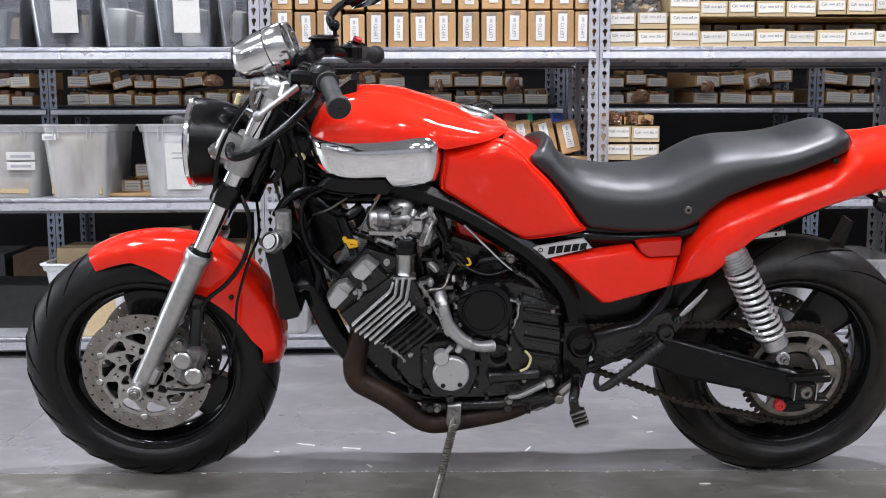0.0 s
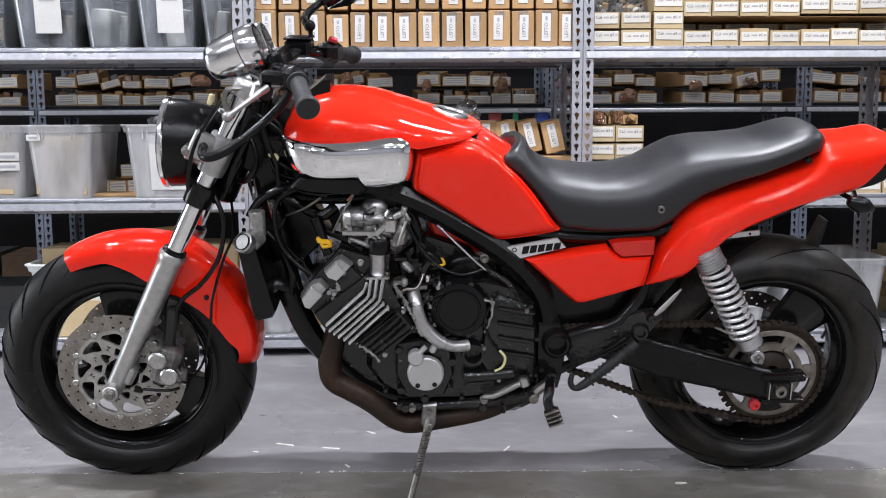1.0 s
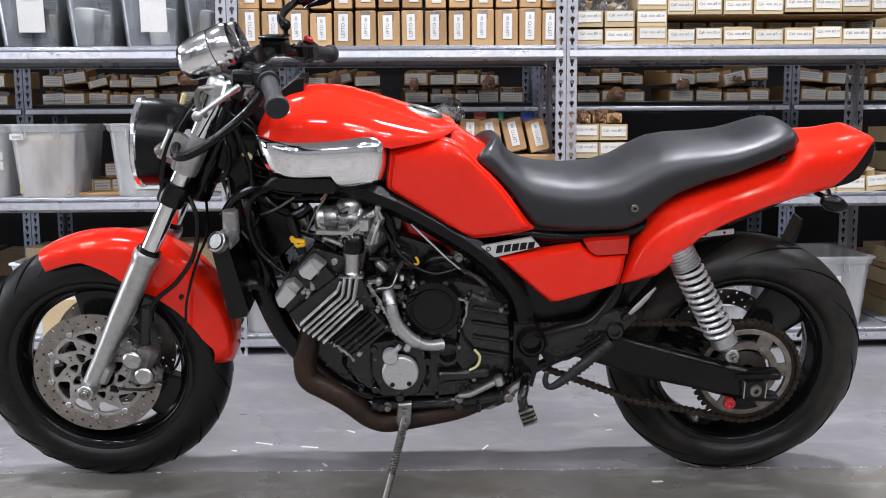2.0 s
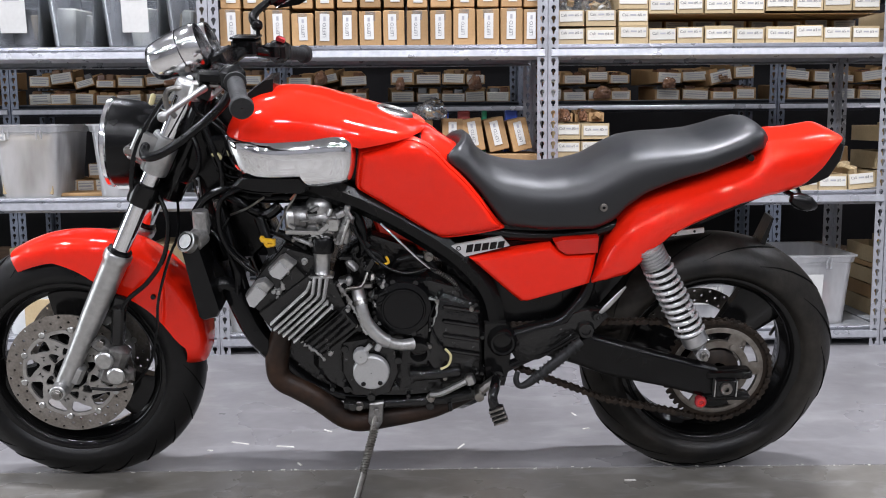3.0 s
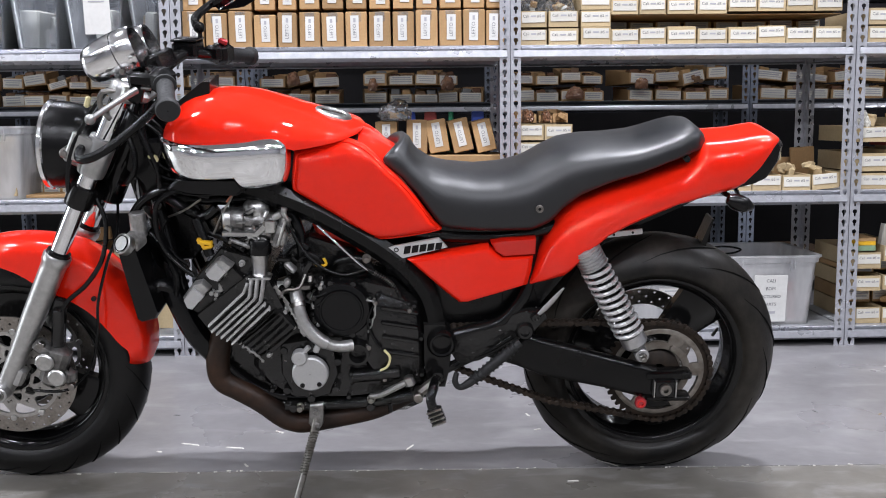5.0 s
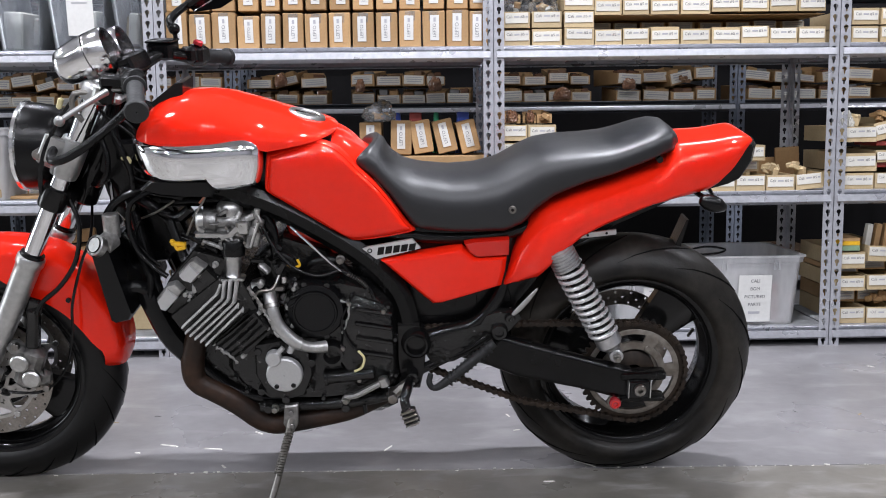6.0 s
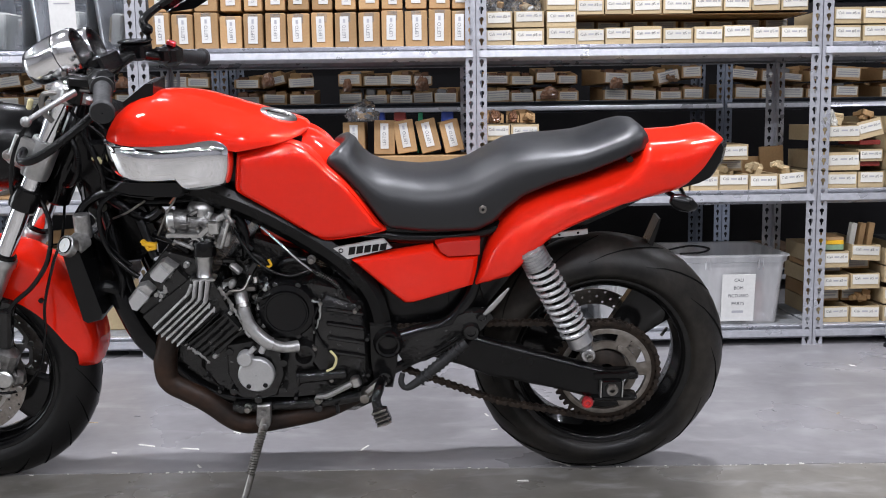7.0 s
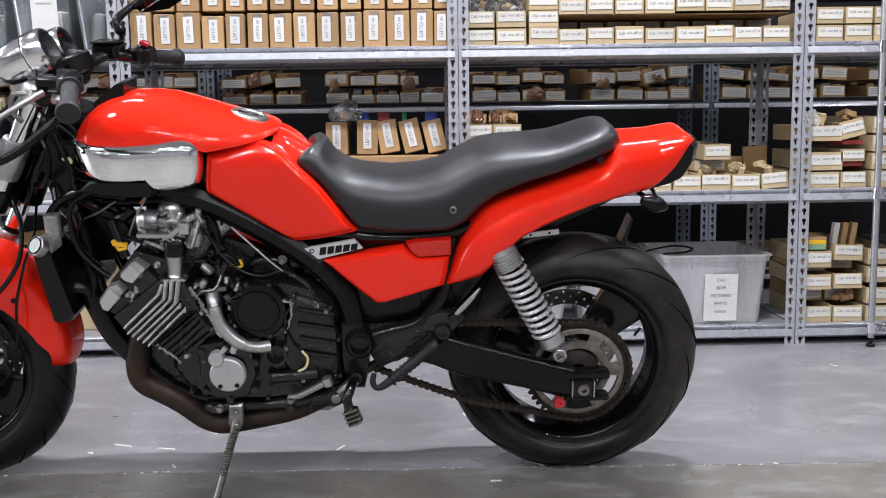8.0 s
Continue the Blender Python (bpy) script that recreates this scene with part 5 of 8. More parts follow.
turned_block(bm, tuple(on_fork(0.778, 0, -0.015)), (0.075, 0.19, 0.026), (0, 27, 0), 0.008)
part("upper_clamp", bm, SLIDER, bike, "silver upper fork clamp")
bm = B()
cyl(bm, on_fork(0.50, 0, -0.035), on_fork(0.77, 0, -0.035), 0.034, seg=20)
part("steering_head", bm, BLACK, bike, "black steering head")

# calipers and brake lines
for y in (-0.105, 0.105):
    s = -1 if y < 0 else 1
    bm = B()
    turned_block(bm, (-0.434, y, 0.345), (0.052, 0.05, 0.105), (0, 22, 0), 0.012)
    turned_block(bm, (-0.455, y + s * 0.004, 0.392), (0.045, 0.034, 0.03), (0, 40, 0), 0.006)
    turned_block(bm, (-0.408, y, 0.318), (0.036, 0.036, 0.040), (0, 10, 0), 0.01)
    cal = part("brake_caliper", bm, CALIPER, bike, "grimy cast-alloy brake caliper")
    for cx, cz in ((-0.447, 0.365), (-0.424, 0.325)):
        bm = B()
        cyl(bm, (cx, y + s * 0.02, cz), (cx, y + s * 0.036, cz), 0.0215, seg=24, edge=0.004)
        part("piston_cap", bm, ALU, cal, "round silver piston cap")
    for cx, cz in ((-0.452, 0.405), (-0.395, 0.30)):
        bm = B()
        cyl(bm, (cx, y + s * 0.015, cz), (cx, y + s * 0.03, cz), 0.009, seg=6)
        part("caliper_bolt", bm, STEEL, cal)
    bm = B()
    turned_block(bm, (-0.415, y, 0.44), (0.028, 0.03, 0.10), (0, 8, 0), 0.006)
    turned_block(bm, (-0.408, y - s * 0.008, 0.49), (0.036, 0.02, 0.04), (0, 20, 0), 0.006)
    part("caliper_mount", bm, ENGINE, bike, "black caliper mount")
bm = B()
sweep(bm, [(-0.295, -0.10, 0.745), (-0.276, -0.115, 0.69), (-0.292, -0.118, 0.61), (-0.335, -0.118, 0.548), (-0.385, -0.112, 0.505), (-0.41, -0.11, 0.46)], 0.0055, 8)
part("brake_line", bm, PLASTIC, bike, "black rubber brake line")
bm = B()
sweep(bm, [(-0.285, 0.02, 0.73), (-0.262, -0.09, 0.66), (-0.285, -0.105, 0.60), (-0.318, -0.105, 0.50), (-0.330, -0.100, 0.42), (-0.36, -0.092, 0.33), (-0.42, -0.095, 0.275), (-0.50, -0.095, 0.275)], 0.0035, 6)
part("speedometer_cable", bm, PLASTIC, bike, "thin black speedometer cable")

# front fender: an arched shell round the tyre
FEN = [(112, 0.313, 0.305), (107, 0.316, 0.299), (100, 0.320, 0.288), (90, 0.325, 0.272), (80, 0.331, 0.256), (70, 0.339, 0.240), (60, 0.350, 0.235), (48, 0.351, 0.243), (36, 0.349, 0.252), (26, 0.344, 0.258), (17, 0.337, 0.266), (11, 0.331, 0.284), (7, 0.326, 0.303), (4, 0.320, 0.314), (2, 0.314, 0.3125)]
bm = B()
rings = []
for a in np.linspace(112, 2, 34):
    Ro, ri = float(np.interp(-a, [-f[0] for f in FEN], [f[1] for f in FEN])), float(np.interp(-a, [-f[0] for f in FEN], [f[2] for f in FEN]))
    hw = 0.072 - 0.022 * max(0, (a - 95) / 17) ** 2 - 0.028 * max(0, (12 - a) / 10) ** 2
    sec = []
    for q in np.linspace(0, 1, 15):
        b_ = math.pi * q
        c, s = math.cos(b_), math.sin(b_)
        y = -hw * math.copysign(abs(c) ** 0.55, c)
        r = Ro - 0.045 * (1 - abs(s) ** 0.55)
        sec.append((y, r))
    lo = min(ri, sec[0][1] - 0.002)
    full = [(-hw * 0.98, lo)] + sec + [(hw * 0.98, lo)]
    inn = [(y * 0.955, r - (0.003 if 0 < i < len(full) - 1 else 0)) for i, (y, r) in enumerate(full)]
    loop = full + inn[::-1]
    ca, sa = math.cos(radians(a)), math.sin(radians(a))
    rings.append([V(FW.x + r * ca, y, FW.z + r * sa) for y, r in loop])
loft(bm, rings)
fender = part("front_fender", bm, RED, bike, "glossy red front fender", 50)
bm = B()
cyl(bm, (-0.338, -0.078, 0.497), (-0.338, -0.070, 0.497), 0.006, seg=10)
part("fender_bolt", bm, PLASTIC, fender)

# headlight
HC = V(-0.405, 0, 0.846)
HA = (1, 0, -0.05)
bm = B()
lathe(bm, [(0.001, 0.138), (0.030, 0.134), (0.058, 0.122), (0.080, 0.098), (0.094, 0.060), (0.099, 0.02), (0.099, 0.0), (0.094, 0.0)], 48, HC, HA)
hl = part("headlight", bm, PLASTIC, bike, "round black headlight with thin chrome rim")
bm = B()
lathe(bm, [(0.099, 0.003), (0.1025, 0.0), (0.1025, -0.008), (0.096, -0.012), (0.092, -0.008)], 48, HC, HA)
part("rim", bm, CHROME_SATIN, hl, "thin chrome rim")
bm = B()
lathe(bm, [(0.094, -0.008), (0.08, -0.016), (0.05, -0.024), (0.001, -0.028), (0.001, -0.024), (0.05, -0.020), (0.08, -0.012), (0.094, -0.004)], 40, HC, HA)
part("lens", bm, LENS, hl, "clear glass lens")
bm = B()
lathe(bm, [(0.092, 0.0), (0.07, 0.04), (0.03, 0.075), (0.001, 0.08)], 40, HC, HA)
part("reflector", bm, CHROME, hl, "bright reflector bowl")
for s in (-1, 1):
    bm = B()
    cyl(bm, (-0.342, s * 0.128, 0.853), (-0.342, s * 0.085, 0.853), 0.012, seg=16)
    cyl(bm, (-0.342, s * 0.136, 0.853), (-0.342, s * 0.124, 0.853), 0.008, seg=6)
    part("mounting_bolt", bm, STEEL, hl, "steel mounting bolt")

# gauges
GA = V(0.93, 0, 0.37).normalized()
for s in (-1, 1):
    c = V(-0.292, s * 0.056, 1.015 + (0.012 if s < 0 else 0.004))
    bm = B()
    lathe(bm, [(0.001, -0.006), (0.026, -0.004), (0.036, 0.002), (0.0415, 0.013), (0.0455, 0.035), (0.0485, 0.06), (0.0490, 0.076)], 40, c, GA)
    g = part("gauge", bm, CHROME_SATIN, bike, "round chrome gauge pod")
    bm = B()
    lathe(bm, [(0.0485, 0.078), (0.0495, 0.080), (0.0495, 0.112), (0.046, 0.120), (0.041, 0.120), (0.040, 0.108)], 40, c, GA)
    part("bezel", bm, CHROME_SATIN, g, "chrome bezel")
    bm = B()
    lathe(bm, [(0.001, 0.109), (0.0405, 0.109), (0.0405, 0.107), (0.001, 0.107)], 40, c, GA)
    part("dial", bm, PLASTIC, g, "black dial")
    bm = B()
    cyl(bm, c + GA * 0.062 + V(0.026, s * 0.034, -0.028), c + GA * 0.062 + V(0.026, s * 0.044, -0.028), 0.006, seg=10)
    part("gauge_screw", bm, STEEL, g)
bm = B()
turned_block(bm, (-0.185, 0, 0.985), (0.09, 0.15, 0.012), (0, -20, 0), 0.004)
turned_block(bm, (-0.150, 0, 1.030), (0.035, 0.14, 0.045), (0, -20, 0), 0.006)
part("gauge_bracket", bm, PLASTIC, bike, "black gauge bracket with warning lamps")

# handlebar and controls
bm = B()
for s in (-1, 1):
    sweep(bm, [(-0.165, 0, 1.010), (-0.163, s * 0.05, 1.010), (-0.145, s * 0.11, 1.028), (-0.110, s * 0.18, 1.030), (-0.085, s * 0.235, 1.020), (-0.045, s * 0.355, 0.990)], 0.011, 12)
part("handlebar", bm, BLACK, bike, "black tubular handlebar")
for s in (-1, 1):
    bm = B()
    turned_block(bm, (-0.163, s * 0.045, 1.000), (0.036, 0.03, 0.05), (0, -20, 0), 0.006)
    part("bar_clamp", bm, BLACK, bike, "black handlebar clamp")
for s in (-1, 1):
    a, b = (V(-0.082, -0.245, 1.018), V(-0.049, -0.368, 0.986)) if s < 0 else (V(-0.066, 0.245, 1.016), V(-0.012, 0.368, 0.994))
    bm = B()
    d = (b - a)
    L_ = d.length
    prof = [(0.021, 0.0), (0.0225, 0.002), (0.0225, 0.008), (0.0165, 0.010)]
    for k in range(14):
        h = 0.012 + k * (L_ - 0.026) / 14
        prof += [(0.0172, h), (0.0166, h + 0.003), (0.0166, h + 0.005)]
    prof += [(0.018, L_ - 0.012), (0.0235, L_ - 0.010), (0.0235, L_ - 0.003), (0.021, L_), (0.001, L_)]
    lathe(bm, prof, 24, a, d)
    part("grip", bm, GRIP, bike, "black ribbed rubber grip")
    bm = B()
    m_ = V(-0.092 if s < 0 else -0.058, s * 0.215, 1.020)
    turned_block(bm, tuple(m_), (0.050, 0.060, 0.052), (0, 0, s * -15), 0.012)
    turned_block(bm, tuple(m_ + V(-0.012, s * -0.03, 0.004)), (0.042, 0.03, 0.04), (0, 0, s * -15), 0.008)
    sw = part("switch_housing", bm, PLASTIC, bike, "black handlebar switch housing")
    if s > 0:
        bm = B()
        turned_block(bm, tuple(m_ + V(0.008, -0.012, 0.030)), (0.022, 0.018, 0.014), (0, 20, 0), 0.003)
        part("kill_switch", bm, REDPART, sw, "red kill switch")
bm = B()
turned_block(bm, (-0.126, 0.165, 1.038), (0.060, 0.066, 0.042), (0, 0, -6), 0.007)
turned_block(bm, (-0.126, 0.165, 1.0605), (0.062, 0.068, 0.006), (0, 0, -6), 0.002)
part("brake_reservoir", bm, PLASTIC, bike, "black brake fluid reservoir")
bm = B()
sweep(bm, [(-0.150, 0.18, 1.03), (-0.165, 0.24, 1.02), (-0.150, 0.33, 1.005)], 0.007, 8, flat=1.3)
part("brake_lever", bm, BLACK, bike, "black brake lever")
bm = B()
sweep(bm, [(-0.146, -0.225, 1.003), (-0.157, -0.25, 0.997), (-0.172, -0.28, 0.988), (-0.205, -0.330, 0.967)], 0.007, 10, flat=0.8, radii=[0.0075, 0.0070, 0.0060, 0.0052])
bmesh.ops.create_icosphere(bm, subdivisions=3, radius=0.0105, matrix=pose(-0.208, -0.334, 0.965))
part("clutch_lever", bm, LEVER, bike, "silver clutch lever with ball end")
bm = B()
turned_block(bm, (-0.125, -0.205, 1.020), (0.075, 0.034, 0.026), (0, 5, 0), 0.006)
turned_block(bm, (-0.152, -0.205, 1.000), (0.03, 0.024, 0.055), (0, 15, 0), 0.006)
lp = part("lever_perch", bm, PLASTIC, bike, "black clutch lever perch")
bm = B()
turned_block(bm, (-0.168, -0.195, 0.992), (0.030, 0.034, 0.040), (0, 20, 0), 0.007)
turned_block(bm, (-0.146, -0.200, 1.006), (0.055, 0.030, 0.009), (0, 4, 0), 0.003)
part("perch_clamp", bm, ALU, lp, "silver lever clamp")
bm = B()
sweep(bm, [(-0.115, -0.115, 0.985), (-0.135, -0.13, 0.950), (-0.20, -0.165, 0.895), (-0.26, -0.18, 0.858), (-0.298, -0.165, 0.850), (-0.300, -0.12, 0.868), (-0.25, -0.06, 0.88)], 0.010, 10)
part("wiring_sleeve", bm, PLASTIC, bike, "thick black corrugated wiring sleeve")
bm = B()
sweep(bm, [(-0.215, -0.09, 0.885), (-0.198, -0.11, 0.85), (-0.200, -0.115, 0.81), (-0.225, -0.10, 0.780), (-0.245, -0.08, 0.775)], 0.0065, 8)
for p in spline([(-0.215, -0.09, 0.885), (-0.198, -0.11, 0.85), (-0.200, -0.115, 0.81), (-0.225, -0.10, 0.780)], 9):
    lathe(bm, [(0.0066, -0.001), (0.0078, 0), (0.0066, 0.001)], 10, p, (0.1, 0.2, 1))
part("cable_conduit", bm, PLASTIC, bike, "grey-black corrugated cable conduit")
bm = B()
sweep(bm, [(-0.235, -0.115, 0.99), (-0.280, -0.125, 0.935), (-0.325, -0.130, 0.86), (-0.345, -0.125, 0.775), (-0.340, -0.10, 0.70)], 0.0052, 8)
part("clutch_cable", bm, PLASTIC, bike, "black clutch cable")
bm = B()
turned_block(bm, (-0.287, -0.105, 0.960), (0.011, 0.012, 0.026), (0, 20, 0), 0.003)
part("connector", bm, CREAM, bike, "cream plastic wiring connector")
bm = B()
sweep(bm, [(-0.20, -0.125, 0.985), (-0.245, -0.13, 0.985), (-0.252, -0.13, 0.95), (-0.235, -0.125, 0.925)], 0.006, 8, 3)
part("cable_guide", bm, STEEL, bike, "bent steel cable guide")
bm = B()
loft(bm, [[V(-0.235, y, 0.80), V(-0.205, y, 0.90), V(-0.165, y, 0.945), V(-0.125, y, 0.93), V(-0.120, y, 0.79), V(-0.17, y, 0.74)] for y in (-0.055, 0.055)])
part("steering_shroud", bm, PLASTIC, bike, "black parts round the steering head", 20)
for k, (y, dz, r) in enumerate(((-0.075, 0.0, 0.006), (-0.085, -0.02, 0.005), (-0.07, -0.04, 0.0045), (-0.09, -0.055, 0.006), (-0.06, 0.02, 0.005), (-0.095, 0.01, 0.004))):
    bm = B()
    sweep(bm, [(-0.165, y + 0.02, 0.985), (-0.175 - 0.006 * k, y, 0.94 + dz * 0.3), (-0.185 + 0.010 * k, y - 0.01, 0.87 + dz), (-0.15, y, 0.81 + dz), (-0.09, y + 0.01, 0.785 + dz * 0.5)], r, 8)
    part("control_cable", bm, PLASTIC, bike, "black control cable")
bm = B()
block(bm, -0.185, -0.125, -0.095, -0.06, 0.825, 0.875, 0.008)
part("ignition_coil", bm, PLASTIC, bike, "black ignition coil")
bm = B()
turned_block(bm, (-0.160, -0.098, 0.835), (0.024, 0.01, 0.012), (0, 30, 0), 0.002)
part("wire_tag", bm, CREAM, bike, "cream wiring tag")
bm = B()
sweep(bm, [(-0.150, 0.09, 1.015), (-0.125, 0.14, 1.030), (-0.085, 0.17, 1.022), (-0.065, 0.20, 1.010)], 0.012, 12)
part("brake_hose_elbow", bm, BLACK, bike, "glossy black bar end beside the reservoir")
bm = B()
sweep(bm, [(-0.118, 0.15, 1.030), (-0.160, 0.12, 1.000), (-0.185, 0.08, 0.950), (-0.195, 0.06, 0.90)], 0.0055, 8)
part("brake_line", bm, PLASTIC, bike, "black rubber brake line")
for cx, cy, cz, r in ((-0.205, -0.10, 1.000, 0.010), (-0.188, -0.095, 0.985, 0.008), (-0.222, -0.085, 0.975, 0.007), (-0.175, -0.11, 1.012, 0.007)):
    bm = B()
    lathe(bm, [(0.001, -0.006), (r * 0.6, -0.006), (r, -0.004), (r, 0.006), (r * 0.7, 0.008), (r * 0.7, 0.016)], 14, (cx, cy, cz), (0.2, 1, -0.2))
    part("clamp_bolt", bm, (CHROME_SATIN, BLACK)[int(r * 1000) % 2], bike, "round bolt at the bar clamp")
# mirror on the right bar
bm = B()
cyl(bm, (-0.102, 0.20, 1.040), (-0.103, 0.20, 1.076), 0.0055, seg=12)
lathe(bm, [(0.001, -0.013), (0.009, -0.011), (0.0135, -0.004), (0.0135, 0.004), (0.009, 0.011), (0.001, 0.013)], 18, (-0.104, 0.20, 1.084), (0.1, 1, 0))
sweep(bm, [(-0.110, 0.205, 1.086), (-0.114, 0.21, 1.102), (-0.103, 0.225, 1.118), (-0.080, 0.245, 1.136), (-0.055, 0.26, 1.152)], 0.009, 10, radii=[0.010, 0.011, 0.0095, 0.009, 0.009])
mir = part("mirror", bm, PLASTIC, bike, "black handlebar mirror on a curved arm")
bm = B()
turned_block(bm, (-0.020, 0.28, 1.152), (0.030, 0.14, 0.085), (0, 62, -20), 0.014)
part("mirror_shell", bm, BLACK, mir, "black mirror shell")
bm = B()
turned_block(bm, (-0.012, 0.28, 1.138), (0.004, 0.125, 0.072), (0, 62, -20), 0.0015)
part("mirror_glass", bm, MIRROR, mir, "mirror glass")

# tank, scoops, panels
TOP = [(-0.142, 0.880), (-0.136, 0.905), (-0.120, 0.930), (-0.095, 0.949), (-0.070, 0.960), (-0.030, 0.970), (0.02, 0.969), (0.06, 0.963), (0.15, 0.935), (0.24, 0.906), (0.275, 0.894), (0.295, 0.885)]
LOW = [(-0.142, 0.872), (0.05, 0.874), (0.12, 0.870), (0.155, 0.860), (0.20, 0.866), (0.26, 0.876), (0.295, 0.882)]
HALF = [(-0.142, 0.085), (-0.13, 0.115), (-0.10, 0.138), (-0.05, 0.152), (0.05, 0.160), (0.13, 0.160), (0.18, 0.153), (0.23, 0.142), (0.265, 0.120), (0.285, 0.085), (0.295, 0.04)]
bm = B()
body(bm, np.concatenate([np.linspace(-0.142, -0.10, 8), np.linspace(-0.09, 0.295, 34)]), TOP, LOW, HALF, 2.4, 44)
tank = part("fuel_tank", bm, RED, bike, "glossy red fuel tank", 60)
bm = B()
cap_n = V(0.27, 0, 0.963).normalized()
lathe(bm, [(0.001, 0.006), (0.024, 0.006), (0.026, 0.003), (0.030, 0.003), (0.033, 0.008), (0.040, 0.008), (0.044, 0.002), (0.044, -0.006)], 36, (0.226, 0.004, 0.9075), cap_n)
cap = part("filler_cap", bm, ALU, tank, "oval silver filler cap")
bm = B()
lathe(bm, [(0.030, 0.0045), (0.0335, 0.0045), (0.0335, 0.002), (0.030, 0.002)], 36, (0.226, 0.004, 0.9075), cap_n, closed=True)
turned_block(bm, (0.226, 0.004, 0.9135), (0.05, 0.012, 0.003), (0, 15.6, 8), 0.001)
part("cap_groove", bm, PLASTIC, cap, "dark groove of the cap")
bm = B()
loft(bm, [[V(-0.105, y, 0.935), V(-0.040, y, 0.945), V(-0.036, y, 0.992), V(-0.055, y, 0.990), V(-0.108, y, 0.950)] for y in (-0.045, 0.06)])
part("tank_cowl", bm, PLASTIC, bike, "black plastic cowl ahead of the tank", 20)
SCOOP = [(-0.146, 0.884), (-0.06, 0.880), (0.03, 0.884), (0.095, 0.892), (0.128, 0.889), (0.143, 0.872), (0.145, 0.835), (0.138, 0.800), (0.128, 0.786), (0.090, 0.778), (0.052, 0.776), (0.038, 0.783), (0.026, 0.797), (-0.02, 0.796), (-0.085, 0.797), (-0.114, 0.806), (-0.130, 0.825), (-0.141, 0.855)]
for s in (-1, 1):
    bm = B()
    cushion(bm, SCOOP, s * 0.142, s * 0.180, s * 0.10, sub=4, steps=((1.0, 0.0), (0.985, 0.26), (0.955, 0.50), (0.91, 0.68), (0.85, 0.80), (0.76, 0.90), (0.6, 0.965), (0.4, 0.99), (0.2, 1.0)), tilt=lambda x, z: s * (-0.034 * max(0, (-0.04 - x) / 0.09) ** 1.5 + 0.05 * (z - 0.84) - 7.0 * max(0, z - 0.846) ** 2))
    part("air_scoop", bm, CHROME_SOFT, bike, "polished chrome air scoop", 60)
PANEL = [(0.150, 0.850), (0.20, 0.862), (0.255, 0.877), (0.285, 0.869), (0.306, 0.857), (0.326, 0.840), (0.345, 0.818), (0.38, 0.784), (0.417, 0.739), (0.455, 0.686), (0.470, 0.671), (0.460, 0.664), (0.404, 0.653), (0.343, 0.646), (0.325, 0.649), (0.303, 0.659), (0.242, 0.701), (0.181, 0.741), (0.147, 0.763), (0.141, 0.777), (0.146, 0.82)]
for s in (-1, 1):
    bm = B()
    cushion(bm, PANEL, s * 0.120, s * 0.144, s * 0.05, sub=3, steps=((1.0, 0.0), (0.985, 0.30), (0.970, 0.48), (0.950, 0.52), (0.938, 0.46), (0.925, 0.60), (0.90, 0.80), (0.86, 0.91), (0.75, 0.96), (0.5, 0.99), (0.2, 1.0)), tilt=lambda x, z: s * (0.10 * (0.76 - z) * -0.6 - 0.42 * max(0, z - 0.835)))
    part("side_panel", bm, RED, bike, "glossy red tank side panel", 50)
bm = B()
body(bm, np.linspace(0.15, 0.375, 24), [(0.15, 0.846), (0.20, 0.858), (0.26, 0.875), (0.285, 0.878), (0.307, 0.871), (0.326, 0.859), (0.345, 0.846), (0.375, 0.828)], [(0.15, 0.76), (0.375, 0.76)], [(0.15, 0.118), (0.26, 0.120), (0.33, 0.114), (0.375, 0.090)], 2.6, 32)
part("tank_rear", bm, RED, bike, "glossy red rear of the tank", 60)
COVER = [(0.390, 0.603), (0.44, 0.611), (0.554, 0.631), (0.574, 0.634), (0.588, 0.620), (0.606, 0.607), (0.676, 0.610), (0.672, 0.575), (0.664, 0.540), (0.595, 0.518), (0.525, 0.498), (0.506, 0.498), (0.478, 0.522), (0.44, 0.557)]
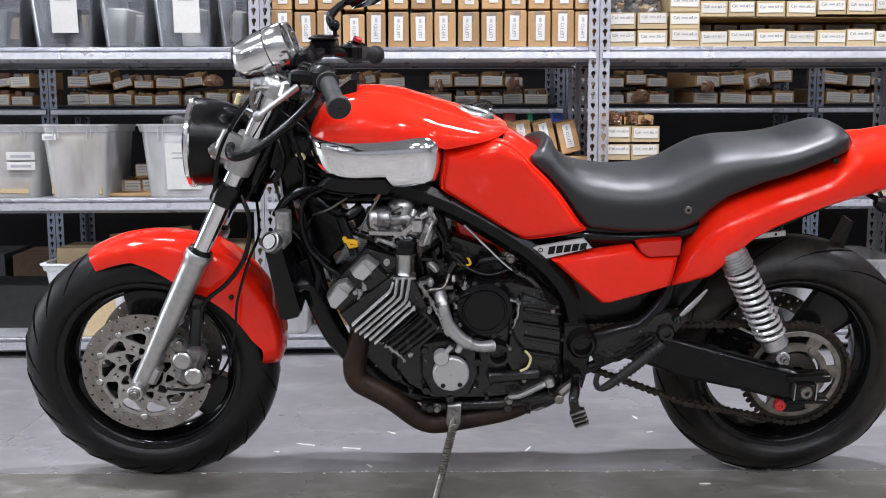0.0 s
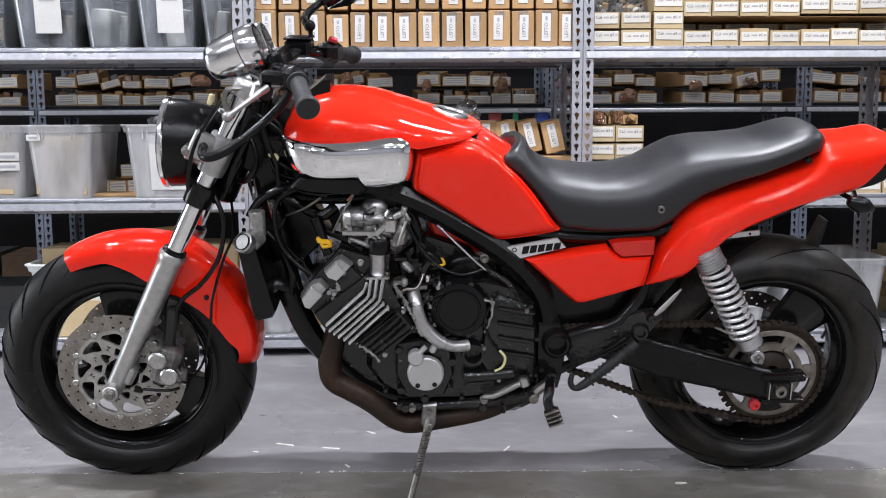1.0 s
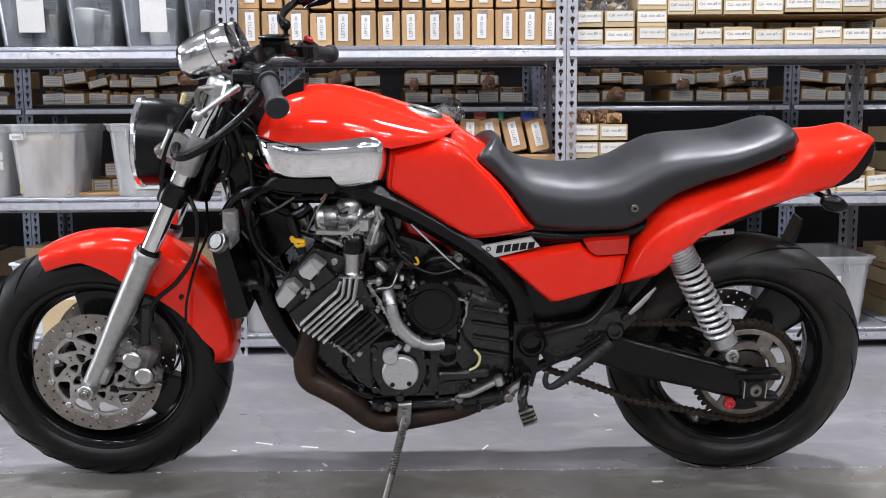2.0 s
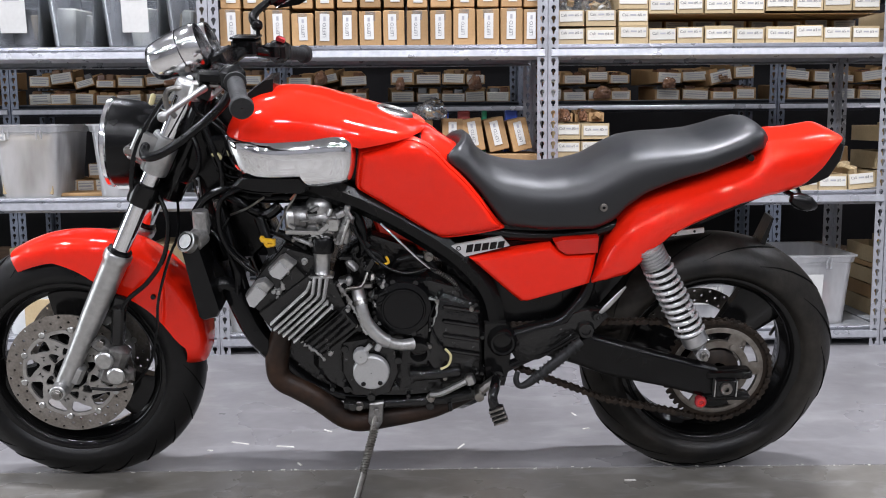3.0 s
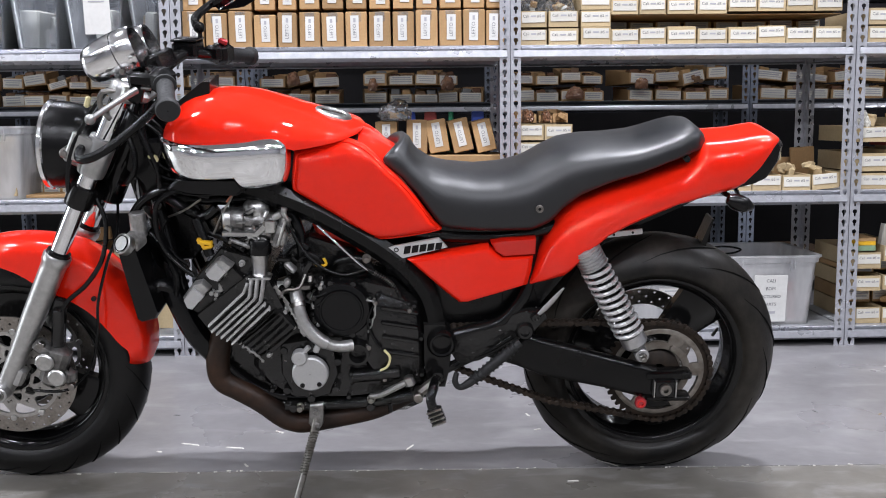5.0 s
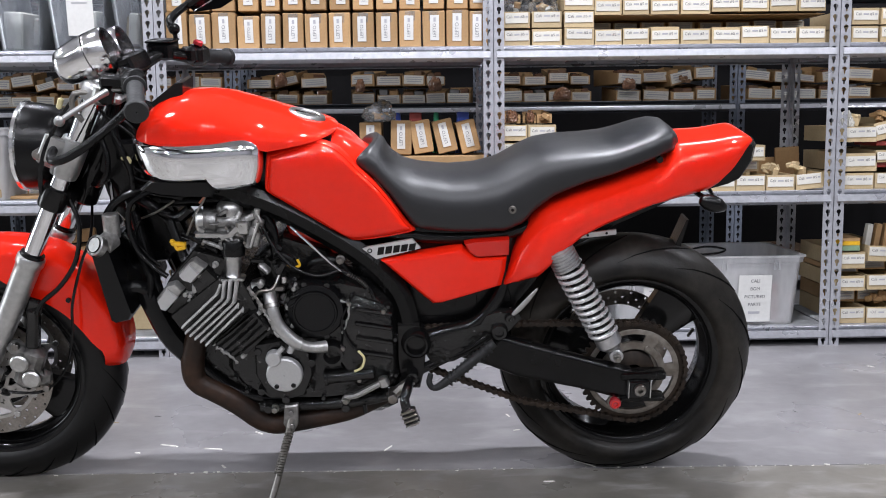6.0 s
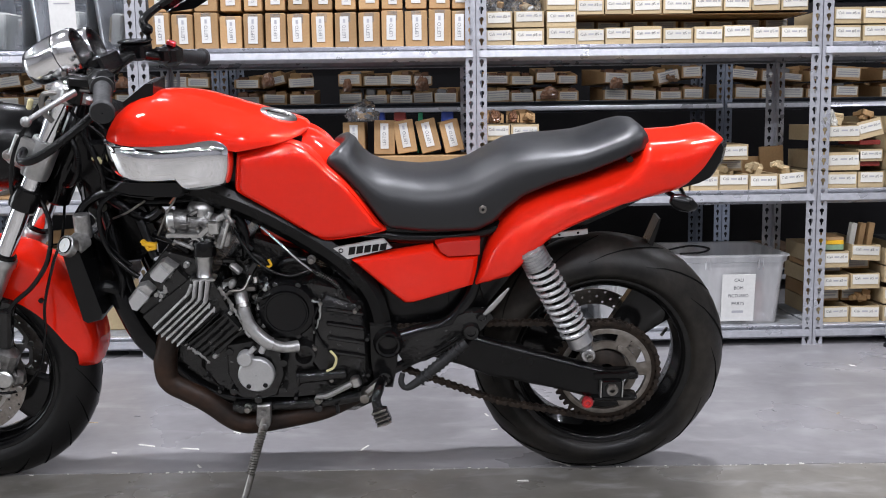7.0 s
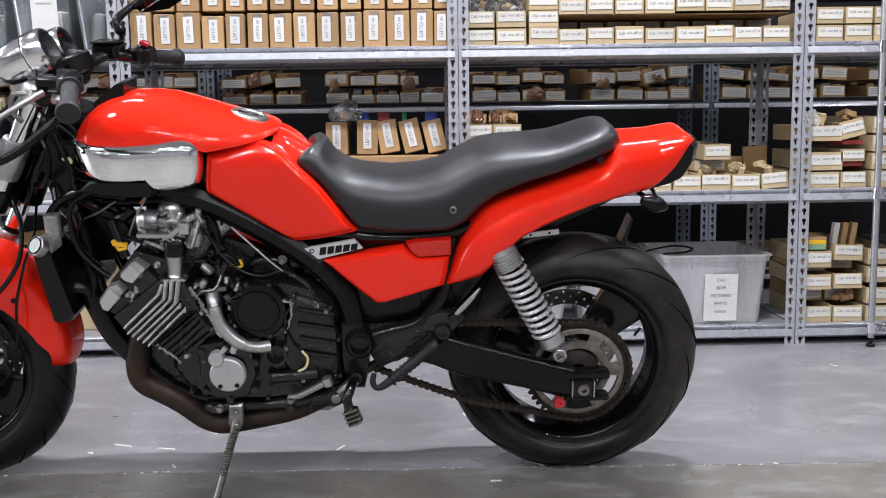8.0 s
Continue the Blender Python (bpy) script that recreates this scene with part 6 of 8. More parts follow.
for s in (-1, 1):
    bm = B()
    cushion(bm, COVER, s * 0.122, s * 0.146, s * 0.08, sub=1, steps=((1.0, 0.0), (0.992, 0.30), (0.970, 0.55), (0.93, 0.78), (0.895, 0.93), (0.875, 0.965), (0.75, 0.98), (0.5, 0.99), (0.2, 1.0)))
    sc = part("side_cover", bm, RED, bike, "glossy red side cover below the seat", 45)
    bm = B()
    prism(bm, [(0.578, 0.642), (0.602, 0.647), (0.679, 0.651), (0.678, 0.613), (0.607, 0.609), (0.588, 0.622)], s * 0.140, s * 0.08, 0.004, 0.90)
    part("reflector_panel", bm, RED_DARK, sc, "deep red glossy recess of the cover")
    bm = B()
    prism(bm, [(0.345, 0.630), (0.463, 0.651), (0.482, 0.629), (0.380, 0.604)], s * 0.128, s * 0.118, 0.002, 0.97)
    badge = part("badge", bm, ALU, bike, "silver badge with dark block marks")
    badge.data.materials[0] = BADGE
    if s < 0:
        for k in range(5):
            x = 0.383 + 0.0176 * k
            bm = B()
            prism(bm, [(x, 0.6145 + 0.0024 * k), (x + 0.0145, 0.6165 + 0.0024 * k), (x + 0.0175, 0.6345 + 0.0018 * k), (x + 0.003, 0.6325 + 0.0018 * k)], -0.1296, -0.128, 0.0004, 0.97)
            part("badge_mark", bm, PLASTIC, badge, "dark block mark", 0)
        bm = B()
        lathe(bm, [(0.0055, 0), (0.0055, 0.001), (0.0035, 0.001), (0.0035, 0)], 16, (0.367, -0.1282, 0.625), (0, -1, 0), closed=True)
        part("badge_mark", bm, PLASTIC, badge, "dark ring mark")

# seat
ST = [(0.336, 0.834), (0.341, 0.846), (0.350, 0.855), (0.366, 0.859), (0.387, 0.848), (0.406, 0.822), (0.444, 0.798), (0.482, 0.789), (0.546, 0.781), (0.61, 0.785), (0.66, 0.798), (0.71, 0.827), (0.747, 0.843), (0.798, 0.850), (0.861, 0.852), (0.911, 0.857), (0.948, 0.867), (0.986, 0.880), (1.018, 0.888), (1.040, 0.886), (1.058, 0.872), (1.066, 0.850)]
SL = [(0.336, 0.822), (0.342, 0.812), (0.352, 0.802), (0.377, 0.782), (0.414, 0.745), (0.452, 0.689), (0.473, 0.664), (0.56, 0.659), (0.672, 0.661), (0.715, 0.680), (0.730, 0.703), (0.777, 0.741), (0.85, 0.772), (0.91, 0.789), (0.967, 0.809), (1.02, 0.827), (1.066, 0.838)]
SH = [(0.336, 0.102), (0.342, 0.108), (0.36, 0.112), (0.38, 0.114), (0.45, 0.128), (0.55, 0.146), (0.66, 0.152), (0.78, 0.150), (0.90, 0.142), (1.0, 0.125), (1.04, 0.105), (1.06, 0.075), (1.066, 0.05)]
bm = B()
rings = []
for u in np.concatenate([np.linspace(0.336, 0.39, 14), np.linspace(0.40, 1.03, 48), np.linspace(1.038, 1.066, 9)]):
    t, b, h = interp(u, ST), interp(u, SL), interp(u, SH)
    ring = []
    for k in range(36):
        a = 2 * math.pi * k / 36
        c, s = math.cos(a), math.sin(a)
        z = b + (t - b) * (0.5 + 0.5 * math.copysign(abs(s) ** (0.78 if s > 0 else 0.35), s))
        f = (z - b) / max(t - b, 1e-5)
        y = h * math.copysign(abs(c) ** (0.66 if s > 0 else 0.4), c) * (1 - 0.10 * f)
        hollow = 0.034 * max(0.0, (0.42 - u) / 0.084) * (1 - min(1.0, abs(y) / 0.108) ** 2)
        ring.append(V(u + hollow, y, z))
    rings.append(ring)
loft(bm, rings)
seat = part("seat", bm, VINYL, bike, "black grained vinyl dual seat", 70)
bm = B()
lathe(bm, [(0.001, 0.004), (0.0065, 0.004), (0.0085, 0.003), (0.0085, -0.004)], 18, (0.684, -0.149, 0.722), (0, -1, 0.12))
part("seat_lock", bm, STEEL, seat, "steel seat lock")
bm = B()
cyl(bm, (0.684, -0.1545, 0.7225), (0.684, -0.1525, 0.7225), 0.0035, seg=10)
part("keyhole", bm, PLASTIC, seat)
bm = B()
cyl(bm, (1.010, -0.119, 0.822), (1.010, -0.10, 0.822), 0.007, seg=14)
part("strap_bolt", bm, PLASTIC, seat)

# tail
TT = [(0.669, 0.552), (0.689, 0.614), (0.712, 0.668), (0.735, 0.705), (0.762, 0.728), (0.82, 0.748), (0.904, 0.772), (0.975, 0.793), (1.01, 0.806), (1.03, 0.820), (1.043, 0.842), (1.053, 0.853), (1.09, 0.854), (1.142, 0.858), (1.176, 0.864), (1.200, 0.867), (1.214, 0.866), (1.222, 0.862), (1.227, 0.856)]
TL = [(0.669, 0.530), (0.70, 0.537), (0.746, 0.551), (0.775, 0.580), (0.798, 0.609), (0.84, 0.646), (0.886, 0.669), (0.94, 0.691), (0.998, 0.713), (1.07, 0.728), (1.126, 0.741), (1.148, 0.754), (1.178, 0.785), (1.194, 0.812), (1.207, 0.838), (1.218, 0.850), (1.227, 0.852)]
TH = [(0.669, 0.122), (0.70, 0.148), (0.75, 0.166), (0.80, 0.168), (0.88, 0.156), (1.0, 0.138), (1.08, 0.128), (1.15, 0.114), (1.2, 0.104), (1.214, 0.096), (1.222, 0.086), (1.227, 0.070)]
bm = B()
rings = []
for u in np.concatenate([np.linspace(0.669, 1.02, 34), np.linspace(1.03, 1.227, 28)]):
    t, b, h = interp(u, TT), interp(u, TL), interp(u, TH)
    ring = []
    for k in range(44):
        a = 2 * math.pi * k / 44
        c, s = math.cos(a), math.sin(a)
        z = b + (t - b) * (0.5 + 0.5 * math.copysign(abs(s) ** 0.55, s))
        f = (z - b) / max(t - b, 1e-5)
        y = h * math.copysign(abs(c) ** 0.36, c) * (1 - 0.14 * abs(f - 0.42) ** 1.5 * 2)
        # a raised rib runs along the lower edge
        k_ = min(1, max(0, (0.25 - f) / 0.09))
        # and a shallow step below the seat's edge
        n_ = min(1, max(0, (f - 0.72) / 0.07)) * min(1, max(0, (1.04 - u) / 0.06))
        ring.append(V(u, y * (1 + 0.055 * k_ * k_ * (3 - 2 * k_) - 0.075 * n_ * n_ * (3 - 2 * n_)), z))
    rings.append(ring)
loft(bm, rings)
tail = part("tail_cowl", bm, RED, bike, "glossy red tail cowl", 50)
bm = B()
rings = []
for k in range(9):
    y = -0.088 + 0.022 * k
    back = -0.026 * (abs(y) / 0.088) ** 2.2
    rings.append([V(1.115, y, 0.752), V(1.165, y, 0.800), V(1.200, y, 0.852), V(1.244 + back, y, 0.848), V(1.250 + back, y, 0.838), V(1.246 + back, y, 0.808), V(1.224 + back, y, 0.770), V(1.200 + back, y, 0.758), V(1.125, y, 0.745)])
loft(bm, rings)
part("tail_lamp", bm, PLASTIC, tail, "dark tail lamp under the cowl", 20)
bm = B()
prism(bm, [(0.80, 0.65), (0.90, 0.70), (1.0, 0.735), (1.10, 0.765), (1.12, 0.752), (1.02, 0.70), (0.92, 0.655), (0.82, 0.60)], -0.07, 0.07, 0.004)
part("under_tray", bm, PLASTIC, bike, "black inner fender under the tail")
for s in (-1, 1):
    bm = B()
    sweep(bm, [(1.095, s * 0.06, 0.742), (1.112, s * 0.10, 0.735), (1.125, s * 0.115, 0.730)], 0.006, 8)
    lathe(bm, [(0.001, -0.03), (0.010, -0.028), (0.017, -0.015), (0.019, 0.0), (0.017, 0.016), (0.008, 0.032), (0.001, 0.036)], 18, (1.130, s * 0.128, 0.724), (1, 0, -0.35))
    part("turn_signal", bm, PLASTIC, bike, "small dark turn signal")
bm = B()
sweep(bm, [(1.10, -0.05, 0.765), (1.135, -0.06, 0.745), (1.150, -0.06, 0.722)], 0.005, 6, flat=2)
part("plate_bracket", bm, PLASTIC, bike, "black number plate bracket")
bm = B()
loft(bm, [[V(1.075, y, 0.575), V(1.105, y, 0.655), V(1.110, y, 0.655), V(1.092, y, 0.575)] for y in (-0.022, 0.03)])
part("mud_flap", bm, RUBBER, bike, "dark plastic flap over the rear tyre", 0)
bm = B()
turned_block(bm, (0.885, -0.088, 0.6445), (0.085, 0.004, 0.013), (0, -6, 0), 0.001)
br = part("grab_bracket", bm, BADGE, bike, "small bright bracket under the tail")
for u in (0.862, 0.905):
    bm = B()
    cyl(bm, (u, -0.0915, 0.6445 + (u - 0.885) * 0.1), (u, -0.089, 0.6445 + (u - 0.885) * 0.1), 0.003, seg=10)
    part("bracket_hole", bm, PLASTIC, br)
# frame
for s in (-1, 1):
    bm = B()
    sweep(bm, [(-0.17, s * 0.035, 0.80), (-0.08, s * 0.075, 0.785), (0.05, s * 0.11, 0.768), (0.17, s * 0.113, 0.722), (0.29, s * 0.113, 0.652), (0.37, s * 0.113, 0.592), (0.425, s * 0.113, 0.525), (0.446, s * 0.113, 0.46), (0.450, s * 0.113, 0.40)], 0.026, 8, 6, flat=0.75, square=True)
    part("main_frame", bm, SATIN_BLACK, bike, "black box-section main frame", 35)
for s in (-1, 1):
    bm = B()
    sweep(bm, [(-0.19, s * 0.03, 0.76), (-0.16, s * 0.06, 0.66), (-0.125, s * 0.09, 0.52), (-0.09, s * 0.10, 0.43), (-0.03, s * 0.10, 0.33), (0.06, s * 0.10, 0.262), (0.2, s * 0.10, 0.245), (0.36, s * 0.10, 0.255), (0.44, s * 0.105, 0.31)], 0.015, 10)
    part("cradle_tube", bm, BLACK, bike, "black engine cradle tube")
bm = B()
prism(bm, [(-0.235, 0.775), (-0.195, 0.79), (-0.15, 0.76), (-0.155, 0.70), (-0.19, 0.672), (-0.22, 0.71)], -0.05, 0.05, 0.005, 0.9)
part("head_gusset", bm, BLACK, bike, "black steering head gusset")
for s in (-1, 1):
    bm = B()
    sweep(bm, [(0.470, s * 0.120, 0.402), (0.545, s * 0.120, 0.424), (0.604, s * 0.120, 0.442), (0.646, s * 0.116, 0.486), (0.668, s * 0.105, 0.535), (0.676, s * 0.09, 0.60), (0.69, s * 0.08, 0.65)], 0.017, 12, radii=[0.020, 0.018, 0.016, 0.016, 0.015, 0.015, 0.015])
    sweep(bm, [(0.475, s * 0.124, 0.328), (0.537, s * 0.126, 0.360), (0.580, s * 0.128, 0.378), (0.63, s * 0.13, 0.41)], 0.012, 10)
    sweep(bm, [(0.20, s * 0.10, 0.71), (0.45, s * 0.10, 0.652), (0.67, s * 0.10, 0.652), (0.85, s * 0.09, 0.72), (1.05, s * 0.07, 0.775)], 0.014, 10)
    part("subframe", bm, BLACK, bike, "black tubular rear subframe")
for s in (-1, 1):
    bm = B()
    prism(bm, [(0.494, 0.412), (0.562, 0.432), (0.616, 0.447), (0.630, 0.470), (0.652, 0.478), (0.699, 0.477), (0.710, 0.457), (0.687, 0.431), (0.665, 0.402), (0.633, 0.398), (0.591, 0.375), (0.552, 0.352), (0.505, 0.345), (0.49, 0.37)], s * 0.138, s * 0.108, 0.006, 0.93)
    for u, w, r in ((0.658, 0.428, 0.021), (0.683, 0.462, 0.012)):
        lathe(bm, [(0.001, s * 0.143), (r * 0.45, s * 0.143), (r * 0.5, s * 0.148), (r * 0.8, s * 0.148), (r, s * 0.142), (r, s * 0.12)], 20, (u, 0, w), (0, 1, 0))
    part("peg_bracket", bm, ENGINE, bike, "black cast footpeg bracket")
    bm = B()
    prism(bm, [(0.425, 0.45), (0.475, 0.45), (0.492, 0.40), (0.485, 0.33), (0.475, 0.285), (0.432, 0.285), (0.424, 0.36)], s * 0.136, s * 0.095, 0.006, 0.94)
    part("pivot_plate", bm, BLACK, bike, "black frame plate at the swingarm pivot")
bm = B()
prism(bm, [(0.40, 0.385), (0.66, 0.405), (0.70, 0.46), (0.66, 0.60), (0.42, 0.62)], -0.088, -0.06, 0.004, 0.97)
part("inner_cover", bm, PLASTIC, bike, "black plastic cover behind the frame")
bm = B()
sweep(bm, [(0.688, -0.143, 0.470), (0.712, -0.143, 0.495), (0.744, -0.143, 0.534)], 0.006, 8, flat=0.5, radii=[0.004, 0.0065, 0.006, 0.002])
part("helmet_hook", bm, ALU, bike, "worn silver bracket tip")
for s in (-1, 1):
    bm = B()
    lathe(bm, [(0.022, s * 0.155), (0.027, s * 0.157), (0.033, s * 0.150), (0.035, s * 0.135), (0.035, s * 0.095)], 32, (0.467, 0, 0.403), (0, 1, 0))
    lathe(bm, [(0.001, s * 0.140), (0.022, s * 0.140), (0.022, s * 0.156)], 32, (0.467, 0, 0.403), (0, 1, 0))
    part("swingarm_pivot", bm, BLACK, bike, "round black pivot cap")
for cx, cz, r in ((0.457, 0.320, 0.014),):
    bm = B()
    lathe(bm, [(0.001, -0.162), (r * 0.5, -0.162), (r * 0.55, -0.157), (r, -0.155), (r, -0.13)], 20, (cx, 0, cz), (0, 1, 0))
    part("bracket_bolt", bm, ENGINE_WORN, bike, "bolt head")

# swingarm, shocks, axle
for s in (-1, 1):
    bm = B()
    rings = []
    for u, zl, zh in ((0.46, 0.372, 0.425), (0.55, 0.358, 0.428), (0.64, 0.336, 0.424), (0.70, 0.320, 0.412), (0.85, 0.286, 0.368), (0.93, 0.262, 0.345), (0.965, 0.258, 0.335)):
        o_ = min(0.160, 0.118 + max(0, u - 0.60) * 0.45)
        y0, y1 = (o_ - 0.035, o_) if s > 0 else (-o_, 0.035 - o_)
        e, ring = 0.014, []
        for qy, qz, st in ((y1, zl, -90), (y1, zh, 0), (y0, zh, 90), (y0, zl, 180)):
            cy, cz = qy + (e if qy == y0 else -e), qz + (e if qz == zl else -e)
            ring += [V(u, cy + e * math.cos(radians(st + 22.5 * k)), cz + e * math.sin(radians(st + 22.5 * k))) for k in range(5)]
        rings.append(ring)
    loft(bm, rings)
    # open fork end
    for za, zb in ((0.310, 0.330), (0.256, 0.270)):
        y0 = -0.166 if s < 0 else 0.128
        block(bm, 0.94, 1.045, y0, y0 + 0.038, za, zb, 0.004)
    part("swingarm", bm, SATIN_BLACK, bike, "black box-section swingarm leg")
bm = B()
block(bm, 0.958, 1.006, -0.176, -0.136, 0.270, 0.313, 0.003)
axb = part("axle_block", bm, BLACK, bike, "black axle adjuster block")
for bx in (0.957, 1.007):
    bm = B()
    block(bm, bx - 0.0015, bx + 0.0015, -0.178, -0.15, 0.272, 0.312, 0.0005)
    part("adjuster_plate", bm, ALU, axb, "bright adjuster plate")
bm = B()
lathe(bm, [(0.006, -0.184), (0.013, -0.184), (0.015, -0.180), (0.015, -0.172)], 24, (0.982, 0, 0.293), (0, 1, 0))
cyl(bm, (0.982, -0.178, 0.293), (0.982, 0.178, 0.293), 0.0085, seg=14)
part("rear_axle", bm, STEEL, bike, "worn steel rear axle")
bm = B()
lathe(bm, [(0.001, -0.006), (0.005, -0.006), (0.006, -0.009), (0.0125, -0.008), (0.014, -0.005), (0.014, -0.001), (0.010, 0.002), (0.010, 0.012)], 28, (0.928, -0.166, 0.256), (0, 1, 0))
spool = part("stand_spool", bm, REDPART, bike, "red anodised stand spool")
bm = B()
lathe(bm, [(0.0062, -0.0096), (0.0085, -0.0096), (0.0085, -0.006), (0.0062, -0.006)], 20, (0.928, -0.166, 0.256), (0, 1, 0), closed=True)
part("spool_ring", bm, RED_DARK, spool, "dark red ring")
for s in (-1, 1):
    a, b = V(0.783, s * 0.138, 0.636), V(0.928, s * 0.142, 0.370)
    d = (b - a).normalized()
    L_ = (b - a).length
    bm = B()
    lathe(bm, [(0.010, 0.0), (0.029, 0.012), (0.031, 0.010), (0.031, 0.055), (0.026, 0.062), (0.012, 0.066), (0.012, L_ - 0.066), (0.018, L_ - 0.060), (0.022, L_ - 0.058), (0.029, L_ - 0.055), (0.030, L_ - 0.03), (0.020, L_ - 0.018), (0.012, L_ - 0.012)], 28, a, d, cap=True)
    cyl(bm, b + V(0, -0.018, 0), b + V(0, 0.018, 0), 0.016, seg=18)
    sh = part("shock_absorber", bm, SHOCK, bike, "silver rear shock absorber")
    bm = B()
    cyl(bm, a + d * 0.064, a + d * (L_ - 0.062), 0.0165, seg=20)
    part("damper_body", bm, ENGINE, sh, "dark damper body inside the spring")
    bm = B()
    prof = []
    for k in range(6):
        prof += [(0.0300, 0.014 + 0.008 * k), (0.0335, 0.016 + 0.008 * k), (0.0335, 0.019 + 0.008 * k), (0.0300, 0.021 + 0.008 * k)]
    lathe(bm, prof, 28, a, d)
    part("preload_collar", bm, SHOCK, sh, "ribbed silver collar")
    bm = B()
    side = d.cross(V(0, 1, 0)).normalized()
    pts = []
    turns, n = 11, 16
    for k in range(turns * n + 1):
        f = k / (turns * n)
        an = 2 * math.pi * k / n
        pts.append(a + d * (0.058 + f * (L_ - 0.058 - 0.060)) + side * (0.031 * math.cos(an)) + V(0, 1, 0) * (0.031 * math.sin(an)))
    sweep(bm, pts, 0.0048, 7, 0)
    part("spring", bm, SPRING, sh, "silver coil spring")
    bm = B()
    cyl(bm, b + V(0, s * 0.016, 0), b + V(0, s * 0.030, 0), 0.010, seg=6)
    cyl(bm, b + V(0, s * 0.026, 0), b + V(0, s * 0.040, 0), 0.006, seg=12)
    part("shock_nut", bm, STEEL, sh)

# engine
CASE = [(0.035, 0.405), (0.115, 0.440), (0.165, 0.480), (0.20, 0.545), (0.30, 0.565), (0.36, 0.55), (0.415, 0.50), (0.428, 0.40), (0.425, 0.295), (0.36, 0.272), (0.25, 0.262), (0.119, 0.262), (0.06, 0.30), (0.03, 0.345)]
bm = B()
prism(bm, CASE, -0.142, 0.142, 0.02, 0.93)
crank = part("crankcase", bm, ENGINE, bike, "black engine crankcase")
bm = B()
prism(bm, [(0.32, 0.53), (0.40, 0.50), (0.42, 0.44), (0.42, 0.31), (0.33, 0.30), (0.29, 0.36), (0.30, 0.46)], -0.155, -0.13, 0.008, 0.9)
for k in range(4):
    z = 0.49 - 0.035 * k
    turned_block(bm, (0.372, -0.157, z), (0.085, 0.008, 0.010), (0, 10, 0), 0.003)
part("sprocket_cover", bm, ENGINE, crank, "black ribbed sprocket cover")
bm = B()
lathe(bm, [(0.001, -0.167), (0.044, -0.167), (0.046, -0.170), (0.049, -0.170), (0.051, -0.163), (0.062, -0.160), (0.066, -0.154), (0.069, -0.135), (0.071, -0.10)], 40, (0.242, 0, 0.494), (0, 1, 0))
part("alternator_cover", bm, PLASTIC, crank, "round black alternator cover")
for k in range(8):
    an = radians(45 * k + 20)
    bm = B()
    cyl(bm, (0.242 + 0.066 * math.cos(an), -0.158, 0.494 + 0.066 * math.sin(an)), (0.242 + 0.066 * math.cos(an), -0.12, 0.494 + 0.066 * math.sin(an)), 0.007, seg=8)
    part("cover_bolt", bm, ENGINE, crank)
bm = B()
lathe(bm, [(0.001, -0.140), (0.018, -0.140), (0.020, -0.165), (0.026, -0.165), (0.028, -0.13)], 24, (0.275, 0, 0.385), (0, 1, 0))
cyl(bm, (0.26, -0.15, 0.325), (0.37, -0.15, 0.335), 0.015, seg=14)
cyl(bm, (0.255, -0.15, 0.3245), (0.262, -0.15, 0.325), 0.019, seg=14)
part("starter_motor", bm, ENGINE, crank, "black starter housing")
bm = B()
prism(bm, [(0.10, 0.42), (0.16, 0.43), (0.225, 0.40), (0.232, 0.34), (0.21, 0.285), (0.165, 0.272), (0.12, 0.29), (0.098, 0.34)], -0.165, -0.13, 0.01, 0.92)
for cx, cz in ((0.108, 0.40), (0.11, 0.30), (0.165, 0.278), (0.222, 0.30), (0.228, 0.37)):
    cyl(bm, (cx, -0.170, cz), (cx, -0.14, cz), 0.009, seg=10)
part("crank_cover", bm, ENGINE, crank, "black crank end cover")
bm = B()
lathe(bm, [(0.001, -0.186), (0.038, -0.186), (0.041, -0.183), (0.042, -0.170)], 44, (0.167, 0, 0.348), (0, 1, 0))
rc = part("round_cover", bm, COVER_ALU, crank, "round silver cover with small bolts")
for dx, dz in ((-0.018, -0.026), (0.020, -0.024)):
    bm = B()
    cyl(bm, (0.167 + dx, -0.1885, 0.348 + dz), (0.167 + dx, -0.183, 0.348 + dz), 0.0055, seg=12)
    part("cover_bolt", bm, PLASTIC, rc)
bm = B()
lathe(bm, [(0.001, -0.192), (0.015, -0.192), (0.0175, -0.189), (0.0175, -0.17)], 28, (0.145, 0, 0.390), (0, 1, 0))
sweep(bm, [(0.145, -0.182, 0.392), (0.168, -0.182, 0.416)], 0.006, 8, 0)
turned_block(bm, (0.186, -0.178, 0.412), (0.014, 0.014, 0.026), (0, 25, 0), 0.003)
part("timing_tab", bm, COVER_ALU, crank, "silver tab above the round cover")
bm = B()
sweep(bm, [(0.140, -0.15, 0.535), (0.146, -0.168, 0.518), (0.150, -0.176, 0.498), (0.160, -0.179, 0.470), (0.176, -0.180, 0.448), (0.197, -0.180, 0.428), (0.207, -0.178, 0.423)], 0.0150, 14)
wp = part("coolant_pipe", bm, SLIDER, bike, "bent silver coolant pipe")
bm = B()
sweep(bm, [(0.200, -0.178, 0.426), (0.214, -0.176, 0.417), (0.236, -0.172, 0.411), (0.262, -0.160, 0.408)], 0.0125, 14, radii=[0.0135, 0.0125, 0.0125, 0.014])
part("hose_end", bm, ALU_DULL, wp, "grimy grey hose end")
for p, d in (((0.147, -0.170, 0.512), (0.3, -0.6, -1)),):
    bm = B()
    lathe(bm, [(0.015, -0.006), (0.0175, -0.005), (0.0175, 0.005), (0.015, 0.006)], 18, p, d)
    part("hose_clamp", bm, STEEL if p[0] < 0.2 else PLASTIC, wp)

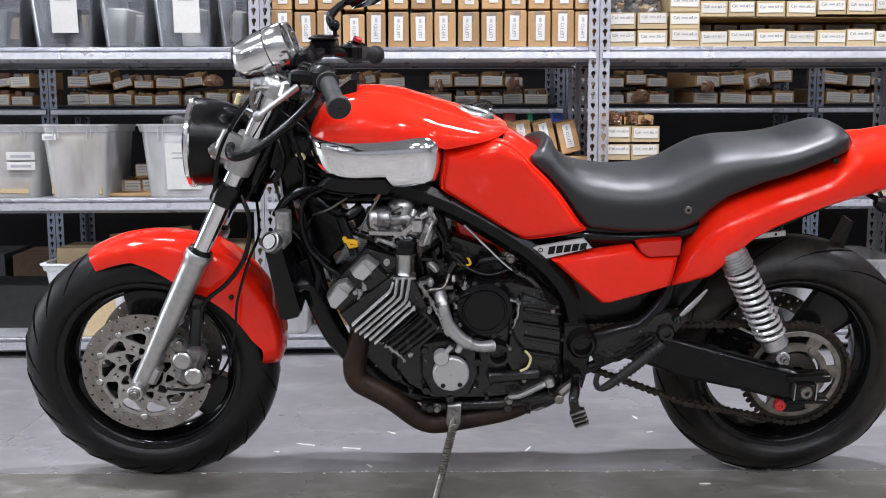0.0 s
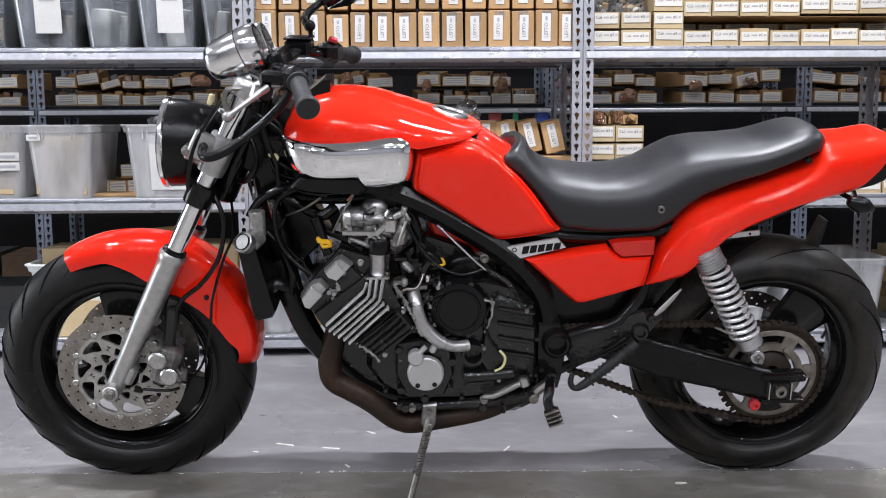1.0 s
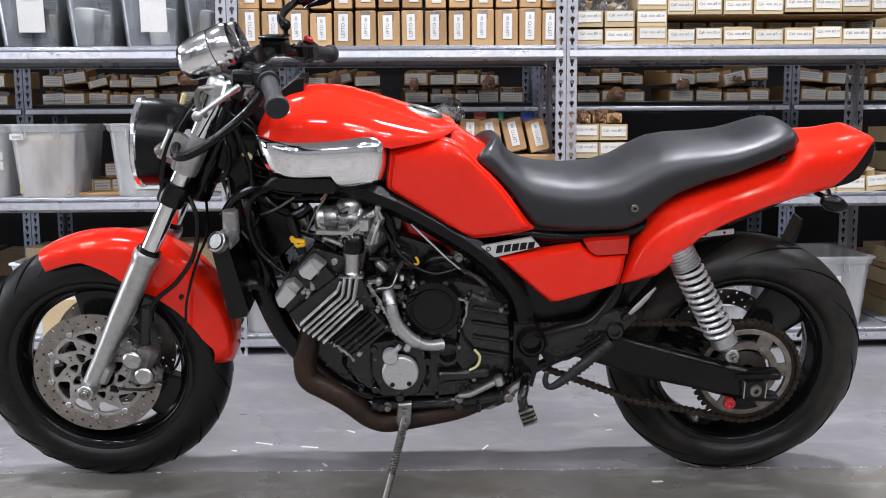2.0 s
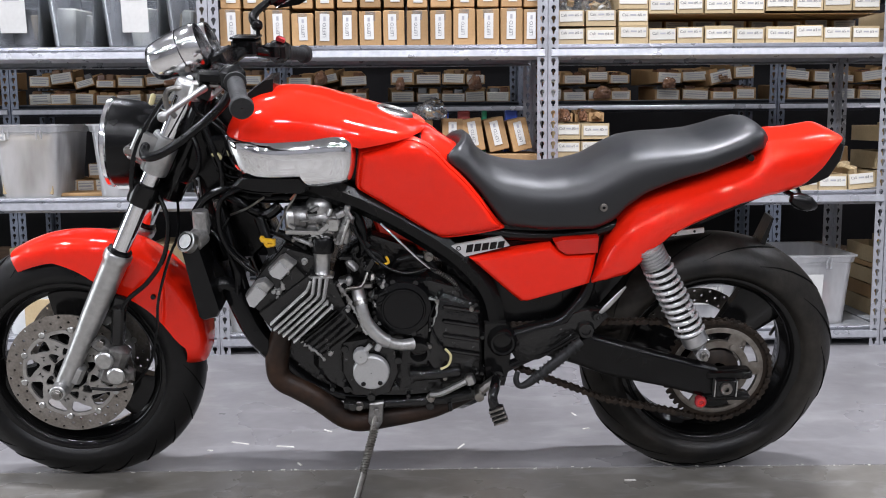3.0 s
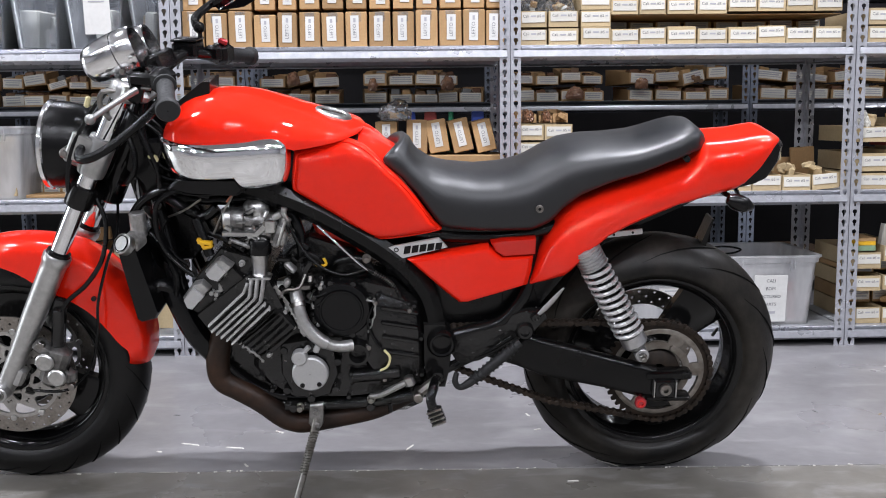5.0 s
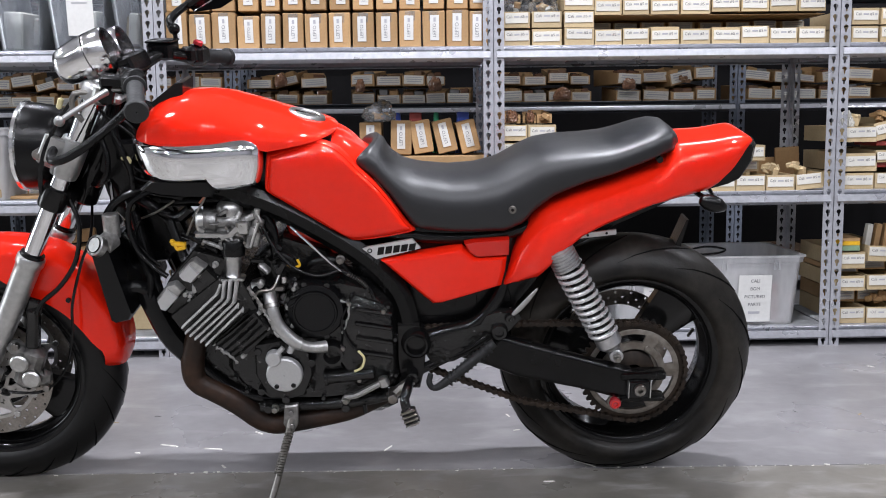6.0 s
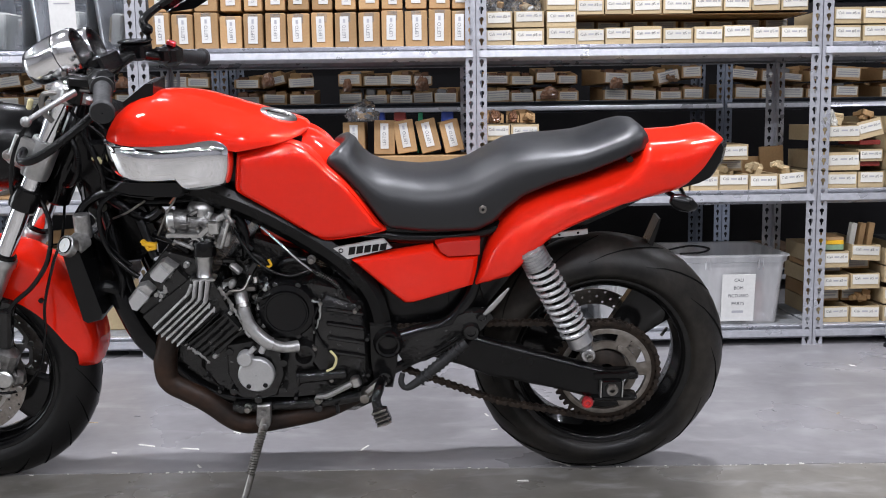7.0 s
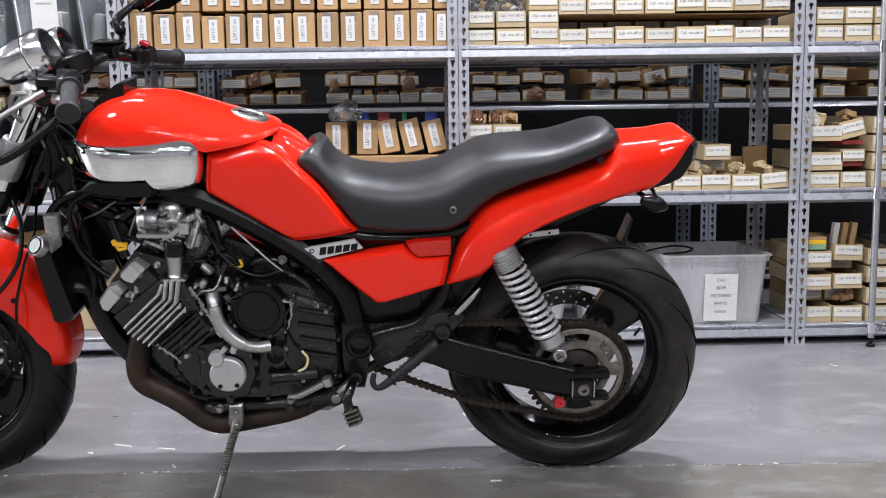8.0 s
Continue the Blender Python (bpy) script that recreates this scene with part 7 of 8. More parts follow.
# cylinders: the front bank leans forward
BLOCK = [(-0.060, 0.455), (-0.082, 0.490), (0.040, 0.585), (0.085, 0.575), (0.118, 0.500), (0.150, 0.455), (0.075, 0.385), (0.01, 0.41)]
bm = B()
prism(bm, BLOCK, -0.168, 0.168, 0.01, 0.97)
cylb = part("cylinder_block", bm, ENGINE_WORN, bike, "black cylinder block with bare-metal fins")
RIBS = (((-0.052, 0.470), (0.034, 0.550), (0.040, 0.569)), ((-0.046, 0.456), (0.043, 0.537), (0.049, 0.577)), ((-0.036, 0.449), (0.056, 0.534), (0.062, 0.577)), ((-0.026, 0.441), (0.067, 0.526), (0.076, 0.577)), ((-0.014, 0.434), (0.075, 0.520), None), ((-0.003, 0.426), (0.085, 0.510), None))
for a, b, c in RIBS:
    bm = B()
    pts = [V(a[0], -0.180, a[1]), V(b[0] - 0.010, -0.183, b[1] - 0.0085), V(b[0], -0.183, b[1])]
    if c:
        pts = pts[:2] + [V(b[0] - 0.003, -0.183, b[1] - 0.001), V(b[0] + 0.001, -0.183, b[1] + 0.006), V(c[0], -0.178, c[1])]
    sweep(bm, pts, 0.0030, 8, 4, flat=3.6)
    part("fin", bm, FINS, cylb, "bare aluminium fin")
for k in range(4):
    bm = B()
    sweep(bm, [V(0.010 + 0.012 * k, -0.176, 0.4265 - 0.0085 * k), V(0.052 + 0.011 * k, -0.181, 0.4610 - 0.0090 * k), V(0.096 + 0.009 * k, -0.181, 0.5020 - 0.0110 * k)], 0.0030, 8, 4, flat=3.0)
    part("painted_fin", bm, ENGINE_WORN, cylb, "black painted fin")
bm = B()
turned_block(bm, (0.078, -0.165, 0.445), (0.13, 0.03, 0.062), (0, -39, 0), 0.008)
part("cylinder_cover", bm, ENGINE_WORN, cylb, "smooth black cylinder cover")
bm = B()
prism(bm, [(-0.115, 0.505), (-0.085, 0.565), (-0.02, 0.640), (0.06, 0.615), (0.05, 0.585), (-0.075, 0.490)], -0.145, 0.145, 0.01, 0.95)
head = part("cylinder_head", bm, ENGINE_WORN, bike, "black cylinder head")
for pts, face, yy in (
        ([(-0.055, 0.591), (-0.028, 0.619), (-0.016, 0.624), (0.009, 0.605), (-0.024, 0.569), (-0.046, 0.577)], [(-0.051, 0.589), (-0.026, 0.615), (-0.007, 0.592), (-0.026, 0.572), (-0.044, 0.579)], -0.172),
        ([(-0.110, 0.529), (-0.082, 0.564), (-0.063, 0.569), (-0.046, 0.551), (-0.090, 0.501), (-0.102, 0.505)], [(-0.106, 0.527), (-0.083, 0.556), (-0.060, 0.535), (-0.089, 0.504), (-0.100, 0.508)], -0.166)):
    bm = B()
    prism(bm, pts, yy, yy + 0.05, 0.010, 0.86)
    cc = part("cam_cover", bm, ALU_DULL, head, "angular silver cam end cover")
    bm = B()
    prism(bm, face, yy - 0.006, yy + 0.01, 0.003, 0.93)
    part("cover_face", bm, COVER_ALU, cc, "bright flat cover face")
for pts, yy in (([(0.006, 0.600), (0.028, 0.574), (-0.014, 0.532), (-0.028, 0.562)], -0.160), ([(-0.048, 0.547), (-0.030, 0.525), (-0.068, 0.480), (-0.092, 0.496)], -0.154)):
    bm = B()
    prism(bm, pts, yy, yy + 0.05, 0.006, 0.92)
    part("cam_housing", bm, ENGINE, head, "glossy black cam housing")
random.seed(5)
place_bolts([V(-0.095 + 0.13 * k / 13 + random.uniform(-0.01, 0.01), -0.160, 0.505 + 0.085 * k / 13 + random.uniform(-0.02, 0.02)) for k in range(14)], 0.0055, ALU_DULL, head, "head_bolt", 0.02)
place_bolts([V(x, -0.158, z) for x, z in ((0.045, 0.40), (0.10, 0.445), (0.155, 0.485), (0.205, 0.55), (0.30, 0.555), (0.36, 0.54), (0.405, 0.50), (0.42, 0.42), (0.42, 0.33), (0.40, 0.285), (0.33, 0.28), (0.25, 0.275), (0.05, 0.33), (0.075, 0.295))], 0.0055, ENGINE, crank, "case_bolt", 0.03)
place_bolts([V(x, -0.162, z) for x, z in ((0.318, 0.51), (0.335, 0.32), (0.30, 0.40), (0.395, 0.49))], 0.0055, STEEL, crank, "case_bolt", 0.02)
place_bolts([V(x, -0.176, z) for x, z in ((0.012, 0.425), (0.118, 0.497), (0.135, 0.46), (0.075, 0.392), (0.05, 0.405))], 0.0055, ALU_DULL, cylb, "cylinder_bolt", 0.02)
# rear bank behind the carburettors
bm = B()
prism(bm, [(0.12, 0.50), (0.10, 0.60), (0.17, 0.655), (0.27, 0.62), (0.31, 0.55), (0.20, 0.52)], -0.10, 0.13, 0.012, 0.92)
part("rear_head", bm, ENGINE_WORN, bike, "black rear cylinder head")
for k in range(22):
    x, z = random.uniform(0.095, 0.19), random.uniform(0.495, 0.635)
    bm = B()
    turned_block(bm, (x, -0.130 + random.uniform(-0.02, 0.02), z), (random.uniform(0.012, 0.034), 0.02, random.uniform(0.008, 0.020)), (random.uniform(-30, 30), random.uniform(-60, 60), 0), 0.003)
    part("linkage_piece", bm, (ALU_DULL, ENGINE, ENGINE, STEEL)[k % 4], bike, "grimy throttle linkage piece")
bm = B()
lathe(bm, [(0.018, 0), (0.020, 0.006), (0.0165, 0.012), (0.0185, 0.045), (0.023, 0.055), (0.018, 0.058)], 24, (0.062, -0.150, 0.572), (0.05, 0.12, 1))
stub = part("intake_stub", bm, ALU, bike, "silver intake stub")
bm = B()
turned_block(bm, (0.063, -0.152, 0.574), (0.052, 0.034, 0.010), (0, 0, 0), 0.003)
part("stub_flange", bm, ALU, stub)
bm = B()
lathe(bm, [(0.024, 0), (0.026, 0.004), (0.026, 0.030), (0.024, 0.034)], 20, (0.065, -0.143, 0.624), (0.05, 0.12, 1), cap=True)
part("intake_boot", bm, PLASTIC, stub, "black rubber intake boot")

# carburettor
bm = B()
cyl(bm, (-0.012, -0.125, 0.700), (0.035, -0.125, 0.698), 0.025, seg=20)
cyl(bm, (0.030, -0.125, 0.698), (0.10, -0.125, 0.694), 0.019, seg=18)
block(bm, 0.02, 0.11, -0.140, -0.09, 0.655, 0.705, 0.006)
lathe(bm, [(0.001, 0.022), (0.018, 0.020), (0.026, 0.012), (0.029, 0.004), (0.029, -0.008)], 28, (0.058, -0.110, 0.722), (0, -0.1, 1))
cyl(bm, (0.110, -0.135, 0.645), (0.126, -0.135, 0.705), 0.013, seg=14)
cyl(bm, (0.118, -0.135, 0.70), (0.124, -0.135, 0.728), 0.007, seg=10)
turned_block(bm, (0.085, -0.142, 0.682), (0.03, 0.02, 0.034), (0, 15, 0), 0.005)
cyl(bm, (0.10, -0.15, 0.645), (0.118, -0.15, 0.69), 0.009, seg=10)
block(bm, -0.005, 0.03, -0.145, -0.10, 0.668, 0.684, 0.004)
cyl(bm, (0.045, -0.15, 0.648), (0.045, -0.12, 0.648), 0.012, seg=14)
cyl(bm, (0.075, -0.15, 0.655), (0.075, -0.12, 0.655), 0.009, seg=12)
sweep(bm, [(0.005, -0.15, 0.66), (0.03, -0.155, 0.652), (0.055, -0.152, 0.64), (0.085, -0.15, 0.632)], 0.005, 8)
cyl(bm, (0.10, -0.145, 0.708), (0.118, -0.145, 0.716), 0.008, seg=10)
carb = part("carburettor", bm, CARB, bike, "grimy silver carburettor")
bm = B()
turned_block(bm, (0.025, -0.152, 0.674), (0.075, 0.010, 0.012), (0, 2, 0), 0.002)
turned_block(bm, (0.072, -0.152, 0.682), (0.035, 0.010, 0.014), (0, -42, 0), 0.002)
turned_block(bm, (0.093, -0.153, 0.690), (0.024, 0.012, 0.030), (0, 0, 0), 0.003)
part("choke_bar", bm, ALU, carb, "bright throttle bracket")
place_bolts([V(random.uniform(0.0, 0.13), -0.158, random.uniform(0.645, 0.715)) for k in range(9)], 0.004, STEEL, carb, "carburettor_screw", 0.03)
for k in range(16):
    x, z = random.uniform(0.0, 0.135), random.uniform(0.640, 0.728)
    bm = B()
    if k % 3:
        d = V(random.uniform(-1, 1), random.uniform(-0.6, 0.2), random.uniform(-1, 1)).normalized() * random.uniform(0.006, 0.014)
        cyl(bm, V(x, -0.152, z) - d, V(x, -0.152, z) + d, random.uniform(0.003, 0.006), seg=10)
    else:
        turned_block(bm, (x, -0.150, z), (random.uniform(0.012, 0.026), 0.012, random.uniform(0.005, 0.010)), (0, random.uniform(-60, 60), 0), 0.0015)
    part("carburettor_fitting", bm, (CARB, PLASTIC, ALU)[k % 3], carb, ("grimy alloy fitting", "black fitting", "bright alloy fitting")[k % 3])
bm = B()
cyl(bm, (0.108, -0.160, 0.648), (0.128, -0.160, 0.704), 0.0035, seg=10)
part("idle_screw", bm, ALU, carb, "bright idle screw")
bm = B()
lathe(bm, [(0.010, 0.0), (0.024, 0.001), (0.027, 0.004), (0.027, 0.016), (0.022, 0.020)], 28, (-0.016, -0.128, 0.700), (1, 0.25, 0), cap=True)
part("carburettor_mouth", bm, ALU, carb, "pale alloy mouth")
for y in (0.02, 0.11):
    ob = new("carburettor", carb.data)
    ob.parent = bike
    ob.matrix_basis = pose(0, y + 0.06, 0)

# airbox and wiring in the dark under the tank
bm = B()
block(bm, -0.12, 0.30, -0.085, 0.085, 0.745, 0.872, 0.015)
part("airbox", bm, PLASTIC, bike, "black airbox under the tank")
bm = B()
prism(bm, [(-0.10, 0.80), (0.03, 0.798), (0.045, 0.778), (0.03, 0.762), (-0.08, 0.770), (-0.12, 0.782)], -0.165, -0.11, 0.006, 0.9)
part("scoop_underside", bm, PLASTIC, bike, "black plastic underside of the scoop")
bm = B()
prism(bm, [(0.60, 0.50), (0.66, 0.60), (0.78, 0.67), (0.86, 0.68), (0.80, 0.60), (0.745, 0.53), (0.675, 0.44), (0.61, 0.44)], -0.085, 0.085, 0.005, 0.95)
part("inner_fender", bm, PLASTIC, bike, "black inner fender ahead of the rear wheel")
bm = B()
block(bm, 0.33, 0.62, -0.09, 0.09, 0.44, 0.64, 0.012)
part("battery_box", bm, PLASTIC, bike, "black battery box")
bm = B()
block(bm, 0.30, 0.66, -0.105, 0.105, 0.645, 0.70, 0.012)
part("seat_pan", bm, PLASTIC, bike, "black plastic seat pan")
bm = B()
prism(bm, [(0.165, 0.70), (0.21, 0.69), (0.29, 0.63), (0.305, 0.60), (0.26, 0.60), (0.19, 0.63)], -0.075, -0.03, 0.008, 0.85)
part("inner_panel", bm, RED, bike, "red painted inner panel behind the frame")
for name, pts, r, m, lab in (
    ("hose", [(-0.09, -0.12, 0.775), (-0.150, -0.13, 0.745), (-0.160, -0.135, 0.69), (-0.145, -0.138, 0.635), (-0.11, -0.14, 0.595), (-0.085, -0.14, 0.575)], 0.006, PLASTIC, "thin black hose"),
    ("hose", [(-0.152, -0.10, 0.545), (-0.135, -0.11, 0.50), (-0.10, -0.115, 0.42), (-0.06, -0.10, 0.36)], 0.024, PLASTIC, "thick black coolant hose"),
    ("hose", [(-0.195, -0.12, 0.53), (-0.165, -0.125, 0.548), (-0.14, -0.11, 0.53)], 0.016, PLASTIC, "black radiator hose"),
    ("hose", [(-0.22, -0.11, 0.70), (-0.19, -0.10, 0.74), (-0.13, -0.09, 0.76), (-0.05, -0.08, 0.74)], 0.010, PLASTIC, "black hose under the tank"),
    ("spark_lead", [(-0.075, -0.12, 0.70), (-0.06, -0.13, 0.66), (-0.045, -0.14, 0.62)], 0.011, PLASTIC, "black spark plug lead"),
    ("wire", [(0.02, -0.13, 0.785), (0.012, -0.14, 0.755), (-0.01, -0.14, 0.72), (-0.035, -0.135, 0.67)], 0.0025, STEEL, "thin grey wire"),
    ("wire", [(0.022, -0.132, 0.785), (0.016, -0.142, 0.765), (0.0, -0.142, 0.745)], 0.002, COPPER, "thin copper-red wire"),
    ("wire", [(0.12, -0.12, 0.70), (0.16, -0.135, 0.63), (0.20, -0.14, 0.59), (0.25, -0.14, 0.572), (0.30, -0.14, 0.585)], 0.004, PLASTIC, "black looping cable"),
    ("rod", [(0.195, -0.145, 0.69), (0.24, -0.148, 0.645), (0.285, -0.148, 0.60), (0.315, -0.146, 0.575)], 0.003, CHROME, "bright steel cable end"),
    ("cable", [(0.30, -0.145, 0.587), (0.330, -0.148, 0.571), (0.352, -0.149, 0.556), (0.368, -0.150, 0.537), (0.374, -0.148, 0.520)], 0.0048, PLASTIC, "black clutch cable sleeve"),
    ("hose", [(-0.05, -0.11, 0.665), (-0.01, -0.125, 0.655), (0.03, -0.13, 0.63)], 0.009, PLASTIC, "black rubber hose"),
    ("hose", [(0.13, -0.11, 0.72), (0.15, -0.11, 0.67), (0.155, -0.11, 0.61)], 0.012, PLASTIC, "black breather hose"),
    ("hose", [(-0.10, -0.07, 0.73), (0.0, -0.09, 0.735), (0.09, -0.09, 0.745)], 0.011, PLASTIC, "black hose under the tank"),
    ("hose", [(-0.185, -0.09, 0.66), (-0.15, -0.11, 0.62), (-0.13, -0.12, 0.57), (-0.135, -0.12, 0.52)], 0.009, PLASTIC, "black hose beside the radiator"),
    ("hose", [(-0.16, -0.06, 0.74), (-0.10, -0.09, 0.715), (-0.06, -0.10, 0.70), (-0.03, -0.10, 0.72)], 0.013, PLASTIC, "black rubber hose"),
    ("wire", [(-0.16, -0.08, 0.77), (-0.11, -0.12, 0.762), (-0.05, -0.13, 0.757), (0.04, -0.13, 0.765)], 0.003, PLASTIC, "thin black wire"),
    ("wire", [(-0.14, -0.10, 0.70), (-0.10, -0.12, 0.72), (-0.06, -0.12, 0.745)], 0.0025, STEEL, "thin grey wire"),
    ("spark_lead", [(0.14, -0.10, 0.60), (0.17, -0.13, 0.62), (0.20, -0.13, 0.60), (0.205, -0.12, 0.57)], 0.006, PLASTIC, "black spark plug lead"),
    ("hose", [(0.21, -0.11, 0.57), (0.24, -0.125, 0.60), (0.29, -0.12, 0.60), (0.32, -0.11, 0.56)], 0.009, PLASTIC, "black breather hose"),
    ("wire", [(0.33, -0.15, 0.53), (0.30, -0.16, 0.47), (0.315, -0.16, 0.42), (0.33, -0.16, 0.40)], 0.003, PLASTIC, "thin black wire"),
    ("wire", [(0.10, -0.16, 0.52), (0.12, -0.165, 0.545), (0.15, -0.16, 0.55), (0.165, -0.14, 0.58)], 0.004, STEEL, "grey wire"),
    ("wire", [(-0.10, -0.135, 0.60), (-0.13, -0.13, 0.625), (-0.155, -0.12, 0.66), (-0.14, -0.12, 0.70)], 0.004, PLASTIC, "black wire"),
):
    bm = B()
    sweep(bm, pts, r, 9)
    part(name, bm, m, bike, lab)
bm = B()
for dx, dz, sx, sz, ro in ((0, 0, 0.030, 0.009, 8), (0.006, -0.010, 0.022, 0.008, -12), (-0.012, 0.006, 0.010, 0.008, 25), (0.014, -0.003, 0.006, 0.014, 5), (-0.004, -0.006, 0.008, 0.012, -20)):
    turned_block(bm, (-0.054 + dx, -0.145, 0.653 + dz), (sx, 0.014, sz), (0, ro, 0), 0.002)
part("wiring_plug", bm, YELLOW, bike, "bright yellow wiring plug")
bm = B()
sweep(bm, [(0.335, -0.160, 0.395), (0.348, -0.162, 0.378), (0.342, -0.162, 0.355), (0.325, -0.162, 0.345)], 0.003, 6)
part("wire", bm, CREAM, bike, "short pale yellow wire")
bm = B()
sweep(bm, [(0.18, -0.135, 0.60), (0.195, -0.137, 0.592), (0.21, -0.137, 0.596), (0.205, -0.137, 0.61)], 0.003, 6)
part("wire", bm, YELLOW, bike, "short yellow wire")
place_bolts([V(0.30, -0.142, 0.605), V(-0.175, -0.075, 0.715)], 0.0075, STEEL, bike, "frame_bolt", 0.02)

for k in range(14):
    p = spline([(0.318, -0.147, 0.578), (0.340, -0.149, 0.565), (0.358, -0.150, 0.549), (0.371, -0.150, 0.528)], 5)[k]
    bm = B()
    lathe(bm, [(0.0046, -0.0012), (0.0060, 0), (0.0046, 0.0012)], 10, p, (0.8, 0, -0.6))
    part("cable_guard_ring", bm, STEEL, bike, "ring of the wound cable guard")
# added black plate: stands in for the dark gap between radiator and engine
bm = B()
prism(bm, [(-0.215, 0.70), (-0.10, 0.745), (-0.055, 0.63), (-0.11, 0.575), (-0.18, 0.565)], -0.03, 0.06, 0.006, 0.93)
part("gap_plate", bm, PLASTIC, bike, "black plate added to darken the gap between radiator and engine")
# bare metal along the cylinder's foot and the case edges
for pts, r in (([(0.100, -0.186, 0.565), (0.112, -0.187, 0.548), (0.122, -0.188, 0.528), (0.132, -0.187, 0.508), (0.141, -0.187, 0.488), (0.150, -0.187, 0.466), (0.160, -0.186, 0.446)], 0.0046), ([(0.020, -0.182, 0.421), (0.034, -0.184, 0.411), (0.050, -0.183, 0.396), (0.064, -0.181, 0.380)], 0.0040), ([(0.300, -0.158, 0.520), (0.318, -0.160, 0.505), (0.312, -0.160, 0.470), (0.300, -0.160, 0.44)], 0.0028)):
    bm = B()
    line = spline(pts, 5)
    rings = random.Random(len(pts))
    sweep(bm, [p + V(rings.uniform(-1, 1), 0, rings.uniform(-1, 1)) * 0.0022 for p in line], r, 7, 0, radii=[r * rings.uniform(0.35, 1.25) for _ in line])
    part("worn_edge", bm, ALU_DULL, crank, "worn bare-metal edge", 50)

# radiator
bm = B()
prism(bm, [(-0.241, 0.640), (-0.203, 0.652), (-0.166, 0.494), (-0.174, 0.479), (-0.205, 0.471), (-0.214, 0.478)], -0.165, 0.165, 0.010, 0.93)
rad = part("radiator", bm, PLASTIC, bike, "black radiator with silver filler cap")
bm = B()
cd = V(-0.45, -0.75, 0.5)
lathe(bm, [(0.001, 0.010), (0.016, 0.010), (0.018, 0.006), (0.0205, 0.006), (0.0215, 0.010), (0.0235, 0.008), (0.0235, -0.008)], 32, (-0.222, -0.172, 0.660), cd)
part("filler_cap", bm, ALU, rad, "round silver radiator cap")
bm = B()
lathe(bm, [(0.0165, 0.0108), (0.018, 0.0108), (0.018, 0.008), (0.0165, 0.008)], 32, (-0.222, -0.172, 0.660), cd, closed=True)
part("cap_groove", bm, PLASTIC, rad)
bm = B()
cyl(bm, (-0.20, -0.13, 0.665), (-0.20, -0.13, 0.72), 0.018, seg=16)
cyl(bm, (-0.215, -0.16, 0.655), (-0.20, -0.13, 0.665), 0.022, seg=18)
part("filler_neck", bm, ALU_DULL, rad, "grimy silver filler neck")
bm = B()
sweep(bm, [(-0.215, -0.06, 0.775), (-0.205, -0.085, 0.72), (-0.195, -0.10, 0.665)], 0.006, 8)
part("chrome_rod", bm, CHROME, bike, "bright steel stay")

# exhaust
for s in (-1, 1):
    bm = B()
    sweep(bm, [(-0.030, s * 0.115, 0.455), (-0.042, s * 0.115, 0.41), (-0.054, s * 0.112, 0.362), (-0.054, s * 0.11, 0.318), (-0.041, s * 0.11, 0.296), (-0.014, s * 0.11, 0.280), (0.022, s * 0.11, 0.258), (0.052, s * 0.11, 0.236), (0.086, s * 0.11, 0.206), (0.112, s * 0.11, 0.193), (0.142, s * 0.11, 0.190), (0.217, s * 0.11, 0.203), (0.298, s * 0.11, 0.220), (0.352, s * 0.105, 0.240), (0.42, s * 0.09, 0.268)], 0.027, 16, radii=[0.022, 0.026, 0.028, 0.028, 0.028, 0.028, 0.028, 0.028, 0.027, 0.027, 0.027, 0.027, 0.026, 0.025, 0.024])
    part("exhaust_pipe", bm, RUST, bike, "rust-brown exhaust pipe")
bm = B()
block(bm, 0.11, 0.42, -0.098, 0.10, 0.200, 0.262, 0.02)
part("exhaust_collector", bm, ENGINE, bike, "dark exhaust collector box")
bm = B()
sweep(bm, [(0.10, -0.13, 0.243), (0.2, -0.135, 0.248), (0.32, -0.135, 0.255), (0.43, -0.13, 0.275)], 0.014, 10)
for x in (0.12, 0.30):
    cyl(bm, (x, -0.155, 0.246), (x, -0.12, 0.246), 0.010, seg=8)
part("stand_rail", bm, ENGINE, bike, "black frame rail")
bm = B()
prism(bm, [(-0.050, 0.43), (0.04, 0.40), (0.12, 0.30), (0.11, 0.225), (0.075, 0.245), (-0.005, 0.295), (-0.048, 0.36)], -0.095, 0.095, 0.008, 0.95)
part("oil_cooler", bm, ENGINE_WORN, bike, "grimy black oil filter housing")

# side stand, pegs, levers
bm = B()
prism(bm, [(0.160, 0.262), (0.192, 0.265), (0.190, 0.215), (0.172, 0.185), (0.155, 0.215)], -0.168, -0.150, 0.003, 0.9)
for cz in (0.245, 0.212):
    cyl(bm, (0.175, -0.175, cz), (0.175, -0.145, cz), 0.007, seg=8)
part("stand_bracket", bm, CALIPER, bike, "worn steel stand bracket")
foot = V(0.128, -0.246, 0.048)
bm = B()
sweep(bm, [(0.174, -0.16, 0.23), (0.155, -0.20, 0.145), (0.128, -0.245, 0.056)], 0.0078, 10, 3)
turned_block(bm, tuple(foot + V(-0.01, -0.004, 0.004)), (0.06, 0.03, 0.008), (-11, 0, 10), 0.002)
stand = part("side_stand", bm, STEEL, bike, "worn steel side stand with coil spring")
bm = B()
pts = []
a, b = V(0.172, -0.172, 0.205), V(0.143, -0.226, 0.115)
d = (b - a).normalized()
s1 = d.cross(V(1, 0, 0)).normalized()
s2 = d.cross(s1)
for k in range(18 * 10 + 1):
    an = 2 * math.pi * k / 10
    pts.append(a + (b - a) * (k / 180) + s1 * 0.009 * math.cos(an) + s2 * 0.009 * math.sin(an))
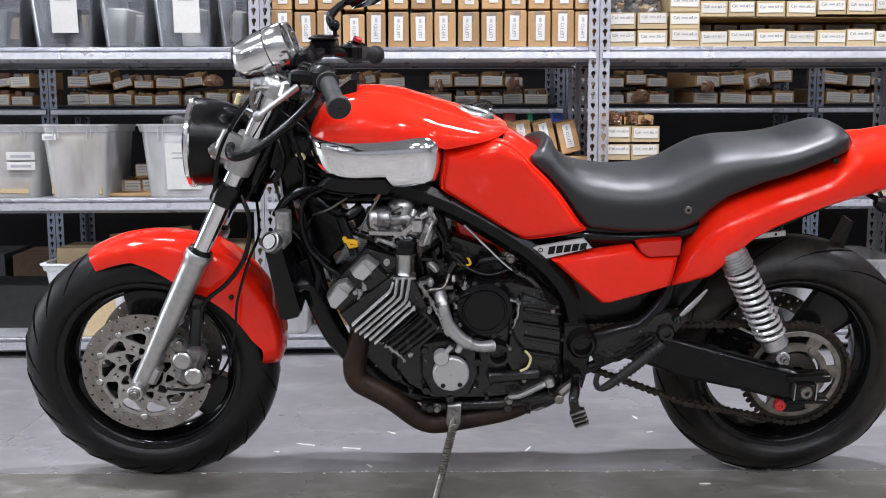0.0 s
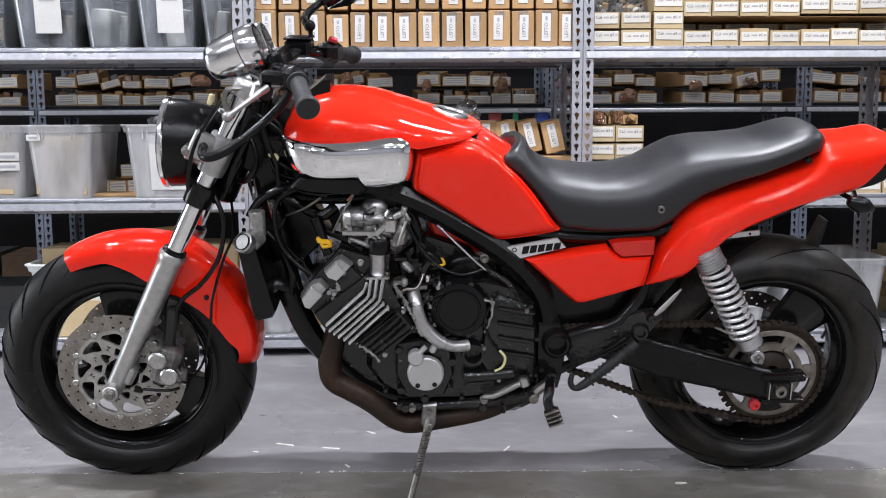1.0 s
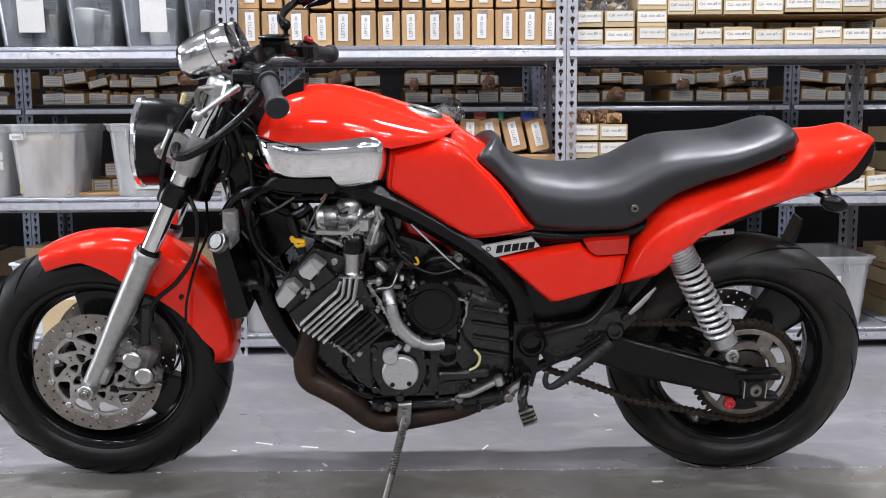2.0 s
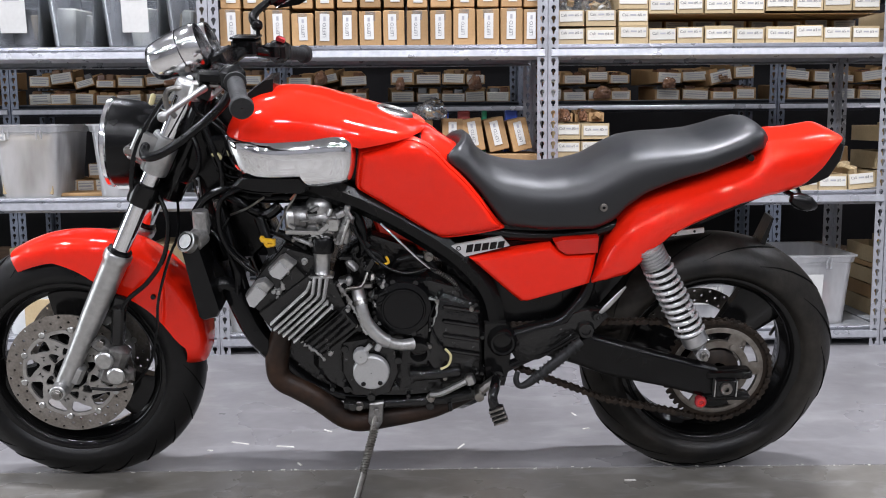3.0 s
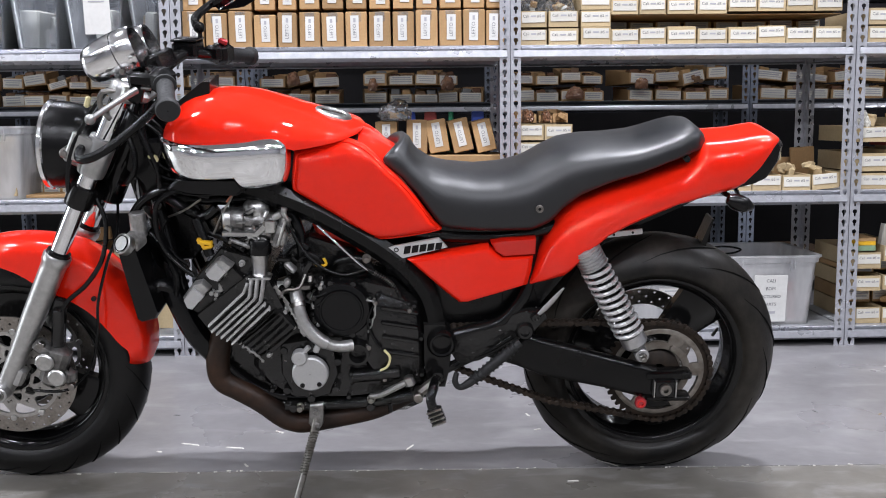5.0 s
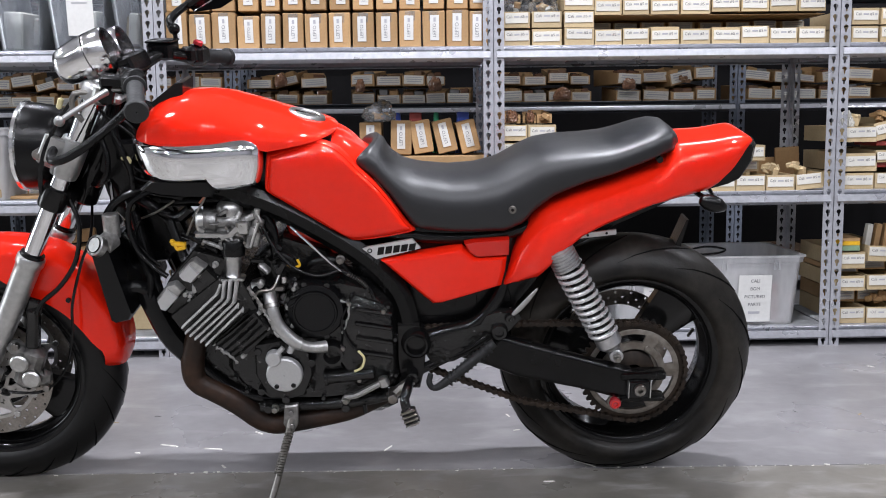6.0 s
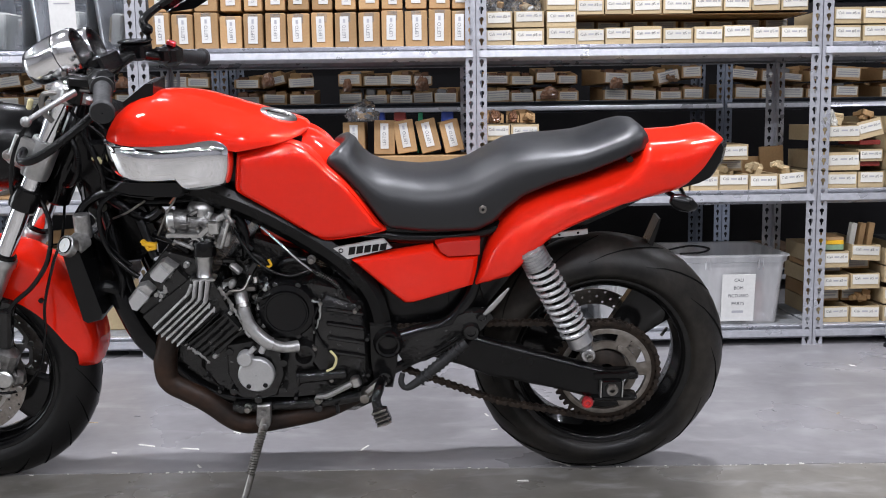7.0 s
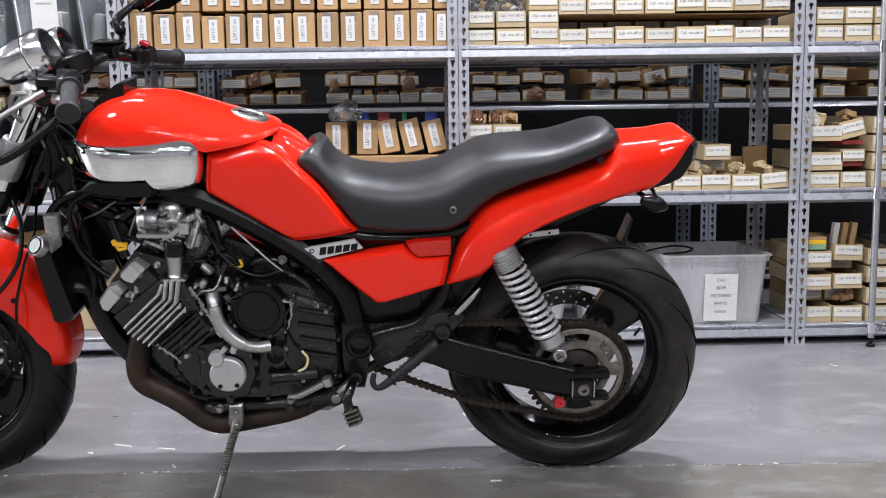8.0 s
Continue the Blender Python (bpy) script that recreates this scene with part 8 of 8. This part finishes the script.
sweep(bm, pts, 0.0021, 5, 0)
part("stand_spring", bm, STEEL, stand, "steel coil spring")
bm = B()
sweep(bm, [(0.452, -0.16, 0.320), (0.446, -0.205, 0.318), (0.440, -0.226, 0.302), (0.447, -0.232, 0.272)], 0.011, 10, 4, radii=[0.010, 0.012, 0.011, 0.012])
peg = part("foot_peg", bm, ENGINE, bike, "folded worn black foot peg")
bm = B()
turned_block(bm, (0.453, -0.234, 0.266), (0.034, 0.026, 0.044), (0, -20, 0), 0.006)
part("peg_tread", bm, ENGINE_WORN, peg, "worn metal peg tread")
for k in range(4):
    bm = B()
    turned_block(bm, (0.446 + 0.004 * k, -0.249, 0.283 - 0.010 * k), (0.034, 0.006, 0.004), (0, -20, 0), 0.001)
    part("tread_rib", bm, STEEL, peg)
bm = B()
cyl(bm, (0.412, -0.20, 0.290), (0.412, -0.15, 0.290), 0.011, seg=12)
sweep(bm, [(0.412, -0.175, 0.290), (0.43, -0.17, 0.305), (0.457, -0.16, 0.320)], 0.012, 8, 3)
part("peg_mount", bm, STEEL, bike, "worn steel peg mount")
bm = B()
pts = [(0.500, -0.18, 0.345), (0.496, -0.184, 0.325), (0.506, -0.185, 0.311), (0.530, -0.184, 0.322), (0.585, -0.178, 0.365), (0.645, -0.165, 0.412)]
sweep(bm, pts, 0.008, 10, 4, radii=[0.006, 0.007, 0.007, 0.010, 0.0125, 0.011])
pp = part("passenger_peg", bm, GRIP, bike, "folded ribbed rubber passenger peg")
for k in range(11):
    f = k / 10
    p = V(0.540, -0.184, 0.329) * (1 - f) + V(0.632, -0.169, 0.402) * f
    bm = B()
    lathe(bm, [(0.010, -0.0026), (0.0145, -0.0018), (0.0145, 0.0018), (0.010, 0.0026)], 14, p, (0.9, 0.12, 0.68))
    part("rubber_rib", bm, GRIP, pp)
bm = B()
sweep(bm, [(0.300, -0.165, 0.283), (0.325, -0.168, 0.287), (0.365, -0.17, 0.308), (0.390, -0.17, 0.322)], 0.007, 8, radii=[0.006, 0.008, 0.008, 0.007])
turned_block(bm, (0.392, -0.17, 0.322), (0.022, 0.022, 0.026), (0, -20, 0), 0.004)
part("shift_linkage", bm, ALU, bike, "silver gear shift linkage")
place_bolts([V(0.302, -0.165, 0.268), V(0.135, -0.160, 0.246)], 0.0075, STEEL, bike, "rail_bolt", 0.02)
bm = B()
cyl(bm, (0.345, -0.165, 0.262), (0.347, -0.165, 0.240), 0.005, seg=8)
part("drain_tube", bm, PLASTIC, bike)

random.seed(21)
for k in range(26):
    x = random.uniform(0.095, 0.20)
    z = random.uniform(0.44, 0.56)
    bm = B()
    if k % 4 == 0:
        turned_block(bm, (x, -0.155, z), (random.uniform(0.014, 0.03), 0.02, random.uniform(0.006, 0.012)), (random.uniform(-30, 30), random.uniform(-70, 70), 0), 0.003)
    else:
        lathe(bm, [(0.001, -0.008), (0.004, -0.008), (0.0055, -0.006), (0.006, 0.0), (0.008, 0.002), (0.008, 0.016)], 10, (x, -0.152, z), (random.uniform(-0.2, 0.2), 1, random.uniform(-0.2, 0.2)))
    part("engine_lug", bm, (ENGINE_WORN, ALU_DULL, ENGINE_WORN, ENGINE)[k % 4], crank, "grimy lug on the engine")
